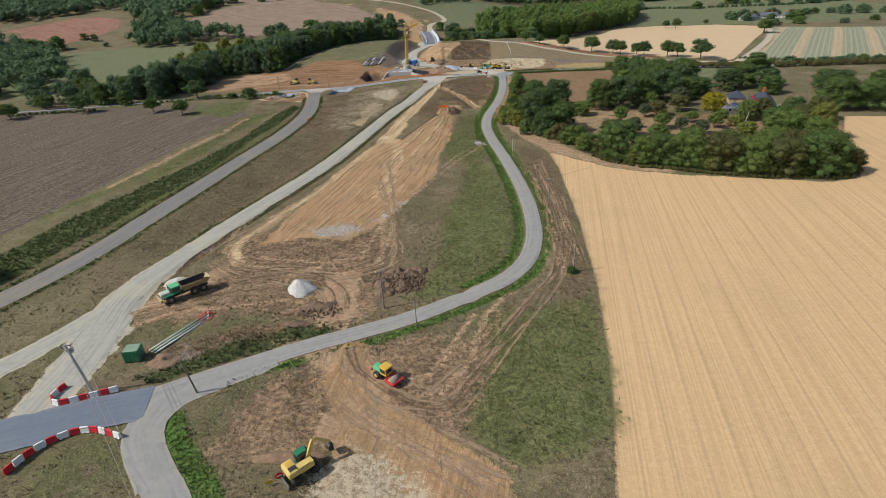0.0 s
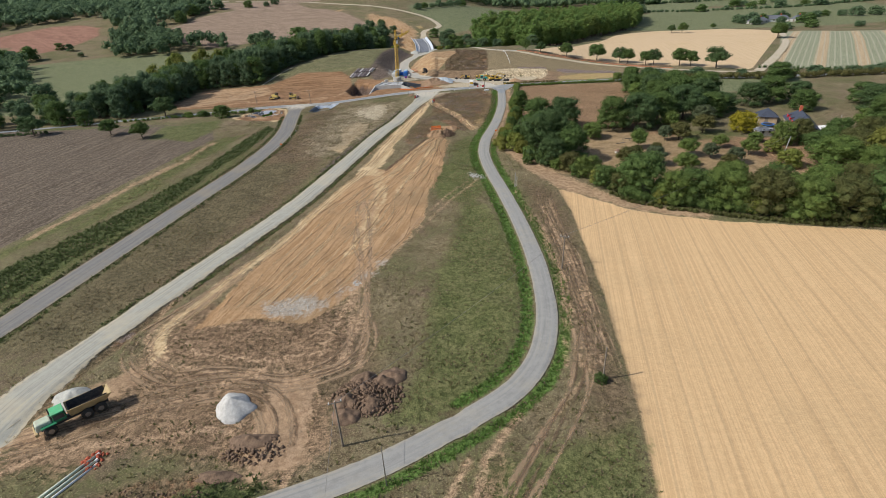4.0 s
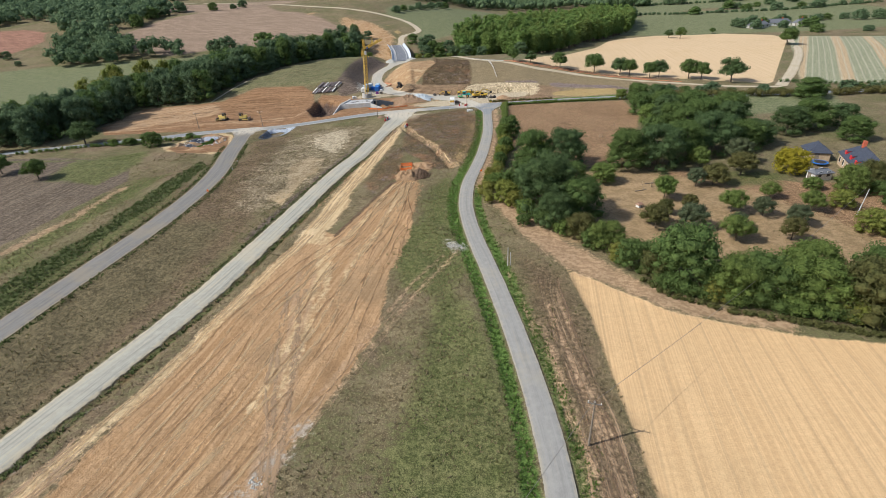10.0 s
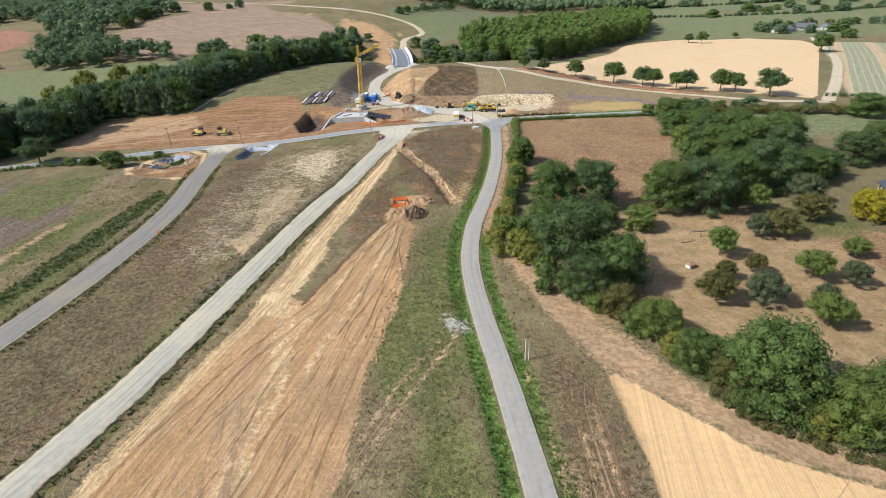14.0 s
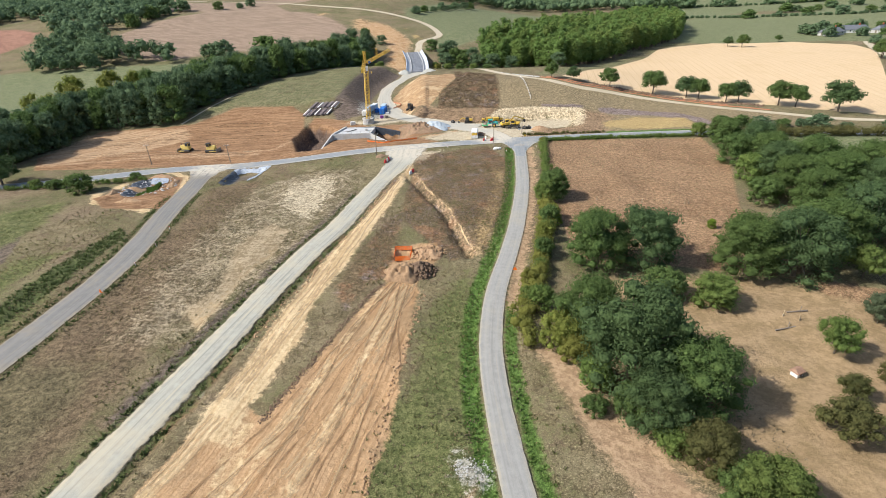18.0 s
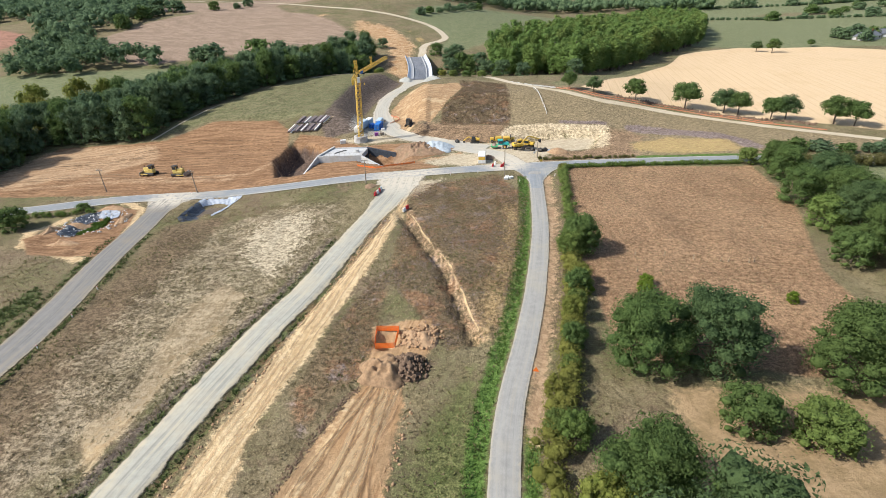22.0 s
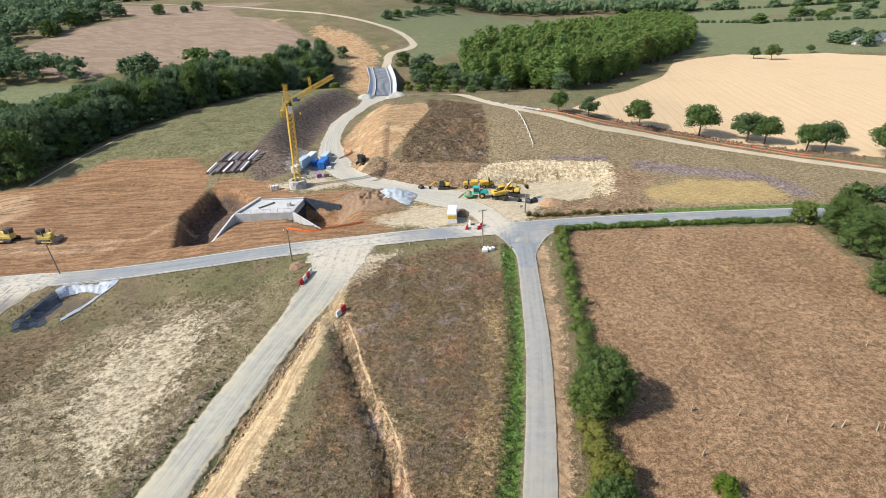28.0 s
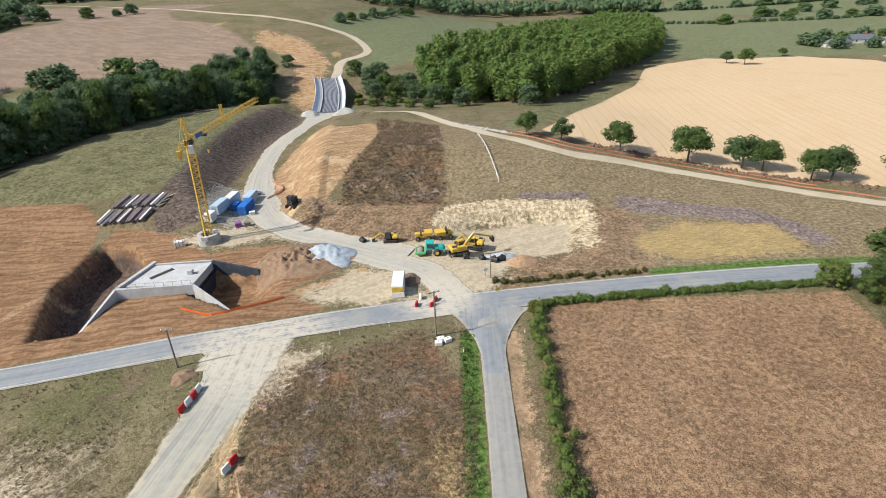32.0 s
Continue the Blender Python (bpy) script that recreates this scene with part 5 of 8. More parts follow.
WOOD_EDGE = [(-152, 240), (-145, 254), (-142, 270), (-140, 298), (-106, 300), (-100, 315), (-95, 333), (-87, 351), (-77, 374), (-63, 395), (-50, 409), (-42, 430)]
WEST_WOOD = WOOD_EDGE + [(-44, 462), (-70, 458), (-92, 418), (-112, 386), (-130, 352), (-148, 315), (-168, 280), (-178, 250), (-168, 238)]
mixed(WOOD, [(x, y, TR.uniform(4.6, 7), TR.uniform(12, 17.5)) for x, y in fill(WEST_WOOD, 7.6)], 13, 6)
mixed(WOOD, [(x - TR.uniform(0, 3), y + TR.uniform(0, 3), TR.uniform(2.8, 4.4), TR.uniform(5, 8.5)) for x, y in smooth_line(WOOD_EDGE, 5.5)], 13, 6)
mixed(WOOD, [(-165, 232, 5, 11), (-173, 226, 5.5, 12), (-181, 233, 6, 12), (-187, 241, 6, 13), (-193, 232, 5, 11), (-201, 240, 6, 12), (-178, 247, 6, 13), (-206, 228, 5, 10), (-160, 222, 4, 8), (-215, 236, 6, 12)], 13, 6)
POPLAR_WOOD = [(24, 428), (40, 406), (70, 384), (108, 430), (152, 484), (205, 560), (232, 640), (222, 690), (170, 640), (110, 560), (48, 488), (24, 452)]
for p, k in zip(POPLARS, (0, 1)):
    plant(p, [(x, y, TR.uniform(4.2, 5.6), TR.uniform(16.5, 20.5)) for j, (x, y) in enumerate(fill(POPLAR_WOOD, 8.2, 0.3, 3)) if j % 2 == k], TR, 19, 3.4)
mixed(WOOD, [(3, 446, 5, 10), (10, 438, 5.5, 11), (6, 428, 4.6, 9), (15, 424, 5, 10), (22, 436, 5.5, 12), (24, 418, 5, 9), (32, 408, 5, 9), (-44, 440, 4.6, 9), (-5, 462, 5, 8), (8, 452, 6, 9), (16, 440, 6, 9), (4, 440, 5, 7), (-46, 456, 6, 9.5), (-40, 478, 4, 7), (42, 398, 4.5, 8), (64, 376, 5, 8), (-50, 458, 5, 8)], 13, 6)


def along(line, gap, r, h, seed, wobble=0.35):
    rng = random.Random(seed)
    pts, out = smooth_line(line, gap), []
    for x, y in pts:
        if rng.random() < 0.88:
            k = rng.uniform(0.6, 1.35)
            out.append((x + rng.uniform(-1, 1) * gap * wobble, y + rng.uniform(-1, 1) * gap * wobble, r * k, h * k))
    return out


FAR_SPOTS = [(x, y, TR.uniform(6, 10), TR.uniform(8, 13)) for line in ([(-160, 462), (-130, 468), (-105, 470)], [(-262, 560), (-258, 600), (-250, 630)], [(-420, 440), (-340, 446)]) for x, y, _, _ in along(line, 11, 1, 1, 5)]
FAR_SPOTS += along([(170, 716), (300, 704), (420, 684), (560, 720)], 25, 8, 8.5, 11, 0.4) + along([(250, 860), (420, 850), (650, 900)], 20, 9, 10, 12, 0.4) + along([(380, 720), (520, 790), (700, 850)], 26, 8, 9, 13, 0.4)
FAR_SPOTS += along([(-214, 632), (-196, 640), (-186, 648)], 11, 5, 7, 14) + along([(280, 520), (320, 545), (380, 560), (460, 540)], 13, 6, 7, 15) + along([(300, 470), (360, 470), (470, 440), (560, 430)], 24, 6, 6, 16)
FAR_SPOTS += along([(103, 263), (128, 257), (152, 251), (180, 248), (230, 246)], 6, 3.2, 3.2, 17, 0.2) + along([(-20, 600), (-8, 625), (6, 650), (30, 700)], 12, 5, 6, 18) + along([(-440, 480), (-500, 560), (-480, 640)], 15, 9, 12, 19)
FAR_SPOTS += along([(-600, 380), (-520, 330), (-440, 290)], 16, 9, 11, 20) + along([(360, 300), (420, 340), (470, 420)], 16, 6, 6, 21)
FAR_SPOTS += [(296, 514, 6, 8), (312, 531, 6, 8), (335, 541, 7, 9), (351, 520, 6, 8), (318, 511, 5, 7), (338, 513, 6, 7), (358, 531, 6, 8), (290, 526, 6, 7)]
mixed(FAR, FAR_SPOTS, 9, 6)


def far_wood(outline, spacing, h, seed, mat=L_WOOD_HAZED):
    """A distant wood: one cloud of leaf clumps over many crowns."""
    rng = np.random.default_rng(seed)
    spots = fill(outline, spacing, 0.4, seed)
    c, r = [], []
    for x, y in spots:
        z, k = lay(x, y), rng.uniform(0.7, 1.2)
        for _ in range(4):
            c.append((x + rng.normal() * spacing * 0.25, y + rng.normal() * spacing * 0.25, z + h * k * rng.uniform(0.35, 0.8)))
            r.append(spacing * rng.uniform(0.3, 0.5))
    co, f = leaf_cloud(rng, c, r, len(spots) * 50, 1.7, core=BALL_ROUGH)
    return tagged(new("distant_wood", mesh_from("distant_wood", co, f, mat)), "distant dark green wood on the hillside", "wood", kind="stuff")


far_wood([(20, 742), (60, 800), (180, 850), (330, 820), (340, 900), (180, 960), (20, 900), (-30, 780)], 17, 13, 31)
far_wood([(-700, 600), (-470, 560), (-428, 572), (-404, 618), (-356, 606), (-318, 548), (-302, 514), (-264, 530), (-268, 562), (-260, 626), (-290, 700), (-400, 760), (-700, 780)], 14, 13, 32)
far_wood([(-1100, 800), (-600, 880), (-300, 960), (-300, 1100), (-1100, 1150)], 30, 16, 33)
far_wood([(-640, 420), (-480, 390), (-440, 440), (-520, 520), (-640, 540)], 16, 12, 34, L_OAK)
far_wood([(300, 1000), (900, 1000), (1200, 1250), (300, 1200)], 30, 14, 35)
far_wood([(-264, 438), (-222, 438), (-200, 458), (-178, 452), (-175, 464), (-205, 472), (-250, 503), (-264, 530), (-300, 512), (-288, 470)], 9, 12, 36)
far_wood([(-236, 262), (-236, 292), (-262, 330), (-330, 420), (-380, 455), (-470, 480), (-430, 330), (-300, 250)], 10, 12, 37)
mixed(WOOD, [(-215, 278, 8, 13), (-205, 262, 6, 10), (-322, 474, 4, 7), (-336, 482, 5, 6), (-350, 462, 5, 6), (-300, 452, 3, 4), (-180, 250, 4, 6)], 13, 6)
GOLD_WOOD = tree("woodland_tree", 64, 13, 6, 900, 0.56, L_LIMEY, "woodland tree turning yellow-green at the edge of the wood", clear=0.05)
plant(GOLD_WOOD, [(-163, 326, 6.5, 18), (-156, 318, 5.5, 16), (-150, 334, 6.5, 19), (-166, 306, 5.5, 15), (-141, 338, 5.5, 18), (-158, 304, 5, 15)], TR, 13, 6)


def hedge(line, width, h, mat, label, seed, step=1.2, leaves=55, size=0.2):
    rng = np.random.default_rng(seed)
    c, r = [], []
    for x, y in smooth_line(line, step):
        for _ in range(2):
            k = rng.uniform(0.65, 1.25)
            c.append((x + rng.normal() * width * 0.25, y + rng.normal() * width * 0.25, lay(x, y) + h * 0.45 * k))
            r.append(max(width, h) * 0.5 * k)
    co, f = leaf_cloud(rng, c, r, len(c) * leaves, size, 0.9, -0.9, BALL_ROUGH)
    return tagged(new("hedge", mesh_from("hedge", co, f, mat)), label, "hedge")


mixed(BUSHES, [(0, 410, 2.6, 3), (6, 406, 3, 3.4), (13, 403, 3, 3.4), (21, 399, 3, 3.6), (28, 394, 3, 3.4), (-1, 420, 2.4, 3), (-2, 432, 2.6, 3.4), (-36, 416, 2.8, 3.6), (-33, 404, 2.4, 3)], 4, 2.6)
hedge([(36.5, 252.5), (35.2, 245), (34, 236), (32.6, 225), (31.2, 214)], 2.2, 2.0, L_MID, "trimmed green hedge along the lane", 1)
hedge([(37, 254), (50, 254.3), (66, 254.2), (84, 253.5)], 1.3, 1.0, L_MID, "low clipped hedge along the crossing road", 2, 0.6)
hedge([(30, 209), (27, 193), (24.5, 182), (22.5, 172), (20, 164), (17.5, 157), (17.2, 149)], 2.3, 2.9, L_LIMEY, "overgrown yellow-green hedge between lane and field", 3, 0.9)
hedge([(31.5, 261.8), (45, 261.6), (58, 261.4)], 1.0, 0.7, L_OLIVE, "strip of long rough grass along the road", 4)
mixed(BUSHES, [(23, 146, 3, 4.5), (25, 141, 3, 4.2), (28, 135.5, 3, 4.6), (31, 130.5, 3, 4.2), (35.5, 123.5, 3.2, 4.6), (39, 117, 3, 4.4), (44, 106.5, 2.6, 3.6), (50, 103, 3, 4.2), (60, 97.5, 2.8, 3.6), (67, 95, 3, 4), (74, 92, 2.6, 3.6), (88, 88, 3, 4), (98, 87, 3, 4), (23.5, 136, 2, 2.6)], 4, 2.6)
hedge([(43, 107.5), (50, 102.5), (58, 98.5), (74, 92.3), (92, 88), (100, 88.5)], 2.6, 2.6, L_OAK, "tall tangled hedge at the stubble edge", 5, 1.3, 130, 0.24)
hedge([(40, 109.5), (43.5, 104), (50, 99.3), (58, 95), (74, 88.8), (92, 84.8), (99, 84.6)], 1.2, 0.7, L_OLIVE, "brown tangled hedge bottom at the field edge", 7)
hedge([(-88, 239), (-100, 236), (-118, 234), (-135, 231), (-150, 226)], 1.6, 1.4, L_MID, "bushy hedge below the road", 6, 1.6)
hedge([(-165, 205), (-180, 203), (-200, 197)], 1.4, 1.2, L_DARK, "dark low hedge at the corner of the field", 8, 1.6)
hedge([(98, 251.2), (125, 247.6), (150, 243.4), (180, 239.6), (240, 236)], 2.6, 3.2, L_OLIVE, "tall rough hedge hiding the road beyond the pasture", 13, 1.6, 90, 0.3)
hedge([(165, 712), (230, 708), (300, 700), (420, 680), (560, 716)], 3.0, 2.6, L_WOOD_HAZED, "far dark hedge along the pasture", 11, 5.0, 60, 0.8)
hedge([(250, 856), (420, 846), (650, 896)], 3.5, 3.0, L_WOOD_HAZED, "far dark hedge between pastures", 12, 6.0, 60, 0.9)
hedge([(165, 270), (200, 255), (260, 246), (330, 240)], 1.8, 1.8, L_DARK, "hedge below the striped field", 10, 2.2)


def tufts(name, spots, size, spread, mat, label, category, seed, blades=4):
    """Clumps of upright blades at the spots, as one piece."""
    rng = np.random.default_rng(seed)
    p = np.array(spots)
    n = len(p)
    z = ground_z(p[:, 0], p[:, 1])
    base = np.stack([p[:, 0], p[:, 1], z - 0.06], -1)
    s = size * rng.uniform(0.5, 1.4, (n, 1))
    tris = []
    for k in range(blades):
        a = rng.uniform(0, 2 * math.pi, n)
        w = np.stack([np.cos(a), np.sin(a), np.zeros(n)], -1)
        v = np.stack([-np.sin(a), np.cos(a), np.zeros(n)], -1)
        tip = base + w * s * spread * rng.uniform(0.4, 1.2, (n, 1)) + np.array([0, 0, 1]) * s * rng.uniform(0.6, 1.1, (n, 1))
        q = base + w * s * 0.1
        tris.append(np.stack([q - v * s * 0.3, q + v * s * 0.3, tip], 1))
    co = np.stack(tris, 1).reshape(-1, 3)
    return tagged(new(name, mesh_from(name, co, np.arange(len(co)).reshape(-1, 3), mat)), label, category, kind="stuff")


def scatter(n, box4, seed, keep):
    rng = np.random.default_rng(seed)
    x, y = rng.uniform(box4[0], box4[1], n), rng.uniform(box4[2], box4[3], n)
    k = keep(x, y, rng) & (road_d(x, y) > 0.35)
    return np.stack([x[k], y[k]], -1)


def bare(x, y):
    return np.maximum.reduce([zone_sd(z, x, y) for z in ("ochre", "orange", "pale", "straw", "plough", "track", "grey", "dryfield", "sand", "dust", "cut", "bankface")])


G_DRY = leaf_material("dry_grass", (0.20, 0.16, 0.085), (0.36, 0.29, 0.17), (0.19, 0.165, 0.08))
G_WEED = leaf_material("dark_weeds", (0.13, 0.105, 0.066), (0.26, 0.205, 0.14), (0.17, 0.165, 0.075))
G_GREEN = leaf_material("green_grass", (0.07, 0.14, 0.022), (0.15, 0.23, 0.06), (0.11, 0.17, 0.04))
G_OLIVE = leaf_material("olive_grass", (0.10, 0.12, 0.04), (0.2, 0.2, 0.085), (0.15, 0.15, 0.06))
G_RUSSET = leaf_material("russet_weeds", (0.21, 0.125, 0.07), (0.36, 0.24, 0.14), (0.27, 0.165, 0.092))
G_BRUSH = leaf_material("brushwood", (0.14, 0.10, 0.068), (0.26, 0.19, 0.135), (0.18, 0.135, 0.085))
G_BRAMBLE = leaf_material("rank_weeds", (0.05, 0.08, 0.025), (0.13, 0.165, 0.058), (0.105, 0.115, 0.046))
G_LILAC = leaf_material("faded_weeds", (0.25, 0.195, 0.17), (0.39, 0.32, 0.285), (0.27, 0.205, 0.16))
clump = lambda x, y, s, k: vnoise(x, y, s, k)
tufts("dry_grass", scatter(80000, (-90, 30, -5, 250), 1, lambda x, y, g: (bare(x, y) < 0.2) & (clump(x, y, 6, 1) + g.uniform(-0.35, 0.35, len(x)) > 0.5)), 0.27, 0.9, G_DRY, "tussocks of dry yellow grass over the verges", "grass", 1, 3)
tufts("dark_weeds", scatter(110000, (-90, 45, -5, 385), 2, lambda x, y, g: ((bare(x, y) < -0.5) & (clump(x, y, 4, 2) + g.uniform(-0.3, 0.3, len(x)) > 0.68))), 0.27, 1.3, G_WEED, "brown dried weeds in patches", "weeds", 2, 3)
tufts("faded_weeds", scatter(80000, (-10, 100, 170, 365), 7, lambda x, y, g: ((zone_sd("heath", x, y) > -0.5) & (clump(x, y, 5, 6) > 0.66)) | (zone_sd("mauve", x, y) > 0)), 0.26, 0.9, G_LILAC, "faded grey-mauve weed stalks on the banks", "weeds", 7, 3)
tufts("green_grass", scatter(150000, (-60, 36, -5, 262), 3, lambda x, y, g: zone_sd("green", x, y) > -0.25), 0.3, 1.0, G_GREEN, "lush green verge grass", "grass", 3, 4)
tufts("olive_grass", scatter(70000, (-105, 34, -5, 410), 8, lambda x, y, g: (zone_sd("grass", x, y) > -1) & (clump(x, y, 2.5, 3) + g.uniform(-0.35, 0.35, len(x)) > 0.5)), 0.3, 1.0, G_OLIVE, "rough olive-green grass", "grass", 8, 3)
tufts("green_weeds", scatter(26000, (-90, 34, -5, 250), 4, lambda x, y, g: (bare(x, y) < -0.5) & (clump(x, y, 9, 7) + clump(x, y, 2.5, 8) * 0.5 > 0.98)), 0.32, 0.9, G_OLIVE, "scattered green weeds on the rough ground", "weeds", 4)
# the tufts on the road-edge lines thicken the painted ditch shade
tufts("bramble_weeds", scatter(75000, (-110, -18, 10, 230), 9, lambda x, y, g: zone_sd("thicket_and_ditch_shade", x, y) > -0.2), 0.42, 1.1, G_BRAMBLE, "rank dark green weeds in a band and as ditch shade beside roads", "weeds", 9, 4)
on_heath = lambda x, y: (zone_sd("heath", x, y) > -0.3) & (line_d(DITCH, x, y) > 1.2)
tufts("russet_weeds", scatter(34000, (-12, 30, 170, 252), 41, lambda x, y, g: on_heath(x, y) & (clump(x, y, 7, 11) + clump(x, y, 2.2, 12) * 0.5 + g.uniform(-0.3, 0.3, len(x)) > 0.78)), 0.2, 1.9, G_RUSSET, "russet dried weeds thick over the bank", "weeds", 41, 3)
tufts("mauve_weeds", scatter(30000, (-12, 30, 170, 252), 42, lambda x, y, g: on_heath(x, y) & (clump(x, y, 6, 13) + clump(x, y, 2.0, 14) * 0.5 + g.uniform(-0.3, 0.3, len(x)) > 0.9)), 0.2, 1.9, G_LILAC, "faded mauve weed stalks over the bank", "weeds", 42, 3)
tufts("olive_weeds", scatter(30000, (-12, 30, 170, 252), 43, lambda x, y, g: on_heath(x, y) & (clump(x, y, 6, 15) + clump(x, y, 2.0, 16) * 0.5 + g.uniform(-0.3, 0.3, len(x)) > 0.95)), 0.2, 1.9, G_OLIVE, "olive green weeds among dried stalks", "weeds", 43, 3)
tufts("russet_weeds", scatter(9000, (0, 40, 290, 362), 44, lambda x, y, g: (zone_sd("heath", x, y) > -0.5)), 0.4, 1.7, G_BRUSH, "dark brown brushwood over the mound", "weeds", 44, 3)
tufts("low_plants", scatter(30000, (-66, -18, 145, 240), 45, lambda x, y, g: (bare(x, y) < 2) & (zone_sd("bleached", x, y) > -6) & (clump(x, y, 1.8, 17) + g.uniform(-0.2, 0.2, len(x)) > 0.6)), 0.2, 1.6, G_WEED, "small dark plants dotted over bleached ground", "weeds", 45, 3)
tufts("field_stubble", scatter(42000, (28, 92, 98, 256), 5, lambda x, y, g: zone_sd("dryfield", x, y) > 0.3), 0.2, 1.1, G_DRY, "dry matted stalks over the brown field", "stubble", 5, 3)


# ---- materials of the things ----
M_YELLOW = surface("yellow_paint", (0.55, 0.35, 0.045), (0.66, 0.44, 0.08), 1.5, 0.45, dirt=(0.3, 0.2, 0.09))
M_DIGGER = surface("faded_yellow_paint", (0.55, 0.40, 0.10), (0.66, 0.52, 0.19), 1.5, 0.5, dirt=(0.42, 0.33, 0.2))
M_DRUM = surface("dusty_drum", (0.22, 0.175, 0.135), (0.34, 0.28, 0.22), 2.0, 0.7, dirt=(0.3, 0.2, 0.12))
M_TAN = surface("tan_paint", (0.40, 0.29, 0.14), (0.50, 0.38, 0.20), 1.5, 0.6, dirt=(0.34, 0.26, 0.17))
M_PALEGREEN = surface("pale_green_paint", (0.40, 0.47, 0.35), (0.52, 0.57, 0.45), 1.2, 0.5, dirt=(0.45, 0.41, 0.31))
M_GREEN = surface("green_paint", (0.02, 0.16, 0.075), (0.03, 0.21, 0.10), 1.2, 0.45, dirt=(0.16, 0.17, 0.1))
M_LIGHTGREEN = surface("light_green_paint", (0.09, 0.40, 0.18), (0.13, 0.48, 0.23), 1.2, 0.45, dirt=(0.25, 0.3, 0.18))
M_TEAL = surface("teal_paint", (0.02, 0.32, 0.30), (0.04, 0.40, 0.36), 1.2, 0.45, dirt=(0.2, 0.26, 0.2))
M_RED = surface("red_plastic", (0.50, 0.02, 0.03), (0.60, 0.035, 0.04), 1.2, 0.5, dirt=(0.4, 0.14, 0.1))
M_WHITE = surface("white_paint", (0.66, 0.66, 0.63), (0.78, 0.78, 0.76), 1.2, 0.5, dirt=(0.5, 0.46, 0.38))
M_BLUE = surface("blue_paint", (0.015, 0.12, 0.42), (0.025, 0.17, 0.52), 1.2, 0.45, dirt=(0.1, 0.17, 0.3))
M_PALEBLUE = surface("pale_blue_paint", (0.34, 0.45, 0.55), (0.44, 0.55, 0.63), 1.0, 0.5, dirt=(0.4, 0.4, 0.36))
M_ORANGE = surface("orange_plastic", (0.70, 0.13, 0.015), (0.80, 0.19, 0.03), 1.5, 0.55)
M_RUBBER = surface("rubber", (0.025, 0.024, 0.022), (0.06, 0.055, 0.045), 4.0, 0.85, dirt=(0.15, 0.11, 0.07))
M_STEEL = surface("worn_steel", (0.22, 0.21, 0.20), (0.36, 0.34, 0.31), 3.0, 0.45, 0.7, dirt=(0.25, 0.18, 0.12))
M_DARK = surface("dark_steel", (0.03, 0.03, 0.032), (0.07, 0.068, 0.065), 3.0, 0.6, 0.3, dirt=(0.14, 0.11, 0.08))
M_CONCRETE = surface("concrete", (0.38, 0.375, 0.36), (0.52, 0.51, 0.49), 0.9, 0.85, dirt=(0.3, 0.27, 0.22))
M_NEWCONC = surface("fresh_concrete", (0.40, 0.405, 0.405), (0.52, 0.525, 0.52), 0.7, 0.8, dirt=(0.42, 0.38, 0.31))
# also colours the slab that stands for shade in the underpass mouth
M_WALLGREY = surface("dark_membrane_and_mouth_shade", (0.035, 0.043, 0.055), (0.065, 0.077, 0.095), 0.8, 0.6)
M_WOOD = surface("grey_wood", (0.15, 0.125, 0.10), (0.27, 0.23, 0.185), 2.5, 0.9, bump=0.4)
M_PLANK = surface("pale_wood", (0.40, 0.30, 0.18), (0.52, 0.42, 0.28), 2.0, 0.85)
M_SLATE = surface("slate_roof", (0.035, 0.042, 0.062), (0.07, 0.082, 0.112), 2.5, 0.65, bump=0.5)
M_PALESLATE = surface("weathered_slate", (0.10, 0.11, 0.125), (0.16, 0.17, 0.19), 1.5, 0.7)
M_BED = surface("dusty_red_steel", (0.26, 0.15, 0.10), (0.38, 0.24, 0.165), 1.5, 0.7, dirt=(0.4, 0.33, 0.25))
M_STONE = surface("house_stone", (0.38, 0.28, 0.18), (0.50, 0.39, 0.27), 1.8, 0.9, bump=0.4, dirt=(0.3, 0.24, 0.17))
M_BRICK = surface("red_brick", (0.36, 0.08, 0.045), (0.48, 0.13, 0.07), 3.0, 0.9)
M_GLASS = surface("window_glass", (0.02, 0.025, 0.03), (0.05, 0.06, 0.07), 1.0, 0.15, spec=0.6)
M_GRAVELHEAP = surface("white_gravel", (0.40, 0.39, 0.365), (0.58, 0.57, 0.54), 2.2, 0.95, bump=1.0)
M_PALEHEAP = surface("grey_gravel", (0.34, 0.34, 0.31), (0.47, 0.47, 0.43), 2.0, 0.95, bump=1.0)
M_BLUEHEAP = surface("blue_gravel", (0.30, 0.345, 0.38), (0.46, 0.51, 0.545), 1.6, 0.95, bump=1.0)
M_NET = surface("orange_net", (0.46, 0.16, 0.085), (0.55, 0.24, 0.14), 0.6, 0.8, dirt=(0.36, 0.26, 0.17))
M_HEAPED = surface("heaped_earth", (0.20, 0.125, 0.07), (0.36, 0.24, 0.14), 1.6, 0.95, bump=1.0, dirt=(0.13, 0.09, 0.055))
M_SPOIL = surface("dug_earth", (0.28, 0.17, 0.095), (0.42, 0.285, 0.17), 1.2, 0.95, bump=1.0)
M_ROOT = surface("dark_root_soil", (0.10, 0.066, 0.044), (0.225, 0.152, 0.102), 1.5, 0.95, bump=1.0)
M_LINER = surface("black_liner", (0.02, 0.024, 0.032), (0.05, 0.06, 0.075), 1.0, 0.35, spec=0.5)
M_SHEET = surface("pale_liner", (0.22, 0.26, 0.32), (0.42, 0.46, 0.52), 1.6, 0.5)
M_SHUTTER = surface("pale_shuttering", (0.42, 0.46, 0.52), (0.58, 0.61, 0.66), 1.0, 0.5)
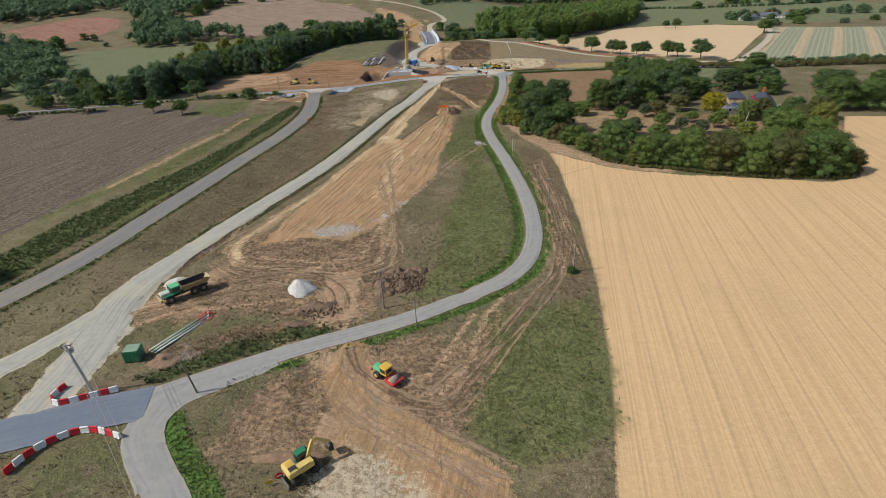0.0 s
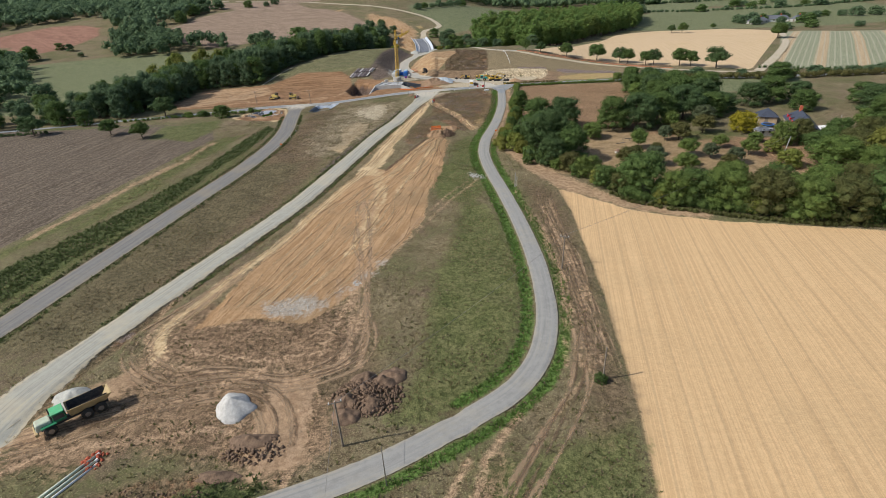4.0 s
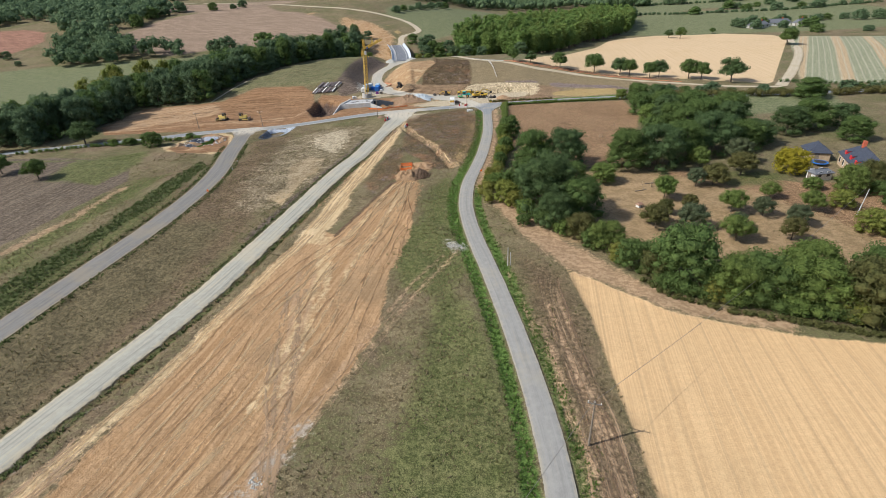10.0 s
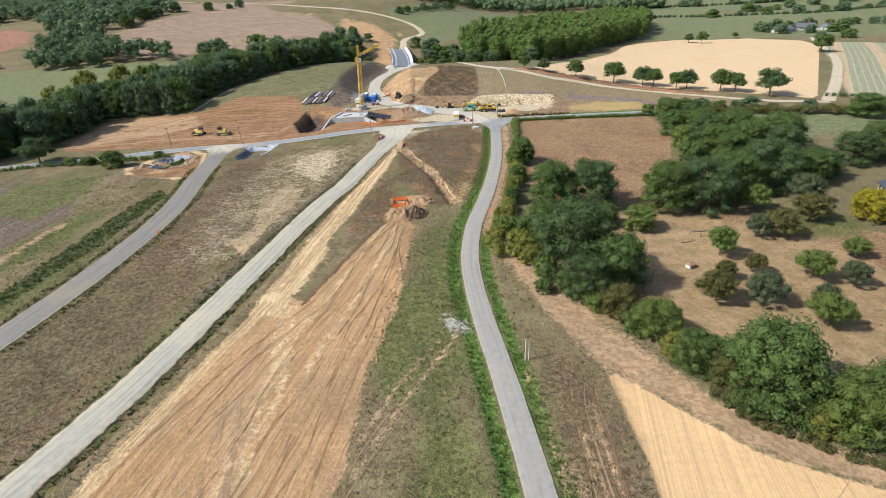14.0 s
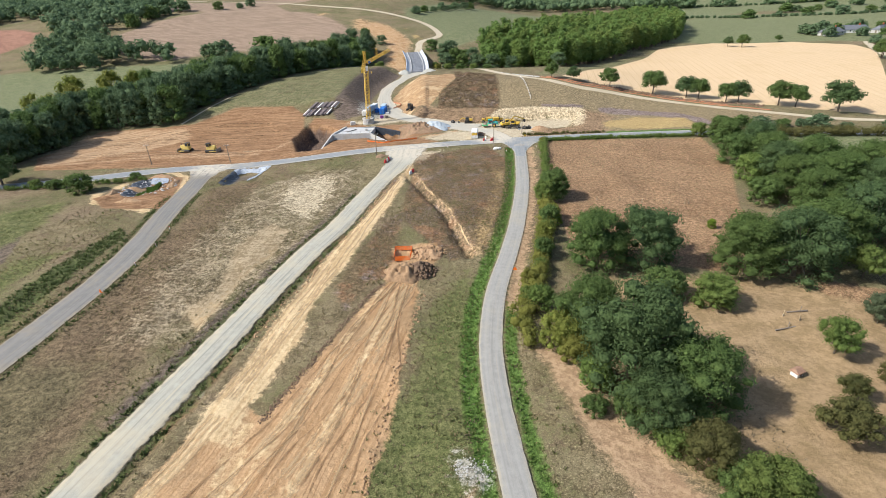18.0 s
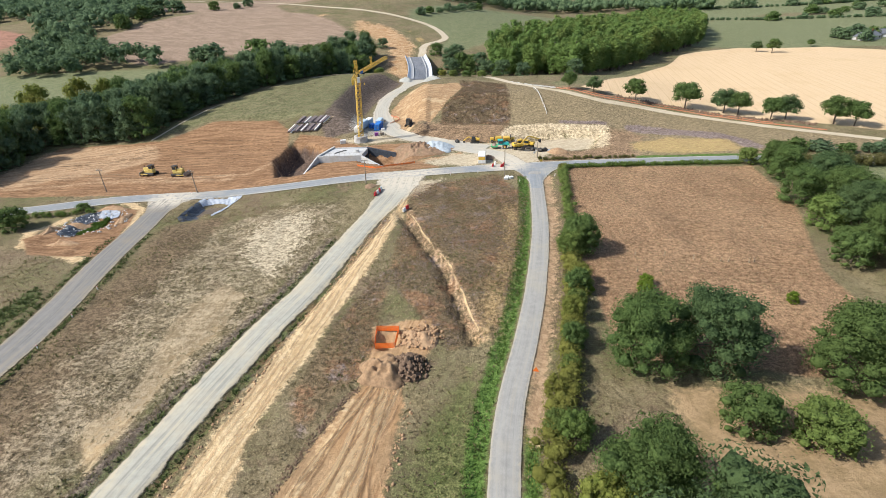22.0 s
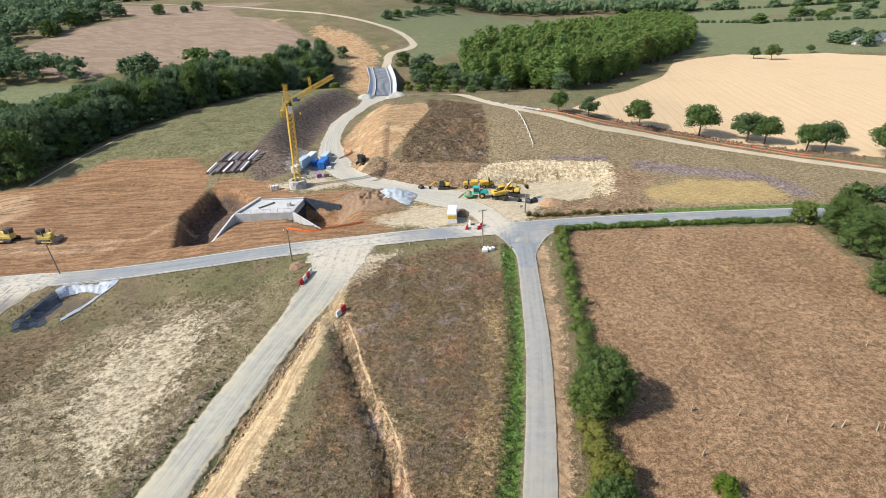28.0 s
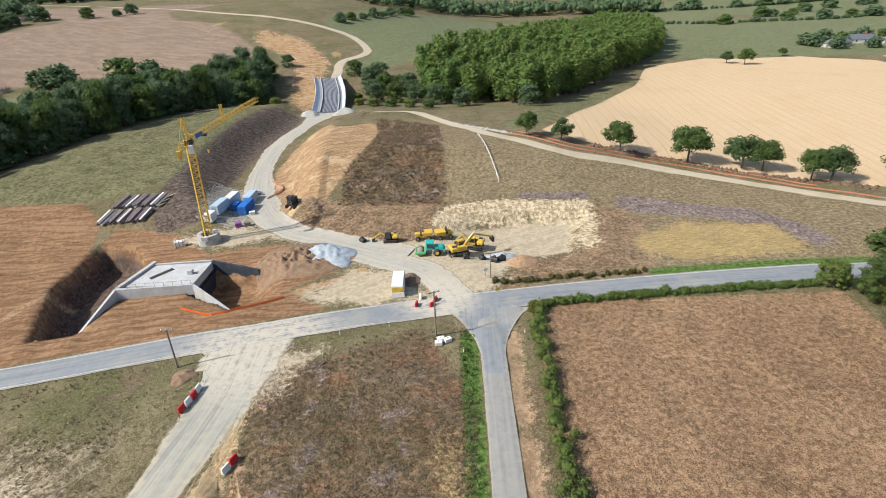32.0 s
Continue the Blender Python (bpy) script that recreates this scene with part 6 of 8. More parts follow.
M_BROWN = surface("brown_spoil", (0.19, 0.122, 0.078), (0.31, 0.205, 0.13), 1.2, 0.95, bump=1.0, dirt=(0.16, 0.13, 0.075))
M_MUD = surface("mud_water", (0.10, 0.075, 0.045), (0.16, 0.12, 0.07), 0.6, 0.35)
M_PURPLE = surface("purple_plastic", (0.22, 0.05, 0.24), (0.3, 0.08, 0.32), 1.0, 0.5)


# ---- machines ----
def wheel(parent, x, y, r, w, rim=None):
    t = part("tyre", cyl(r, w, 0, 0, 0, 90, n=20, bevel=r * 0.16), M_RUBBER, parent, smooth=True)
    t.location = (x, y, r)
    part("rim", cyl(r * 0.5, w * 1.06, 0, 0, 0, 90, n=14, bevel=0.02), rim or M_STEEL, t)
    return t


def panes(parent, sx, sy, sz, x, y, z):
    """Four panes just proud of a cab's sides."""
    for dx, dy, w, d in ((sx / 2 + 0.01, 0, 0.03, sy * 0.8), (-sx / 2 - 0.01, 0, 0.03, sy * 0.8), (0, sy / 2 + 0.01, sx * 0.78, 0.03), (0, -sy / 2 - 0.01, sx * 0.78, 0.03)):
        part("pane", box(w, d, sz * 0.55, x + dx, y + dy, z + sz * 0.14), M_GLASS, parent)


def dump_truck(x, y, turn):
    o = thing("dump_truck", x, y, lay(x, y), "green and tan articulated dump truck with an empty dark bed", "dump truck", turn)
    for wx, wy in ((3.4, 1.15), (3.4, -1.15), (-1.4, 1.15), (-1.4, -1.15), (-3.2, 1.15), (-3.2, -1.15)):
        wheel(o, wx, wy, 0.85, 0.62, M_STEEL)
    part("chassis", box(9.0, 1.0, 0.45, 0, 0, 1.05, bevel=0.05), M_DARK, o)
    part("hood", box(2.3, 2.1, 1.15, 3.95, 0, 1.85, bevel=0.22, taper=(0.85, 0.82)), M_PALEGREEN, o, "pale green engine hood")
    part("grille", box(0.08, 1.3, 0.6, 5.02, 0, 1.75, bevel=0.02), M_DARK, o)
    part("exhaust", bar((2.9, -1.0, 2.2), (2.9, -1.0, 3.3), 0.09), M_DARK, o)
    part("bumper", box(0.5, 2.5, 0.6, 5.1, 0, 1.05, bevel=0.12), M_TAN, o, "tan front bumper")
    cab = part("cab", box(1.8, 2.2, 1.5, 1.9, 0, 2.35, bevel=0.14, taper=(0.86, 0.9)), M_GREEN, o, "green cab")
    part("cab_roof", box(1.7, 2.1, 0.14, 1.9, 0, 3.15, bevel=0.05), M_LIGHTGREEN, cab)
    panes(cab, 1.75, 2.12, 1.4, 1.9, 0, 2.3)
    for sx in (1.25, -1.25):
        part("fender", box(2.0, 0.75, 0.14, 3.4, sx * 0.92, 1.85, bevel=0.05), M_GREEN, o)
    bm = bmesh.new()
    lo, hi = [(-4.2, -0.85), (0.55, -0.85), (0.55, 0.85), (-4.2, 0.85)], [(-5.2, -1.4), (0.8, -1.4), (0.8, 1.4), (-5.2, 1.4)]
    ro = [bm.verts.new((a, b, 1.45)) for a, b in lo]
    rt = [bm.verts.new((a, b, 3.0 if a > 0 else 2.75)) for a, b in hi]
    ri = [bm.verts.new((a * 0.96 - 0.02, b * 0.92, 2.98 if a > 0 else 2.73)) for a, b in hi]
    rb = [bm.verts.new((a * 0.94, b * 0.88, 1.6)) for a, b in lo]
    bm.faces.new(ro[::-1])
    for k in range(4):
        j = (k + 1) % 4
        bm.faces.new((ro[k], ro[j], rt[j], rt[k]))
        bm.faces.new((rt[k], rt[j], ri[j], ri[k]))
        bm.faces.new((ri[k], ri[j], rb[j], rb[k]))
    bm.faces.new(rb)
    bed = part("tipper_bed", bm, M_TAN, o, "tan tipper bed")
    part("bed_lining", box(4.9, 1.7, 0.08, -1.9, 0, 1.72, bevel=0.02), M_DARK, bed, "dark floor of the bed")
    for sd in (-1, 1):
        part("bed_lining", box(5.1, 0.05, 1.35, -2.05, sd * 1.0, 2.3, rx=-sd * 20), M_DARK, bed, "dark inner side of the bed")
    part("bed_lining", box(0.05, 2.0, 1.3, 0.5, 0, 2.25, ry=9), M_DARK, bed, "dark inner front of the bed")
    for k in range(5):
        for s in (-1, 1):
            part("rib", box(0.14, 0.1, 1.25, -4.2 + k * 1.1, s * 1.2, 2.2, rx=-s * 21), M_TAN, bed)
    return o


def road_roller(x, y, turn, body, cab_mat, frame_mat, label, size=1.0):
    o = thing("road_roller", x, y, lay(x, y), label, "road roller", turn)
    part("drum", cyl(0.75, 2.05, 1.9, 0, 0.75, 90, n=28, bevel=0.04), M_DRUM, o, "dusty smooth steel drum", True)
    for s in (-1, 1):
        part("drum_frame", box(2.1, 0.2, 0.5, 1.9, s * 1.18, 0.85, bevel=0.05), frame_mat, o)
    part("front_beam", box(0.25, 2.5, 0.4, 2.85, 0, 0.85, bevel=0.05), frame_mat, o)
    part("rear_beam", box(0.4, 2.4, 0.45, 0.95, 0, 0.95, bevel=0.05), frame_mat, o)
    cab = part("cab", box(1.5, 1.6, 1.45, -0.05, 0, 1.95, bevel=0.08, taper=(0.92, 0.92)), cab_mat, o)
    part("cab_roof", box(1.75, 1.8, 0.16, -0.05, 0, 2.78, bevel=0.06), cab_mat, cab)
    panes(cab, 1.5, 1.6, 1.4, -0.05, 0, 1.9)
    part("hood", box(2.1, 1.5, 0.95, -1.85, 0, 1.5, bevel=0.2, taper=(0.9, 0.85)), body, o)
    part("hood_lid", box(1.4, 1.0, 0.06, -1.85, 0, 2.0, bevel=0.02), body, o)
    for s in (-1, 1):
        wheel(o, -1.5, s * 0.98, 0.75, 0.55, M_YELLOW)
    part("tail", box(0.3, 1.7, 0.5, -2.95, 0, 1.1, bevel=0.06), frame_mat, o)
    o.scale = (size,) * 3
    return o


def boom(parent, base, knee, wrist, tip, mat, w=0.34, bucket=1.0):
    """Boom, stick, rams and bucket of an excavator, in its own plane."""
    for name, a, b, k in (("boom", base, knee, 1.0), ("stick", knee, wrist, 0.75)):
        a, b = Vector((a[0], 0, a[1])), Vector((b[0], 0, b[1]))
        tmp = box((b - a).length + 0.2, w * k, w * 1.5 * k, 0, 0, 0, bevel=0.05, taper=(0.8, 1))
        tmp.transform(Matrix.Translation((a + b) / 2) @ (b - a).to_track_quat("X", "Z").to_matrix().to_4x4())
        part(name, tmp, mat, parent)
    mid = ((base[0] + knee[0]) / 2, (base[1] + knee[1]) / 2)
    part("boom_ram", bar((base[0] + 0.4, 0, base[1] - 0.5), (mid[0], 0, mid[1]), 0.09), M_STEEL, parent)
    part("stick_ram", bar((mid[0], 0, mid[1] + 0.4), (knee[0] + 0.1, 0, knee[1] + 0.35), 0.08), M_STEEL, parent)
    bm = bmesh.new()
    prof = [(0, 0.15), (0.35, 0.3), (0.75, 0.05), (0.8, -0.5), (0.45, -0.85), (0.0, -0.9)]
    loops = [[bm.verts.new((wrist[0] - px * bucket * 0.9, s * 0.5 * bucket, wrist[1] + pz * bucket - 0.1)) for px, pz in prof] for s in (-1, 1)]
    for j in range(len(prof) - 1):
        bm.faces.new((loops[0][j], loops[0][j + 1], loops[1][j + 1], loops[1][j]))
    bm.faces.new(loops[0])
    bm.faces.new(loops[1][::-1])
    part("bucket", bm, M_DARK, parent, "dark steel digging bucket")


def excavator(x, y, turn, label, tracked=True, cab_mat=None, knee=(2.6, 4.6), wrist=(5.4, 2.2), reach=0.0, size=1.0, body=None):
    body = body or M_YELLOW
    o = thing("excavator", x, y, lay(x, y), label, "excavator", turn)
    z = 1.15
    if tracked:
        for s in (-1, 1):
            bm = box(3.9, 0.6, 0.8, 0, s * 1.15, 0.42, bevel=0.3)
            t = part("track", bm, M_DARK, o)
            for k in range(11):
                part("track_shoe", box(0.22, 0.64, 0.07, -1.6 + k * 0.32, s * 1.15, 0.84), M_RUBBER, t)
    else:
        part("axle_frame", box(3.6, 1.2, 0.4, 0, 0, 0.85, bevel=0.06), M_DARK, o)
        for wx in (1.35, -1.35):
            for s in (-1, 1):
                wheel(o, wx, s * 1.0, 0.52, 0.5, M_DARK)
        part("blade", box(0.16, 2.5, 0.65, -2.45, 0, 0.45, ry=12, bevel=0.03), M_STEEL, o, "dozer blade")
    part("slew_ring", cyl(0.65, 0.25, 0, 0, z), M_DARK, o)
    part("counterweight", box(1.5, 2.4, 1.0, -1.35, 0, z + 0.65, bevel=0.28), body, o, "rounded rear engine cover")
    part("engine_hatch", box(0.9, 0.7, 0.06, -1.3, -0.5, z + 1.18, bevel=0.02), M_DARK, o)
    part("hood_panel", box(0.7, 0.8, 0.08, -1.35, 0.45, z + 1.17, bevel=0.03), M_YELLOW, o, "orange-yellow hood panel")
    part("handrail", bar((0.9, -1.15, z + 1.1), (-0.5, -1.15, z + 1.1), 0.035), M_DARK, o)
    part("exhaust", bar((-0.95, -0.9, z + 1.1), (-0.95, -0.9, z + 1.65), 0.06), M_DARK, o)
    part("cab_step", box(0.6, 0.25, 0.08, 0.6, 1.3, z - 0.1, bevel=0.02), M_DARK, o)
    part("side_body", box(2.0, 1.1, 0.9, 0.3, -0.65, z + 0.6, bevel=0.1), body, o)
    cab = part("cab", box(1.7, 1.0, 1.65, 0.55, 0.65, z + 1.0, bevel=0.1, taper=(0.85, 0.92)), cab_mat or body, o)
    part("cab_roof", box(1.35, 0.9, 0.08, 0.5, 0.65, z + 1.85, bevel=0.03), cab_mat or body, cab)
    panes(cab, 1.65, 1.0, 1.6, 0.55, 0.65, z + 1.0)
    boom(o, (0.8, z + 0.5), knee, wrist, None, body)
    o.scale = (size,) * 3
    return o


def dozer(x, y, turn, label, paint=None):
    paint = paint or M_YELLOW
    o = thing("bulldozer", x, y, lay(x, y), label, "bulldozer", turn)
    for s in (-1, 1):
        part("track", box(3.6, 0.6, 1.0, 0, s * 1.1, 0.5, bevel=0.35), M_DARK, o)
    part("body", box(3.0, 1.5, 0.8, 0.2, 0, 1.15, bevel=0.1), paint, o)
    part("hood", box(1.9, 1.2, 0.9, 1.1, 0, 1.9, bevel=0.12, taper=(0.95, 0.85)), paint, o)
    cab = part("cab", box(1.4, 1.5, 1.5, -0.6, 0, 2.3, bevel=0.1, taper=(0.85, 0.85)), paint, o)
    panes(cab, 1.35, 1.45, 1.5, -0.6, 0, 2.3)
    part("cab_roof", box(1.5, 1.6, 0.12, -0.6, 0, 3.1, bevel=0.04), M_DARK, cab)
    part("push_arm", box(2.6, 0.2, 0.25, 1.4, 1.55, 0.6), paint, o)
    part("push_arm", box(2.6, 0.2, 0.25, 1.4, -1.55, 0.6), paint, o)
    part("blade", box(0.25, 3.6, 1.1, 2.75, 0, 0.65, ry=-8, bevel=0.06), M_STEEL, o, "steel push blade")
    part("exhaust", bar((1.4, 0.3, 2.2), (1.4, 0.3, 3.1), 0.07), M_DARK, o)
    return o


dump_truck(-51.4, 40.6, -137).scale = (0.86, 0.86, 0.86)
road_roller(-12.9, 16.6, -41, M_LIGHTGREEN, M_YELLOW, M_RED, "roller with green hood, yellow cab and red drum frame", 0.8)
excavator(-21.3, 1.7, 42, "yellow wheeled excavator with a green cab on the pale pad", False, M_GREEN, (2.2, 4.4), (4.4, 2.0), size=0.92, body=M_DIGGER)
dozer(-87.5, 267.5, 170, "yellow bulldozer parked on graded orange earth", M_DIGGER)
dozer(-78.5, 266.5, -4, "yellow bulldozer with a raised blade on orange earth", M_DIGGER)
excavator(26.5, 274, 15, "yellow wheeled excavator reaching over the gravel", False, None, (3.2, 4.2), (7.6, 2.6), size=0.95)
road_roller(20.8, 274.2, 175, M_TEAL, M_TEAL, M_LIGHTGREEN, "teal and lime road roller parked in the compound", 0.95)
excavator(30, 277.5, 160, "yellow tracked excavator with folded boom", True, None, (2.8, 3.2), (4.6, 1.2), size=0.9)
excavator(13.2, 280.8, 175, "small dark yellow tracked excavator", True, M_DARK, (2.6, 2.8), (5.0, 0.9), size=0.75)
dozer(-9.6, 300.5, 70, "dusty dark grey crawler machine parked on the slope", M_DARK).scale = (0.9, 0.9, 0.9)


def dumper(x, y, turn, label):
    o = thing("site_dumper", x, y, lay(x, y), label, "dumper", turn)
    for wx in (1.1, -1.1):
        for s in (-1, 1):
            wheel(o, wx, s * 0.8, 0.5, 0.45)
    part("chassis", box(3.2, 0.9, 0.4, 0, 0, 0.75, bevel=0.05), M_YELLOW, o)
    part("skip", box(1.8, 1.8, 0.9, 0.9, 0, 1.4, bevel=0.12, taper=(1.2, 1.15)), M_YELLOW, o, "yellow tipping skip")
    part("engine_cover", box(1.1, 1.1, 0.7, -1.1, 0, 1.2, bevel=0.1), M_YELLOW, o)
    part("roll_bar", box(0.1, 1.2, 1.3, -0.4, 0, 1.8), M_DARK, o)
    return o


dumper(19.8, 280.6, 0, "yellow site dumper with a tipping skip")
dumper(24.2, 280.8, 190, "small yellow dumper beside the bank")


def bucket_thing(x, y, turn):
    o = thing("excavator_bucket", x, y, lay(x, y), "spare dark steel excavator bucket on the ground", "bucket", turn, "spare buckets")
    part("shell", cyl(0.55, 1.3, 0, 0, 0.5, 90, n=12, bevel=0.05), M_DARK, o)
    part("lug", box(0.5, 0.5, 0.3, 0, 0, 1.1, bevel=0.04), M_DARK, o)
    for k in range(4):
        part("tooth", box(0.35, 0.12, 0.1, 0.6, -0.45 + k * 0.3, 0.15, ry=15), M_STEEL, o)
    return o


for bx, by, bt in ((30.5, 270.8, 20), (32.5, 269.2, 60), (34, 269.6, 110), (27.5, 272, 0), (7.5, 281.5, 40)):
    bucket_thing(bx, by, bt)


# ---- boxes and cabins ----
def container(x, y, turn, sx, sy, sz, mat, label, category="container", roof=None):
    o = thing("container", x, y, lay(x, y) + 0.1, label, category, turn)
    body = part("body", box(sx, sy, sz, 0, 0, sz / 2, bevel=0.03), mat, o)
    n = int(sx / 0.45)
    for s in (-1, 1):
        bm = bmesh.new()
        for k in range(n):
            box(0.2, 0.06, sz * 0.86, -sx / 2 + (k + 0.5) * sx / n, s * (sy / 2 + 0.02), sz / 2, bm=bm)
        part("corrugation", bm, mat, body)
    for a in (-1, 1):
        for b in (-1, 1):
            part("corner_post", box(0.14, 0.14, sz + 0.06, a * (sx / 2 - 0.05), b * (sy / 2 - 0.05), sz / 2 + 0.01), mat, o)
    part("roof", box(sx - 0.1, sy - 0.1, 0.05, 0, 0, sz + 0.02), roof or mat, o)
    for s in (-1, 1):
        part("door", box(0.05, sy / 2 - 0.12, sz * 0.88, sx / 2 + 0.03, s * sy / 4, sz / 2), mat, o)
        part("lock_bar", bar((sx / 2 + 0.08, s * 0.3, 0.15), (sx / 2 + 0.08, s * 0.3, sz - 0.15), 0.025), M_STEEL, o)
    return o


store = container(-51.8, 23.2, 6, 2.2, 1.9, 1.9, M_GREEN, "small dark green steel container with a pale ribbed roof", roof=M_PALEGREEN)
for k in range(7):
    part("roof_rib", box(0.08, 1.7, 0.05, -0.9 + k * 0.3, 0, 1.96), M_GREEN, store)
container(-20.9, 302.6, -98, 5.2, 1.9, 2.1, M_BLUE, "bright blue steel site container")
container(-21.3, 308.4, -96, 5.0, 1.9, 2.1, M_PALEBLUE, "pale blue site container behind the blue one")
container(-27.3, 296.6, -100, 2.4, 1.9, 1.9, M_WHITE, "small white site cabin with dusty sides")
container(-26.2, 301.0, -102, 5.2, 1.9, 2.2, M_PALEBLUE, "pale blue site cabin in a row")
container(-25.2, 306.6, -101, 5.2, 1.9, 2.2, M_PALEBLUE, "pale blue site cabin with a white roof", roof=M_WHITE)
container(-23.5, 303.6, -100, 2.4, 1.3, 1.4, M_BLUE, "small blue tool store between the cabins")
cabin = container(14.6, 262.2, -94, 6, 2.4, 2.6, M_WHITE, "white site cabin with a yellow end", "site cabin")
part("yellow_panel", box(0.06, 2.3, 1.3, 3.12, 0, 1.6), M_YELLOW, cabin, "yellow end panel")
cabin.scale = (0.82, 0.82, 0.82)
part("sign_board", box(0.06, 2.6, 1.2, 3.5, 0.1, 0.7, bevel=0.01), M_WHITE, cabin, "white board leaning at the end")
tank = thing("water_tank", -31, 287, lay(-31, 287), "white plastic water tank in a cage", "tank", 10)
part("tank_body", box(2.0, 1.2, 1.2, 0, 0, 0.75, bevel=0.12), M_WHITE, tank)
for k in range(3):
    part("cage_bar", box(0.06, 1.28, 1.25, -0.7 + k * 0.7, 0, 0.75), M_DARK, tank)
part("pallet", box(2.1, 1.3, 0.14, 0, 0, 0.08), M_PLANK, tank)
for gx, gy, gm, gl in ((-20.5, 293.5, M_PURPLE, "purple plastic drum by the crane"), (-18.6, 293.8, M_WOOD, "wooden crate by the crane"), (-21, 313.5, M_PALEBLUE, "pale blue generator behind the cabins"), (-20.2, 312.2, M_STEEL, "grey generator beside the cabins"), (-19, 300, M_WHITE, "white bag of material on the ground")):
    g = thing("site_box", gx, gy, lay(gx, gy), gl, "site equipment", 15)
    part("body", box(1.3, 0.9, 0.9, 0, 0, 0.45, bevel=0.08), gm, g)
    part("lid", box(1.36, 0.96, 0.08, 0, 0, 0.92, bevel=0.03), gm, g)


# ---- tower crane ----
def lattice(bm, a, b, w, bays, r, mat=None):
    """Four chords and their bracing from a to b."""
    a, b = Vector(a), Vector(b)
    q = (b - a).to_track_quat("Z", "Y").to_matrix()
    u, v = q @ Vector((w / 2, 0, 0)), q @ Vector((0, w / 2, 0))
    c = [u + v, u - v, -u - v, -u + v]
    for k in range(4):
        bar(a + c[k], b + c[k], r, bm, 4)
    for i in range(bays):
        p, n = a.lerp(b, i / bays), a.lerp(b, (i + 1) / bays)
        for k in range(4):
            j = (k + 1) % 4
            bar(p + c[k], n + c[j] if i % 2 else n + c[j], r * 0.6, bm, 4)
            bar(p + c[k], p + c[j], r * 0.6, bm, 4)
    return bm


CX, CY = -24.9, 287.3
crane = thing("tower_crane", CX, CY, lay(CX, CY), "yellow lattice tower crane standing on a ring of concrete blocks", "crane")
ballast = part("ballast", cyl(2.3, 0.5, 0, 0, 0.2, n=28, bevel=0.05), M_CONCRETE, crane, "grey concrete ballast")
for lvl in range(2):
    for k in range(10):
        a = (k + lvl * 0.5) * math.tau / 10
        part("ballast_block", box(0.85, 1.32, 0.82, math.cos(a) * 1.75, math.sin(a) * 1.75, 0.86 + lvl * 0.85, rz=math.degrees(a), bevel=0.05), M_CONCRETE, ballast)
zc = crane.location.z
top = Vector((1.0, 0.5, 21.6 - zc))
part("mast", lattice(bmesh.new(), (0, 0, 0.5), (1.0, 0.5, 20.6 - zc), 1.35, 16, 0.1), M_YELLOW, crane, "yellow lattice mast")
part("slew_unit", box(1.5, 1.5, 0.9, 1.0, 0.5, 21.1 - zc, rz=10, bevel=0.08), M_DARK, crane)
part("cab", box(0.9, 0.9, 1.6, 1.5, -0.6, 19.9 - zc, rz=10, bevel=0.08), M_WHITE, crane, "white operator cab")
J = Vector((5.7, 33.2, 0)).normalized()
jib = part("jib", lattice(bmesh.new(), top, top + J * 33.5 + Vector((0, 0, 0.5)), 0.9, 20, 0.075), M_YELLOW, crane, "long yellow jib")
part("counter_jib", lattice(bmesh.new(), top, top - J * 3.6 + Vector((-0.3, 0, -1.2)), 0.8, 4, 0.07), M_YELLOW, crane)
part("counterweight", box(0.8, 0.7, 1.6, *(top - J * 3.6 + Vector((-0.3, 0, -2.0))), rz=10, bevel=0.06), M_YELLOW, crane, "yellow counterweight frame")
part("apex", lattice(bmesh.new(), top, top + Vector((-0.1, -0.3, 4.2)), 0.7, 4, 0.07), M_YELLOW, crane)
for e, h in ((15, 3.4), (25, 1.2)):
    part("jib_post", lattice(bmesh.new(), top + J * e, top + J * e + Vector((0, 0, h)), 0.45, 3, 0.05), M_YELLOW, jib)
    part("tie_bar", bar(top + Vector((-0.1, -0.3, 4.2)), top + J * e + Vector((0, 0, h)), 0.035), M_DARK, crane)
part("tie_bar", bar(top + Vector((-0.1, -0.3, 4.2)), top - J * 3.5 + Vector((-0.3, 0, -1.0)), 0.04), M_YELLOW, crane)
part("sign_panel", box(2.6, 0.06, 0.8, *(top + J * 3 + Vector((0.55, 0, 0.0))), rz=80), M_BLUE, jib, "blue name panel")
part("trolley", box(0.9, 1.0, 0.4, *(top + J * 6 + Vector((0, 0, -0.75))), rz=10), M_DARK, jib)
part("hoist_rope", bar(top + J * 6 + Vector((0, 0, -0.9)), top + J * 6 + Vector((0, 0, -4)), 0.03), M_DARK, jib)
part("hook_block", box(0.35, 0.25, 0.7, *(top + J * 6 + Vector((0, 0, -4.2))), bevel=0.05), M_YELLOW, jib)


# ---- underpass ----
def prism(bm, pts, z0, z1):
    """A slab with that outline; z1 may hold a height for each corner."""
    tops = z1 if isinstance(z1, (list, tuple)) else [z1] * len(pts)
    lo = [bm.verts.new((x, y, z0)) for x, y in pts]
    hi = [bm.verts.new((x, y, z)) for (x, y), z in zip(pts, tops)]
    bm.faces.new(lo[::-1])
    bm.faces.new(hi)
    for k in range(len(pts)):
        j = (k + 1) % len(pts)
        bm.faces.new((lo[k], lo[j], hi[j], hi[k]))
    bmesh.ops.recalc_face_normals(bm, faces=bm.faces)
    return bm


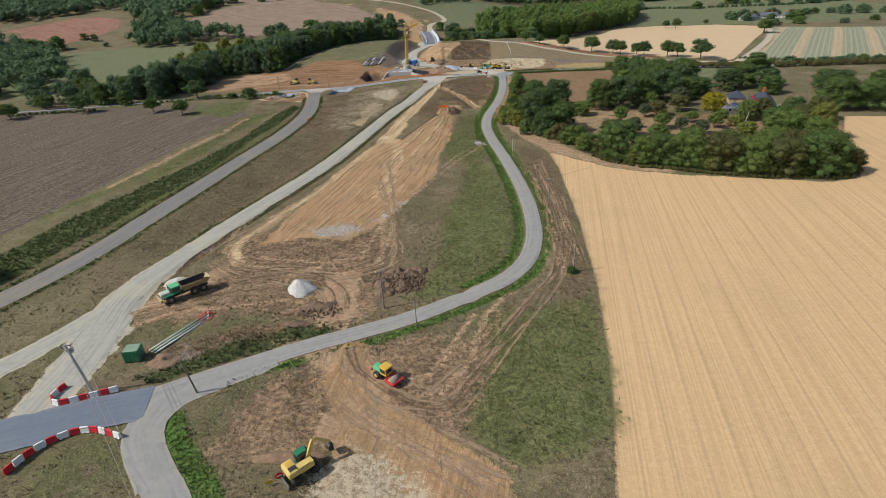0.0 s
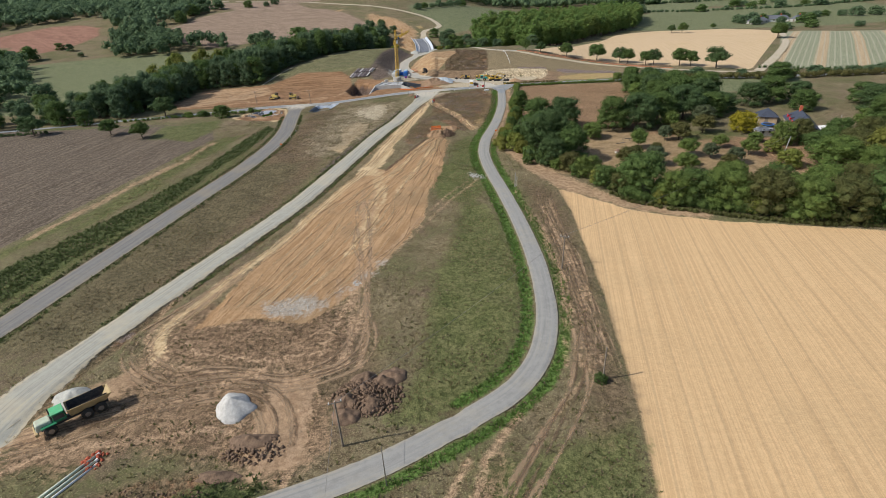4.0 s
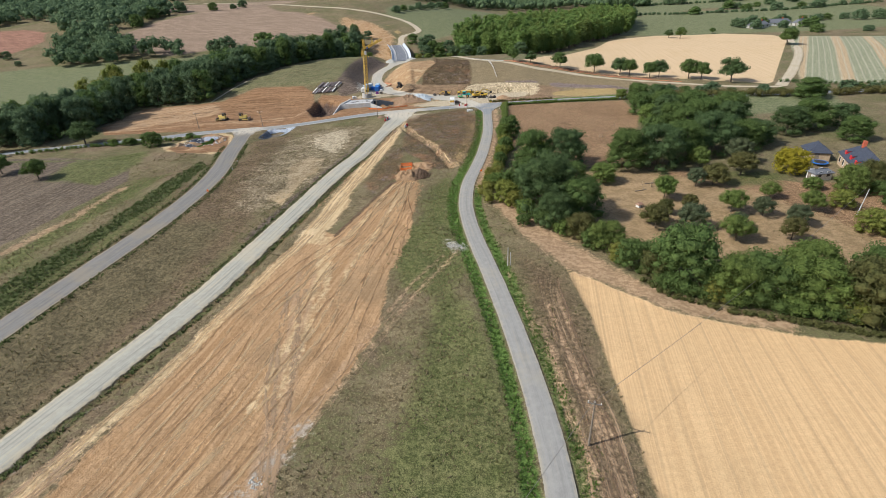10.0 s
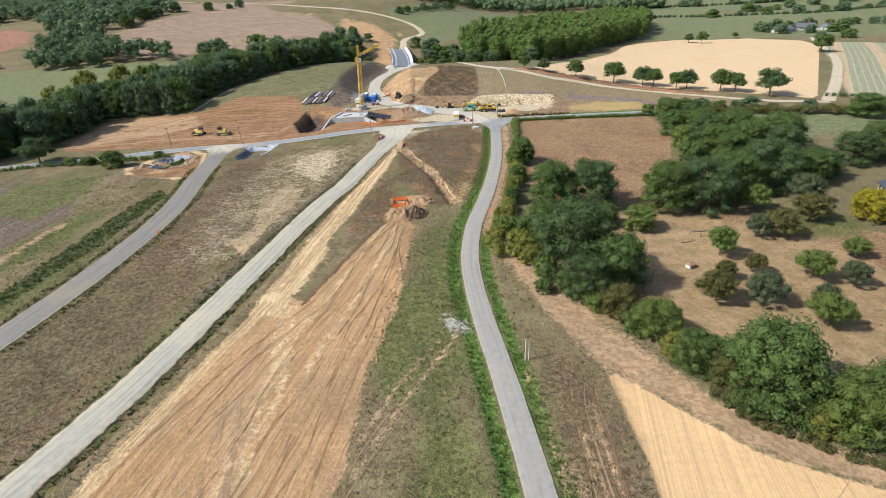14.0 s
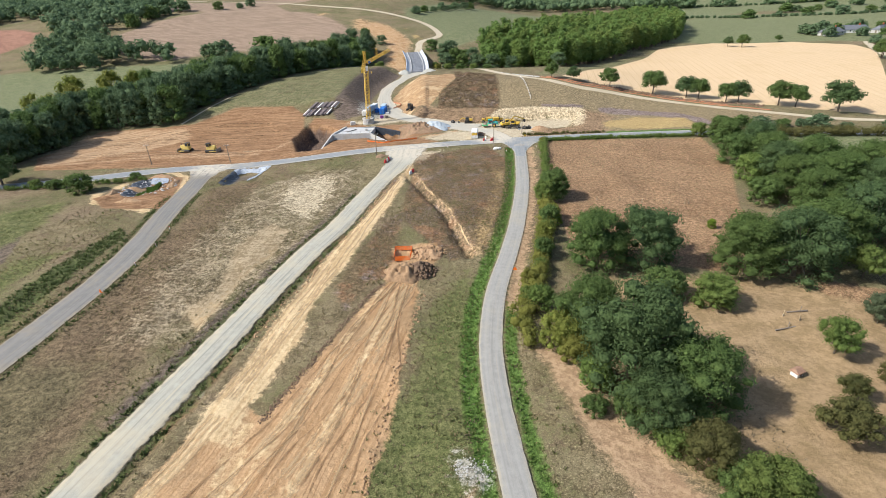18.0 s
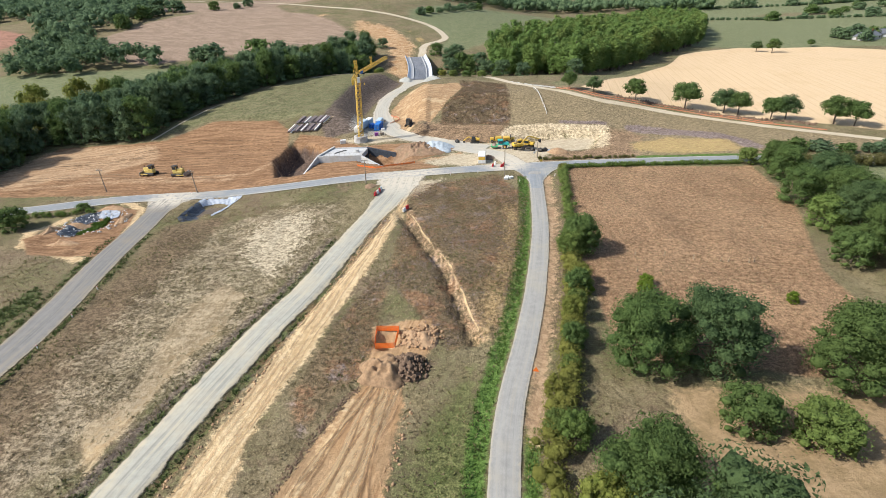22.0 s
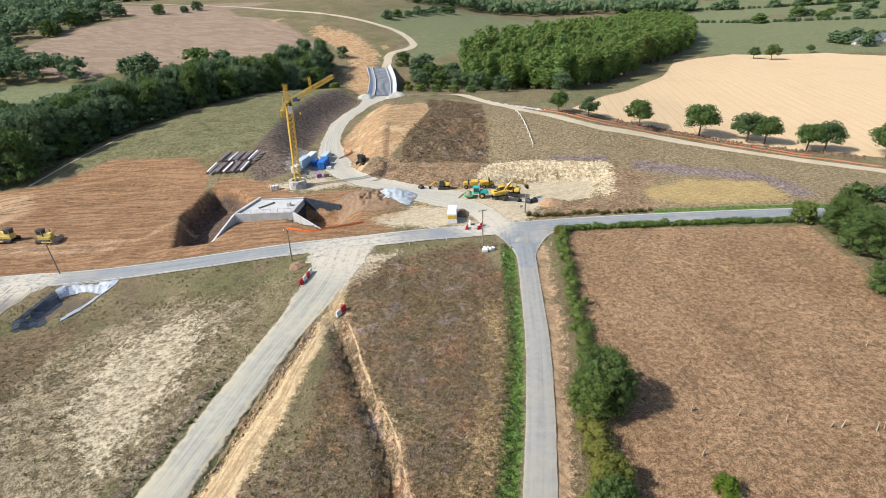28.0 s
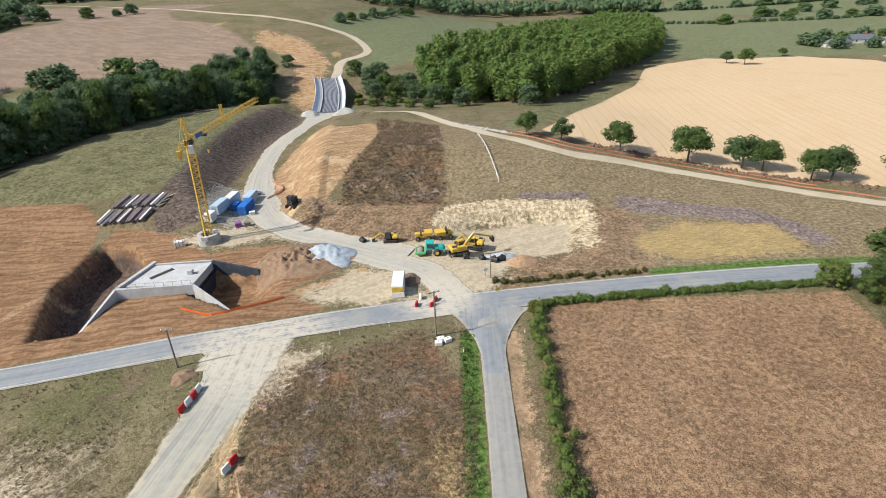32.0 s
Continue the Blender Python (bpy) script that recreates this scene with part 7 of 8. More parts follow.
def wall_strip(a, b, za, zb, w, z0):
    (ax, ay), (bx, by) = a, b
    n = math.hypot(bx - ax, by - ay)
    ox, oy = -(by - ay) / n * w / 2, (bx - ax) / n * w / 2
    return prism(bmesh.new(), [(ax + ox, ay + oy), (ax - ox, ay - oy), (bx - ox, by - oy), (bx + ox, by + oy)], z0, [za, za, zb, zb])


under = tagged(new("underpass"), "new grey concrete underpass with sloping wing walls in an open excavation", "underpass")
part("deck", prism(bmesh.new(), [(-34.2, 269.0), (-31.6, 276.2), (-20.9, 275.9), (-21.9, 267.8)], -0.6, 0.85), M_NEWCONC, under, "pale fresh concrete deck")
part("edge_beam", wall_strip((-35.0, 267.6), (-21.6, 267.4), 1.25, 1.25, 0.55, -0.8), M_NEWCONC, under)
part("edge_beam", wall_strip((-34.8, 268.0), (-31.8, 277.2), 1.3, 1.3, 0.7, -0.8), M_CONCRETE, under)
part("edge_beam", wall_strip((-31.8, 276.4), (-20.8, 276.3), 1.1, 1.1, 0.3, -0.8), M_NEWCONC, under)
part("side_wall", wall_strip((-34.9, 267.4), (-31.9, 277.4), 0.2, 0.2, 0.6, -6.0), M_CONCRETE, under)
# solid dark slab across the open mouth, in place of the shade inside
part("mouth_shade_slab", wall_strip((-21.7, 268), (-20.9, 276), -1.2, -1.2, 0.3, -6.0), M_WALLGREY, under, "dark slab standing in for the shade inside the passage mouth")
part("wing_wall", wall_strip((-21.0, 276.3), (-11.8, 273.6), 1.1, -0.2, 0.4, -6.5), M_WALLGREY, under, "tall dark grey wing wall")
part("wing_wall", wall_strip((-21.7, 267.5), (-13.2, 260.4), 1.2, -0.9, 0.45, -5.8), M_NEWCONC, under, "sloping pale wing wall")
part("wing_wall", wall_strip((-35.0, 267.6), (-38.2, 257.2), 1.2, -2.2, 0.45, -7.0), M_NEWCONC, under, "long sloping wing wall")
part("mat_strip", wall_strip((-30.5, 271.2), (-27.5, 274.4), 0.88, 0.88, 1.0, 0.8), M_DARK, under, "dark sheet lying on the deck")
for k in range(9):
    part("guard_post", bar((-34.3 + k * 1.55, 267.5, 1.2), (-34.3 + k * 1.55, 267.5, 2.1), 0.035), M_STEEL, under)
part("guard_rail", bar((-34.3, 267.5, 2.05), (-21.9, 267.4, 2.05), 0.03), M_STEEL, under)
part("hatch", box(0.9, 0.9, 0.9, -23.5, 272.0, 1.2, bevel=0.04), M_CONCRETE, under)
for bx, by in ((-39.5, 276.5), (-38.2, 277.2), (-37.8, 275.8)):
    c = thing("concrete_block", bx, by, lay(bx, by), "rough pale concrete block in the excavation", "block", 20, "blocks in the pit")
    part("block_body", box(1.1, 1.0, 1.1, 0, 0, 0.5, bevel=0.14), M_CONCRETE, c)
    part("lifting_eye", box(0.2, 0.08, 0.12, 0, 0, 1.1), M_DARK, c)

# stacks of precast beams
M_MAUVE = surface("stained_beam", (0.12, 0.095, 0.095), (0.22, 0.185, 0.185), 1.2, 0.85, dirt=(0.3, 0.27, 0.25), vary=0.5)
for k in range(5):
    for half in range(2):
        u = k / 4
        x0, y0 = -50.3 + u * 8.6 + half * 2.2 - 0.9, 300.2 - u * 0.2 + half * 4.3 - 0.4
        s = thing("beam_stack", x0, y0, lay(x0, y0), "stack of short mauve-grey precast beams on bearers" if (k + half) % 3 else "stack of pale weathered beams and boards", "beam stack", 62, "beam stacks")
        s.matrix_world = pose(x0, y0, lay(x0, y0), 0, -math.degrees(math.atan2(lay(x0 + 1.5, y0 + 2.8) - lay(x0 - 1.5, y0 - 2.8), 6.4)), 62 + k * 1.5 - half * 2)
        for lvl in range(2):
            for j in range(4 - lvl):
                part("beam", box(4.5 - 0.3 * ((k + j) % 3), 0.4, 0.3, 0.1 * ((j * 7 + k) % 3), (j - (3 - lvl) / 2) * 0.5, 0.42 + lvl * 0.34, bevel=0.03), M_WHITE if (k * 5 + j * 3 + lvl + half) % 7 == 0 else M_MAUVE, s)
        for e in (-1.2, 1.2):
            part("bearer", box(0.25, 1.8, 0.28, e, 0, 0.13), M_PLANK, s)
for k in range(3):
    b = thing("timber_board", -39.2 + k * 0.6, 303 + k * 1.4, lay(-39 + k * 0.6, 303 + k * 1.4), "loose orange-brown timber board on the slope", "board", 60, "loose boards")
    part("board", box(3.2, 0.3, 0.12, 0, 0, 0.12, bevel=0.02), M_PLANK, b)


# ---- bridge ----
M_DECK = surface("bridge_deck", (0.19, 0.205, 0.235), (0.28, 0.295, 0.325), 0.6, 0.8, dirt=(0.33, 0.32, 0.3))
bridge = tagged(new("bridge"), "new curved concrete road bridge with pale parapet shuttering", "bridge")
BL = smooth_line([(-11.6, 398.5), (-12.2, 412), (-13.6, 428), (-15.6, 442), (-17.6, 455)], 3.0)


def bridge_z(i):
    return 0.9 + 3.6 * i / (len(BL) - 1)


def along_bridge(offs, name, mat, label=""):
    """A band with a cross-section (side, height) swept along the bridge."""
    bm = bmesh.new()
    rows = []
    for i, (x, y) in enumerate(BL):
        a, b = BL[max(0, i - 1)], BL[min(len(BL) - 1, i + 1)]
        n = math.hypot(b[0] - a[0], b[1] - a[1])
        ox, oy = (b[1] - a[1]) / n, -(b[0] - a[0]) / n
        rows.append([bm.verts.new((x + ox * s, y + oy * s, bridge_z(i) + h)) for s, h in offs])
    m = len(offs)
    for r, q in zip(rows, rows[1:]):
        for k in range(m):
            bm.faces.new((r[k], r[(k + 1) % m], q[(k + 1) % m], q[k]))
    bm.faces.new(rows[0])
    bm.faces.new(rows[-1][::-1])
    bmesh.ops.recalc_face_normals(bm, faces=bm.faces)
    return part(name, bm, mat, bridge, label)


along_bridge([(-5, 0), (5, 0), (5, -1.2), (3, -1.8), (-3, -1.8), (-5, -1.2)], "deck", M_DECK, "grey bridge deck")
for s in (-1, 1):
    along_bridge([(s * 4.9, 0), (s * 5.2, 0), (s * 6.6, 1.3), (s * 6.4, 1.45)], "parapet", M_SHUTTER, "flared pale blue shuttering")
    along_bridge([(s * 3.4, 0.02), (s * 3.7, 0.02), (s * 3.7, 0.55), (s * 3.4, 0.55)], "kerb_wall", M_NEWCONC)
for k in range(12):
    off = -3.2 + k * 0.55
    along_bridge([(off, 0.01), (off + 0.1, 0.01), (off + 0.1, 0.1), (off, 0.1)], "reinforcement", M_WALLGREY, "bundle of dark reinforcing bars")
for i in (0, len(BL) // 2, len(BL) - 1):
    x, y = BL[i]
    part("abutment" if i != len(BL) // 2 else "pier", box(9, 2.2 if i != len(BL) // 2 else 1.2, 9, x, y, bridge_z(i) - 6.2, bevel=0.1), M_CONCRETE, bridge)


# ---- heaps of loose material ----
def heap(name, x, y, rx, ry, h, mat, label, seed, rough=0.12, rings=11, segs=34, peak=1.0):
    bm = bmesh.new()
    grid = []
    for i in range(rings + 1):
        f = i / rings
        row = []
        for k in range(segs):
            a = k / segs * math.tau
            wob = 1 + 0.22 * (float(vnoise(math.cos(a) * 2 + seed, math.sin(a) * 2, 1.0, seed)) - 0.5) * 2
            px, py = math.cos(a) * rx * f * wob, math.sin(a) * ry * f * wob
            z = h * (1 - f ** 1.25) ** peak + rough * h * (float(vnoise(px + seed * 9, py, 0.7, seed)) - 0.5) * 2 * (1 - f) + 0.08 * (float(vnoise(px, py, 0.3, 2)) - 0.5)
            row.append(bm.verts.new((px, py, lay(x + px, y + py) - lay(x, y) + (z if i < rings else -0.3))))
        grid.append(row)
    for a, b in zip(grid, grid[1:]):
        for k in range(segs):
            j = (k + 1) % segs
            bm.faces.new((a[k], b[k], b[j], a[j]))
    bmesh.ops.remove_doubles(bm, verts=grid[0], dist=0.2)
    bmesh.ops.recalc_face_normals(bm, faces=bm.faces)
    me = bpy.data.meshes.new(name)
    for f in bm.faces:
        f.smooth = True
    bm.to_mesh(me)
    bm.free()
    me.materials.append(mat)
    ob = new(name, me)
    ob.location = (x, y, lay(x, y))
    return tagged(ob, label, "heap")


heap("gravel_mound", -54.3, 44.6, 3.4, 2.4, 1.7, M_PALEHEAP, "pale grey gravel heap behind the dump truck", 15)
heap("gravel_mound", -31, 41.6, 3.0, 2.6, 1.9, M_GRAVELHEAP, "white gravel heap on bare trampled earth", 1)
heap("gravel_mound", 0.6, 276.2, 7.2, 4.6, 2.5, M_BLUEHEAP, "blue-grey gravel heap spilling over the earth", 2, 0.16, 20, 50)
heap("earth_mound", -4.5, 275, 10, 7.5, 2.1, M_BROWN, "brown earth heap beside the gravel", 3, 0.45, 30, 80)
heap("gravel_mound", 34.5, 272.6, 4.2, 2.6, 1.6, M_BLUEHEAP, "pale grey gravel heap behind the machines", 4)
heap("earth_mound", -3.0, 171.4, 4.0, 3.6, 2.3, M_HEAPED, "ochre heap of freshly dug earth", 5, 0.45, 24, 64)
heap("root_mound", 0.2, 172.0, 2.8, 3.0, 1.9, M_ROOT, "dark heap of roots and soil", 6, 0.4)
heap("earth_mound", 1.6, 178.8, 3.4, 2.6, 1.0, M_SPOIL, "low heap of ochre diggings by the hole", 7, 0.4)
heap("gravel_mound", -18.6, 396, 4.2, 3.0, 2.4, M_PALEHEAP, "grey gravel cone at the end of the bridge", 16)
heap("gravel_mound", -5.2, 395, 4.6, 3.0, 2.6, M_PALEHEAP, "grey gravel cone beside the bridge", 17)
heap("earth_mound", -15.4, 244.0, 1.8, 2.0, 0.6, M_BROWN, "pale earth bank behind the barriers", 18, 0.4, 14, 40)
heap("earth_mound", 16.6, 265.2, 2.4, 2.4, 0.8, M_ROOT, "reddish earth mound beside the cabin", 8, 0.2)
heap("earth_mound", 37.5, 268.5, 3, 2, 1.2, M_SPOIL, "grassy brown earth mound", 9, 0.2)
heap("root_mound", -26.5, 35.5, 3.4, 1.4, 0.8, M_ROOT, "low heap of dark turned soil", 10, 0.4)
heap("earth_mound", -29, 30.5, 2.8, 1.0, 0.5, M_ROOT, "low bank of scraped soil by the lane", 11, 0.4)
heap("earth_mound", -47.2, 22.6, 2.6, 1.8, 0.5, M_BROWN, "rough spoil with dry roots beside the container", 12, 0.5)
heap("earth_mound", -23.5, 3.8, 4.5, 0.9, 0.6, M_BROWN, "earth bank scraped up at the pad", 13, 0.4)
for k, (hx, hy, a, b) in enumerate(((-86, 231, 3, 1.4), (-83, 240, 4, 1.2), (-76.5, 233, 1.2, 4), (-90, 226, 1.3, 3.5), (-81, 217.5, 4, 1.2))):
    heap("earth_mound", hx, hy, a, b, 1.0, M_SPOIL, "pale earth bank round the settling pond", 20 + k, 0.3)
for k, (hx, hy) in enumerate(((-15.6, 41.5), (-13.2, 43.4), (-11, 45), (-15.4, 39), (-12.4, 41.2), (-9.6, 46.4), (-13.8, 45.6))):
    heap("root_mound", hx, hy, 2.2, 1.9, 1.2, M_ROOT, "heap of dark grubbed-up roots and clods", 30 + k, 0.5, 9, 26)


def clods(name, cx, cy, rx, ry, h, n, mat, label, seed, size=0.35):
    """Loose lumps over a heap, as one piece."""
    rng = np.random.default_rng(seed)
    base = np.array([(1, 0, 0), (-1, 0, 0), (0, 1, 0), (0, -1, 0), (0, 0, 1), (0, 0, -1)], float)
    tri = np.array([(0, 2, 4), (2, 1, 4), (1, 3, 4), (3, 0, 4), (2, 0, 5), (1, 2, 5), (3, 1, 5), (0, 3, 5)])
    co, fs = [], []
    for k in range(n):
        a, d = rng.uniform(0, math.tau), math.sqrt(rng.uniform(0, 1))
        x, y = cx + math.cos(a) * rx * d, cy + math.sin(a) * ry * d
        z = lay(x, y) + h * (1 - d ** 1.3)
        s = size * rng.uniform(0.4, 1.3)
        co.append(base * rng.uniform(0.6, 1.3, (6, 3)) * s + np.array([x, y, z]))
        fs.append(tri + 6 * k)
    return tagged(new(name, mesh_from(name, np.concatenate(co), np.concatenate(fs), mat)), label, "rubble", kind="stuff")


clods("soil_clods", -13, 42.6, 5.0, 3.8, 1.1, 700, M_ROOT, "dark clods and roots strewn over the heap", 1, 0.26)
clods("soil_clods", 0.2, 172, 3, 3, 1.9, 160, M_ROOT, "dark root clods on the heap", 2, 0.35)
clods("soil_clods", 1.5, 179, 4, 3, 0.8, 150, M_SPOIL, "ochre lumps round the hole", 3, 0.3)
clods("white_stones", -29, 65.4, 4.5, 2.2, 0.02, 200, M_GRAVELHEAP, "white stones spread on the earth", 4, 0.12)
clods("white_stones", -18.3, 72.3, 0.9, 1.0, 0.05, 40, M_GRAVELHEAP, "small patch of white stones", 5, 0.15)
clods("rubble", -83, 231, 8, 9, 0.1, 200, M_CONCRETE, "pale rubble round the settling pond", 6, 0.35)
clods("rubble", -45, 33.5, 1.6, 1.4, 0.2, 40, M_BRICK, "broken red brick rubble by the pipes", 7, 0.3)
clods("stones", 8, 128, 2.2, 1.6, 0.03, 120, M_GRAVELHEAP, "grey stones tipped at a field entrance", 8, 0.14)
clods("soil_clods", -26, 34, 4, 2, 0.3, 120, M_ROOT, "turned dark clods", 9, 0.3)
clods("soil_clods", -36, 27.5, 8, 1.6, 0.1, 150, M_ROOT, "dark lumps along the bank", 10, 0.17)

# ---- white pipes beside the green container ----
for k in range(5):
    p = thing("drain_pipe", -50.6 + k * 0.3, 25.0 - k * 0.18, lay(-48, 26) + 0.12 + (k % 2) * 0.24, "long white drain pipe laid on the ground" if k % 2 == 0 else "long grey-green drain pipe laid on the ground", "pipe", 61, "drain pipes")
    part("tube", bar((0, 0, 0.1), (11 - k * 0.3, 0, 0.1), 0.15, n=12), M_WHITE if k % 2 == 0 else M_PALEGREEN, p, smooth=True)
    part("socket", bar((11 - k * 0.3, 0, 0.1), (11.35 - k * 0.3, 0, 0.1), 0.18, n=12), M_WHITE, p)


# ---- barriers, signs, posts and poles ----
def barrier(x, y, turn, red):
    o = thing("traffic_barrier", x, y, lay(x, y) + 0.1, "red plastic water-filled traffic barrier" if red else "white plastic water-filled traffic barrier", "barrier", turn, "barriers at the junction")
    m = M_RED if red else M_WHITE
    part("barrier_body", box(1.12, 0.46, 0.62, 0, 0, 0.31, bevel=0.05, taper=(1, 0.5)), m, o)
    part("barrier_top", box(1.08, 0.24, 0.28, 0, 0, 0.74, bevel=0.05), m, o)
    for s in (-0.33, 0.33):
        part("foot", box(0.3, 0.54, 0.08, s, 0, 0.04), m, o)
    return o


def barrier_row(line, first):
    pts = smooth_line(line, 0.1)
    d, last, red = 0.0, pts[0], first
    for p, q in zip(pts, pts[1:]):
        d += math.hypot(q[0] - p[0], q[1] - p[1])
        if d >= 1.18:
            barrier((last[0] + q[0]) / 2, (last[1] + q[1]) / 2, math.degrees(math.atan2(q[1] - last[1], q[0] - last[0])), red)
            last, d, red = q, 0.0, not red


barrier_row([(-58.6, 17.4), (-59.2, 15.2), (-57.6, 13.8), (-55, 14.6), (-52.4, 15.5), (-49.6, 16.6)], True)
barrier_row([(-56.6, 2.6), (-56.0, 4.8), (-54.4, 7), (-52, 8.6), (-49.6, 8.9), (-47.2, 8.2), (-44.6, 7.2)], True)
for bx, by, bt, r in ((17.4, 256.6, 70, True), (18.2, 258.6, 95, False), (20.0, 256.2, 40, True), (20.6, 257.6, 60, True), (-13.2, 237.2, 72, True), (-12.8, 238.4, 75, False), (-12.5, 239.6, 78, True), (-12.3, 240.8, 80, False), (-4.5, 228.5, 62, True), (-5.1, 227.4, 62, False)):
    barrier(bx, by, bt, r)


def pole(x, y, h, mat, label, lean=0.0, turn=0.0, arms=0, r=0.14):
    o = thing("utility_pole", x, y, lay(x, y), label, "utility pole", turn)
    o.matrix_world = pose(x, y, lay(x, y) - 0.3, 0, lean, turn)
    part("shaft", cyl(r, h, 0, 0, h / 2, n=12, r2=r * 0.62), mat, o)
    if arms:
        part("cross_arm", box(1.7, 0.1, 0.12, 0, 0, h - 0.25, bevel=0.01), M_STEEL, o)
        for s in (-0.7, 0, 0.7):
            part("insulator", cyl(0.06, 0.25, s, 0, h - 0.05, n=8), M_WHITE, o)
    if arms > 1:
        part("transformer", box(0.75, 0.6, 0.8, 0.05, 0.5, h - 1.3, bevel=0.08), M_CONCRETE, o, "grey transformer box")
        for s in (-0.6, 0.6):
            part("brace", bar((s, 0, h - 0.3), (0, 0, h - 1.4), 0.04), M_STEEL, o)
    return o


pole(-54, 16, 9.0, M_CONCRETE, "tall concrete electricity pole with a transformer and cross arms", -4, 25, 2, 0.22)
pole(-39, 15.2, 6.4, M_WOOD, "slanting grey wooden pole beside the lane", -7, 10)
pole(-15, 34.2, 7.6, M_WOOD, "dark wooden pole at the edge of the lane", 0, 20, 1)
pole(-9.2, 28.4, 6.5, M_STEEL, "slim metal pole beside the lane", 0, 0, 0, 0.07)
pole(20.3, 74.6, 7.2, M_WOOD, "grey wooden electricity pole by the field edge", 1, -20, 1)
pole(19.2, 43.6, 6.0, M_WOOD, "grey wooden pole with a bush at its foot", 0, 0, 0)
pole(17.3, 118.3, 4.2, M_CONCRETE, "short pale concrete post pair", 0, 0, 0, 0.11)
pole(17.75, 118.1, 3.2, M_CONCRETE, "short pale concrete post", 0, 0, 0, 0.1)
pole(-17, 246.2, 7, M_WOOD, "dark wooden roadside pole", 2, 0, 1)
pole(-65.5, 250.6, 7, M_WOOD, "dark wooden pole near the settling pool", -2, 0, 1)
pole(-93, 253, 7, M_WOOD, "dark wooden pole beside the earthworks", 0, 0, 1)
pole(20, 248.2, 8.2, M_WOOD, "dark wooden pole by the crossroads", 0, 15, 1)
pole(95, 131, 6.5, M_CONCRETE, "pale leaning pole in the garden", 12, 20, 0, 0.12)
pole(121, 148, 7, M_CONCRETE, "pale pole beside the house", 8, 20, 0, 0.1)
pole(30.8, 263.5, 5, M_WOOD, "short wooden pole at the compound gate", 0, 0, 0)


def wire(a, b, sag, label):
    a, b = Vector(a), Vector(b)
    cu = bpy.data.curves.new("wire", "CURVE")
    cu.dimensions, cu.bevel_depth = "3D", 0.022
    sp = cu.splines.new("POLY")
    sp.points.add(14)
    for i in range(15):
        t = i / 14
        p = a.lerp(b, t)
        sp.points[i].co = (p.x, p.y, p.z - sag * 4 * t * (1 - t), 1)
    cu.materials.append(M_STEEL)
    return tagged(new("wire", cu), label, "wire")


for s in (-0.7, 0, 0.7):
    wire((-54 + s * 0.5, 16 + s * 0.5, 8.8), (-12 + s, -30 + s, 8.0), 1.2, "thin overhead wire between poles")
wire((-15, 34.2, 7.2), (20.3, 74.6, 6.9), 0.8, "thin sagging overhead wire along the lane")
wire((20.3, 74.6, 6.9), (95, 131, 6.2), 1.5, "thin overhead wire crossing the stubble field")


wire((-15, 34.2, 7.2), (-8, -45, 7.6), 1.0, "thin overhead wire running south from the lane")


def road_sign(x, y, turn, shape, label, up=1.1):
    o = thing("road_sign", x, y, lay(x, y), label, "road sign", turn)
    part("post", bar((0, 0, 0), (0, 0, up), 0.03), M_STEEL, o)
    if shape == "disc":
        part("plate", cyl(0.45, 0.04, 0, -0.05, up, 90, n=24), M_RED, o, "round red plate")
        part("band", box(0.6, 0.03, 0.16, 0, -0.085, up), M_WHITE, o, "white bar")
    elif shape == "triangle":
        part("plate", cyl(0.5, 0.04, 0, -0.05, up, 90, n=3, rz=0), M_ORANGE, o, "orange triangular plate")
    else:
        part("plate", box(0.8, 0.04, 0.6, 0, -0.05, up, bevel=0.01), M_YELLOW if shape == "square" else M_WHITE, o)
    return o


road_sign(-23.6, 0.7, 30, "disc", "round red no-entry sign on a short post", 0.8)
road_sign(-24.6, 0.0, 30, "square", "small yellow site sign", 0.6)
road_sign(-22.3, 1.9, 30, "triangle", "orange warning sign leaning by the bank", 0.6)
road_sign(17.6, 170.2, -10, "triangle", "orange warning sign in the green verge", 1.3)
road_sign(31.2, 258.6, 10, "square", "yellow and orange roadworks sign at the verge", 0.9)
road_sign(30, 264.2, 20, "white", "white notice board at the compound entrance", 1.4)
road_sign(-57.8, 167.5, -20, "triangle", "orange warning sign beside the dusty road", 0.7)
for mx, my in ((-57.2, 178), (-57, 186), (-58.4, 195), (-66.6, 249.6), (5.5, 250.6), (13, 251.6), (23.6, 244), (33.2, 247.2)):
    mk = thing("marker_post", mx, my, lay(mx, my), "small white roadside marker post", "marker", 0, "marker posts")
    part("post", box(0.14, 0.1, 0.8, 0, 0, 0.38, bevel=0.03), M_WHITE, mk)
    part("reflector", box(0.15, 0.11, 0.14, 0, 0, 0.66), M_RED, mk)
for bx, by, bt in ((20.6, 247.0, 10), (21.6, 246.8, 25), (20.2, 246.2, 0)):
    c = thing("concrete_block", bx, by, lay(bx, by), "white concrete weight block at the foot of the pole", "block", bt, "blocks at the pole")
    part("block_body", box(1.1, 0.75, 0.6, 0, 0, 0.3, bevel=0.07), M_WHITE, c)
    part("lifting_eye", box(0.2, 0.06, 0.1, 0, 0, 0.62), M_DARK, c)


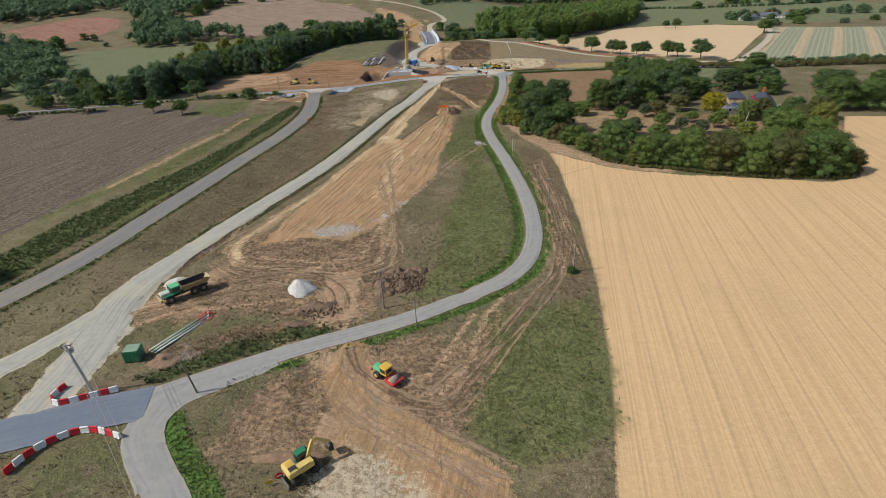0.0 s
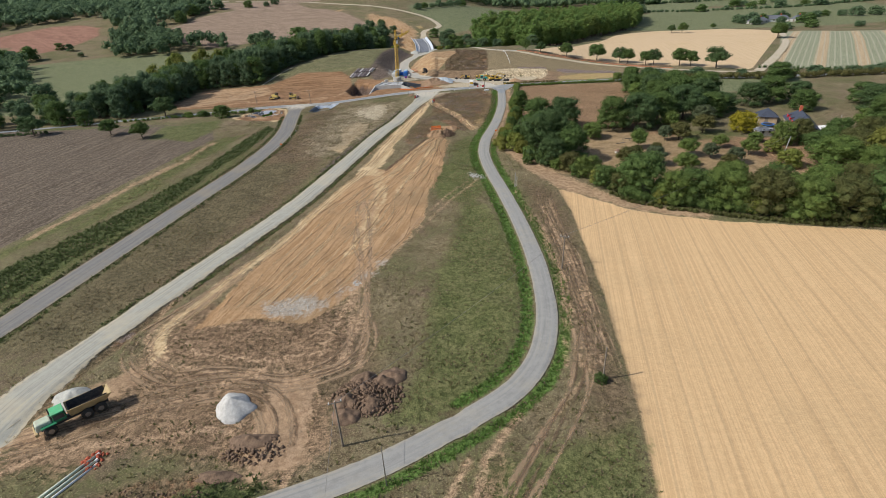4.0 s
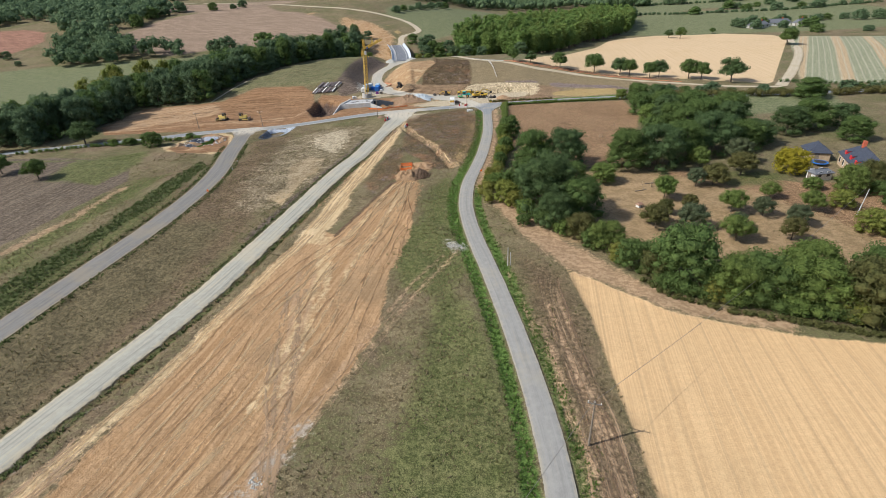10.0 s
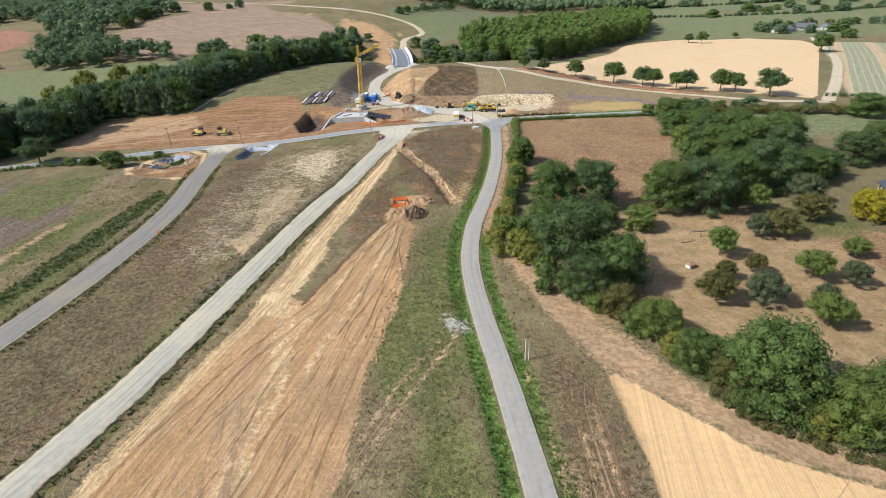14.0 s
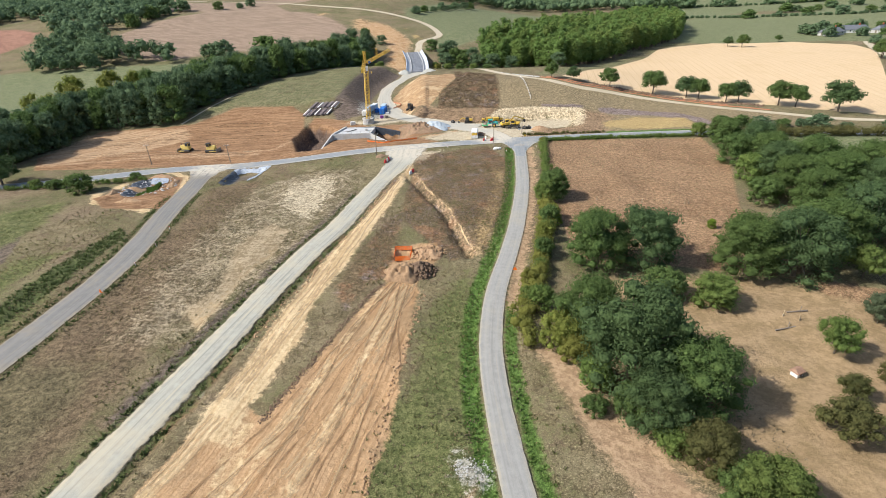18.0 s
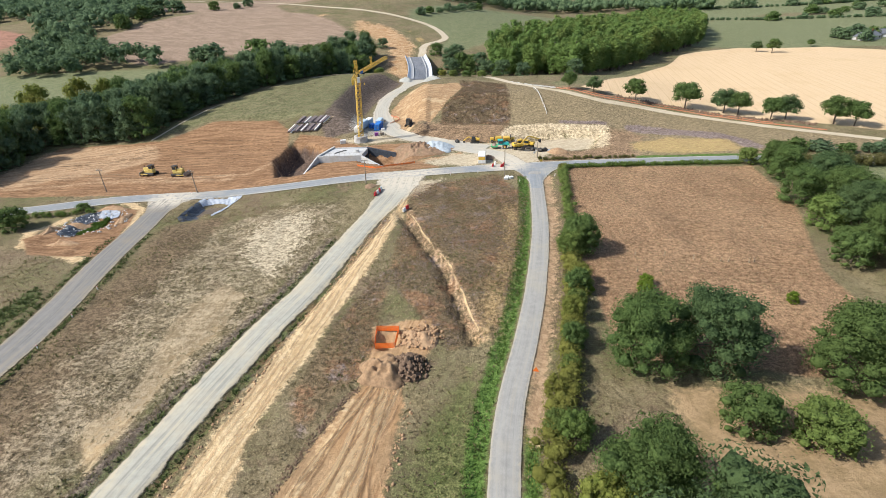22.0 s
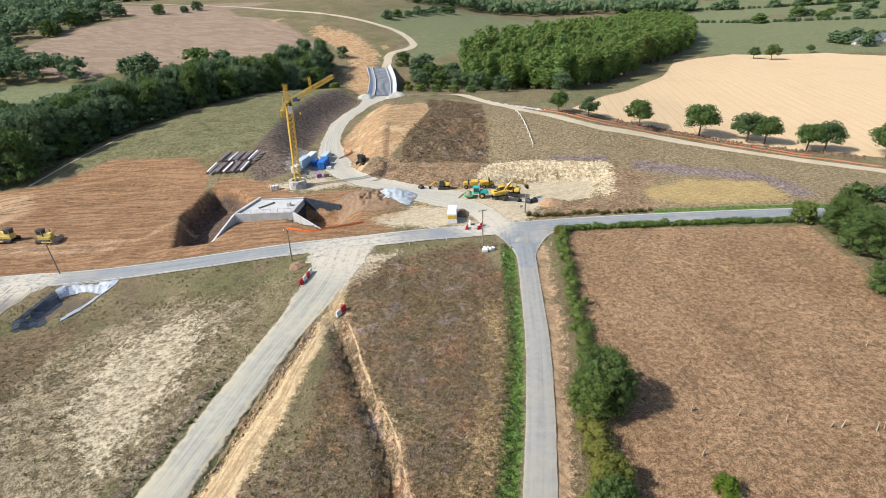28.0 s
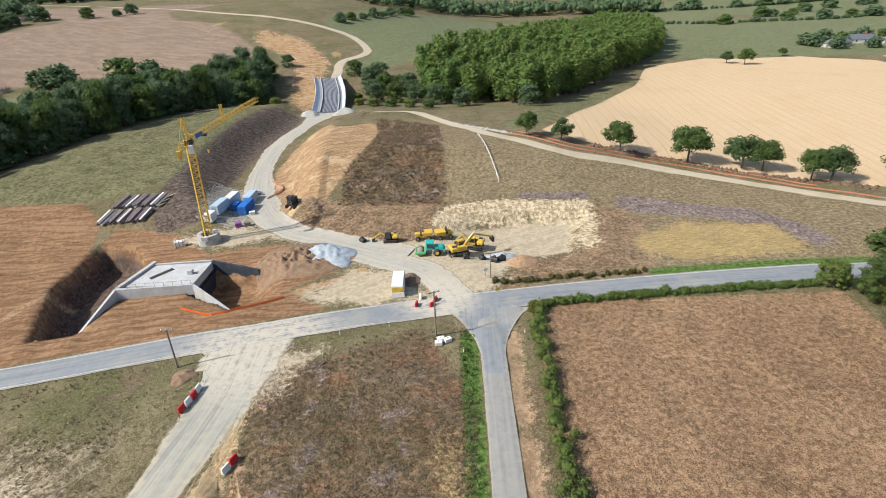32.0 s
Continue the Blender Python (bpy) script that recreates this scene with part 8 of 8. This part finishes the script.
def mesh_fence(line, h, mat, label, gap=2.0, sag=0.12, rows=5):
    """Plastic warning fence: posts, and net bands between them."""
    pts = smooth_line(line, gap)
    o = tagged(new("warning_fence"), label, "fence")
    for x, y in pts:
        part("post", bar((x, y, lay(x, y) - 0.1), (x, y, lay(x, y) + h + 0.1), 0.03), M_WOOD, o)
    bm = bmesh.new()
    for (ax, ay), (bx, by) in zip(pts, pts[1:]):
        za, zb = lay(ax, ay), lay(bx, by)
        for k in range(rows):
            f0, f1 = k / rows, (k + 0.72) / rows
            v = [bm.verts.new((ax, ay, za + h * f0)), bm.verts.new((bx, by, zb + h * f0)), bm.verts.new((bx, by, zb + h * f1)), bm.verts.new((ax, ay, za + h * f1))]
            bm.faces.new(v)
    net = part("net", bm, mat, o, "orange plastic net")
    so = net.modifiers.new("thick", "SOLIDIFY")
    so.thickness = 0.02
    return o


mesh_fence([(-5.3, 180.9), (-5.1, 176.8), (-2.1, 176.7), (-1.8, 180.6), (-5.3, 180.9)], 1.0, M_ORANGE, "orange plastic fence round the open hole")
mesh_fence([(-22, 261.6), (-16, 258.9), (-12, 259.6), (-8, 261), (-5, 262.6)], 0.5, M_ORANGE, "orange plastic fence along the excavation")
mesh_fence([(47, 329.5), (60, 317.8), (75, 313.5), (90, 308.6), (101, 301), (113, 291.5), (125, 282)], 0.36, M_NET, "long orange plastic fence beside the farm track", 3.5)
mesh_fence([(50, 331), (61, 320), (76, 316), (91, 310.8), (102.5, 303.2), (114.5, 293.5)], 0.3, M_NET, "second orange plastic fence behind the farm track", 3.5)
mesh_fence([(-18.5, 321), (-14.5, 315), (-17.5, 309)], 0.6, M_NET, "orange plastic fence behind the cabins")
wf = tagged(new("boundary_fence"), "thin white post and rail fence on the bank", "fence")
for k in range(12):
    px, py = 38.2 + 0.08 * k, 328.5 - 2.5 * k
    part("post", box(0.12, 0.12, 1.1, px, py, lay(px, py) + 0.5, bevel=0.01), M_WHITE, wf)
    if k:
        part("rail", bar((px - 0.08, py + 2.5, lay(px - 0.08, py + 2.5) + 0.8), (px, py, lay(px, py) + 0.8), 0.07), M_WHITE, wf)
for px, py, lean in ((41, 203.5, 8), (46, 202.4, -6), (51, 201.2, 5), (55.5, 200.2, -14), (56.6, 200, 16), (60, 199.2, 12), (61, 199.4, -12), (39.2, 197, 10), (70, 214, 5), (57, 154.5, 20), (59, 153.5, -10)):
    st = thing("tree_stake", px, py, lay(px, py), "weathered wooden tree stake in dry grass", "stake", px * 37 % 90, "tree stakes")
    st.matrix_world = pose(px, py, lay(px, py) - 0.1, 0, lean, px * 37 % 90)
    part("stake", cyl(0.06, 1.3, 0, 0, 0.6, n=7, r2=0.045), M_PLANK, st)
    part("guard", cyl(0.12, 0.5, 0.1, 0, 0.3, n=8), M_WOOD, st)
    part("tie", bar((0, 0, 0.9), (0.35, 0.1, 0.75), 0.03), M_WOOD, st)
gate = thing("field_gate", 21.2, 171.5, lay(21.2, 171.5), "small grey wooden field gate in the hedge", "gate", 75)
for k in range(4):
    part("rail", box(2.6, 0.06, 0.12, 0, 0, 0.3 + k * 0.28), M_WOOD, gate)
for s in (-1.35, 1.35):
    part("gate_post", box(0.14, 0.14, 1.5, s, 0, 0.7), M_WOOD, gate)


# ---- settling pools ----
def pool(outline, label, wall_side, seed):
    cx, cy = sum(p[0] for p in outline) / len(outline), sum(p[1] for p in outline) / len(outline)
    o = tagged(new("settling_pool"), label, "pool")
    ring = smooth_line(outline + outline[:1], 0.8)
    bm, bm2 = bmesh.new(), bmesh.new()
    for (ax, ay), (bx, by) in zip(ring, ring[1:]):
        side = wall_side(ax, ay)
        if side == 0:
            continue
        target, rows = (bm, bm2)[side - 1], []
        for f in ((1.04, 0.9, 0.76, 0.6, 0.45) if side == 1 else (1.06, 0.92, 0.8, 0.68)):
            q = [(cx + (x - cx) * f, cy + (y - cy) * f) for x, y in ((ax, ay), (bx, by))]
            rows.append([target.verts.new((x, y, lay(x, y) + 0.1 + 0.05 * math.sin(x * 5 + y * 3))) for x, y in q])
        for r, q in zip(rows, rows[1:]):
            target.faces.new((r[0], r[1], q[1], q[0]))
    for name, b, m, l in (("dark_liner", bm, M_LINER, "black plastic liner"), ("pale_liner", bm2, M_SHEET, "pale wrinkled liner")):
        if not b.verts:
            b.free()
            continue
        bmesh.ops.remove_doubles(b, verts=b.verts, dist=0.01)
        bmesh.ops.recalc_face_normals(b, faces=b.faces)
        so = part(name, b, m, o, l).modifiers.new("thick", "SOLIDIFY")
        so.thickness = 0.03
    z = lay(cx, cy) + 0.06
    part("bottom", prism(bmesh.new(), [(cx + (x - cx) * 0.5, cy + (y - cy) * 0.5) for x, y in outline], z - 0.4, z), M_MUD, o, "muddy shallow bottom")
    return o


pool(POOL_A, "settling pool with black and pale plastic liner and a muddy bottom", lambda x, y: 2 if y > 243.5 or (x > -55.5 and y > 233) else (1 if x < -59.5 else 0), 1)
pool(POOL_B, "half overgrown settling pool with a torn liner", lambda x, y: 2 if y > 234 and x > -86 else (1 if x < -85 else 0), 2)
tufts("pond_reeds", scatter(900, (-84.5, -80, 226, 233), 31, lambda x, y, g: x < 99), 0.9, 0.5, G_GREEN, "green reeds growing in the pond", "reeds", 31)


# ---- house and outbuildings ----
def gable(sx, sy, z0, z1, over, mat_name, hip=0.35):
    """A hipped roof over sx by sy with its ridge along x."""
    bm = bmesh.new()
    a, b = sx / 2 + over, sy / 2 + over
    e = [bm.verts.new(v) for v in ((-a, -b, z0), (a, -b, z0), (a, b, z0), (-a, b, z0))]
    u = [bm.verts.new(v) for v in ((-a, -b, z0 - 0.15), (a, -b, z0 - 0.15), (a, b, z0 - 0.15), (-a, b, z0 - 0.15))]
    r0, r1 = bm.verts.new((-sx / 2 + sx * hip, 0, z1)), bm.verts.new((sx / 2 - sx * hip, 0, z1))
    for f in ((e[0], e[1], r1, r0), (e[2], e[3], r0, r1), (e[1], e[2], r1), (e[3], e[0], r0), tuple(u[::-1])):
        bm.faces.new(f)
    for k in range(4):
        bm.faces.new((u[k], u[(k + 1) % 4], e[(k + 1) % 4], e[k]))
    bmesh.ops.recalc_face_normals(bm, faces=bm.faces)
    return bm


def house(x, y, turn, sx, sy, hw, hr, label, windows, hip=0.3, wall=None, roof=None, chimney=True, dormers=0):
    o = thing("house", x, y, lay(x, y) - 0.1, label, "house", turn)
    part("wall", box(sx, sy, hw, 0, 0, hw / 2, bevel=0.02), wall or M_STONE, o)
    rf = part("roof", gable(sx, sy, hw, hr, 0.4, "", hip), roof or M_SLATE, o, "dark slate roof")
    part("ridge", bar((-sx / 2 + sx * hip, 0, hr), (sx / 2 - sx * hip, 0, hr), 0.1), M_SLATE, rf)
    if chimney:
        c = part("chimney", box(1.1, 0.8, 2.0, sx * 0.2, 0.2, hr + 0.3, bevel=0.03), M_BRICK, rf, "red brick chimney")
    for k in range(dormers):
        dx = -sx * 0.28 + k * sx * 0.28
        d = part("dormer", box(1.2, 1.6, 1.3, dx, sy * 0.36, hw + 0.75, bevel=0.03), M_RED, rf, "red painted dormer")
        part("dormer_roof", box(1.5, 2.0, 0.12, dx, sy * 0.33, hw + 1.5, rx=-12), M_SLATE, rf)
    n = windows
    for s in (-1, 1):
        for k in range(n):
            wx = -sx / 2 + (k + 0.5) * sx / n
            w = part("window", box(1.1, 0.08, 1.5, wx, s * (sy / 2 + 0.01), 1.7), M_WHITE, o)
            part("pane", box(0.9, 0.06, 1.3, wx, s * (sy / 2 + 0.04), 1.7), M_GLASS, w)
    for s in (-1, 1):
        part("door", box(0.08, 1.1, 2.1, s * (sx / 2 + 0.01), 0.5, 1.15), M_WOOD, o)
    return o


house(114.2, 154.9, 67, 15.4, 7.0, 3.2, 6.4, "long stone farmhouse with a slate hipped roof and red brick chimney", 5, 0.22, dormers=3)
house(111.4, 168.6, 70, 6.0, 5.4, 2.4, 4.6, "square stone outbuilding with a slate hipped roof", 3, 0.38, chimney=False)
house(101.6, 152.8, 5, 4.6, 2.8, 2.0, 2.7, "low pale shed with a grey-blue roof in the garden", 2, 0.1, M_WHITE, M_PALESLATE, False)
house(119.6, 149.8, 67, 4, 5, 2.2, 3.0, "low pale lean-to beside the farmhouse", 2, 0.1, M_WHITE, M_WHITE, False)
for hx, hy, ht, w, l in ((302, 522, 20, 18, "distant grey-roofed farmhouse among trees"), (326, 534, -10, 22, "distant long grey farm shed"), (344, 528, 35, 14, "distant slate-roofed barn among farm trees"), (-330, 372, 10, 16, "distant pale farm building by the wood")):
    house(hx, hy, ht, w, 8, 2.6, 5.6, l, 4, 0.12, M_WHITE if w > 20 else M_CONCRETE, M_PALESLATE)
tr = thing("trampoline", 108.6, 162.6, lay(108.6, 162.6), "round blue garden trampoline", "trampoline")
part("pad", cyl(2.0, 0.12, 0, 0, 0.85, n=24), M_BLUE, tr)
part("jumping_mat", cyl(1.5, 0.1, 0, 0, 0.89, n=24), M_DARK, tr)
for k in range(5):
    part("leg", bar((math.cos(k * 1.257) * 1.8, math.sin(k * 1.257) * 1.8, 0), (math.cos(k * 1.257) * 1.8, math.sin(k * 1.257) * 1.8, 0.85), 0.04), M_STEEL, tr)
pl = thing("playhouse", 51.5, 141.5, lay(51.5, 141.5), "small white playhouse with a red roof in dry grass", "playhouse", 25)
pl.scale = (0.7, 0.7, 0.7)
part("wall", box(1.7, 1.4, 1.1, 0, 0, 0.55, bevel=0.03), M_WHITE, pl)
part("roof", gable(1.7, 1.4, 1.1, 1.75, 0.2, "", 0.02), M_BED, pl, "faded red roof")
part("door", box(0.5, 0.05, 0.8, 0.2, -0.72, 0.45), M_WOOD, pl)
for wx, wy, wl in ((60, 155.5, "fallen pale branch on the dry meadow"), (56, 151.5, "pale fallen log in the grass")):
    lg = thing("fallen_branch", wx, wy, lay(wx, wy) + 0.15, wl, "log", wx * 13 % 60)
    part("log", bar((-1.8, 0, 0), (1.6, 0.3, 0), 0.13), M_WOOD, lg)
    part("twig", bar((0.2, 0, 0), (1.0, 0.9, 0.5), 0.06), M_WOOD, lg)


def clod_line(name, line, spread, n, mat, label, seed, size):
    """Loose lumps along a line, as one piece."""
    rng = np.random.default_rng(seed)
    pts = smooth_line(line, 0.5)
    base = np.array([(1, 0, 0), (-1, 0, 0), (0, 1, 0), (0, -1, 0), (0, 0, 1), (0, 0, -1)], float)
    tri = np.array([(0, 2, 4), (2, 1, 4), (1, 3, 4), (3, 0, 4), (2, 0, 5), (1, 2, 5), (3, 1, 5), (0, 3, 5)])
    co, fs = [], []
    for k in range(n):
        x, y = pts[rng.integers(len(pts))]
        x, y = x + rng.normal() * spread, y + rng.normal() * spread
        co.append(base * rng.uniform(0.5, 1.4, (6, 3)) * size * rng.uniform(0.4, 1.3) + np.array([x, y, lay(x, y)]))
        fs.append(tri + 6 * k)
    return tagged(new(name, mesh_from(name, np.concatenate(co), np.concatenate(fs), mat)), label, "rubble", kind="stuff")


# dark lumps stand in for a low furrow ridge and the shadow along it
clod_line("soil_clods", [(-18.4, 136), (-15, 145.5), (-10.5, 159), (-6.5, 168.5)], 0.3, 900, M_ROOT, "line of dark roots and clods for a furrow edge and its shadow", 1, 0.15)
clod_line("soil_clods", [(1.2, 165), (-1, 150), (-3, 136), (-4.4, 119)], 0.35, 200, M_SPOIL, "ochre lumps along the edge of the scraped earth", 2, 0.22)
clod_line("soil_clods", [(-9, 222), (-15, 196), (-21.5, 166), (-26, 150)], 0.35, 180, M_SPOIL, "lumps along the edge of the haul road", 3, 0.25)
clod_line("soil_clods", [(68, 319.5), (88, 313), (104, 303), (126, 290)], 0.6, 700, M_ROOT, "grubbed-up roots and soil along the field edge", 14, 0.5)
clod_line("soil_clods", [(30, 352), (38, 342), (47, 331)], 0.5, 300, M_GRAVELHEAP, "line of pale stones beside the track", 15, 0.28)
clod_line("soil_clods", [(3, 284), (14, 281), (24, 284)], 0.8, 120, M_SPOIL, "fallen lumps at the foot of the pale bank", 4, 0.25)
clod_line("soil_clods", [(-50, 296), (-49.5, 280), (-44, 258)], 0.8, 60, M_SPOIL, "earth lumps at the rim of the excavation", 5, 0.22)
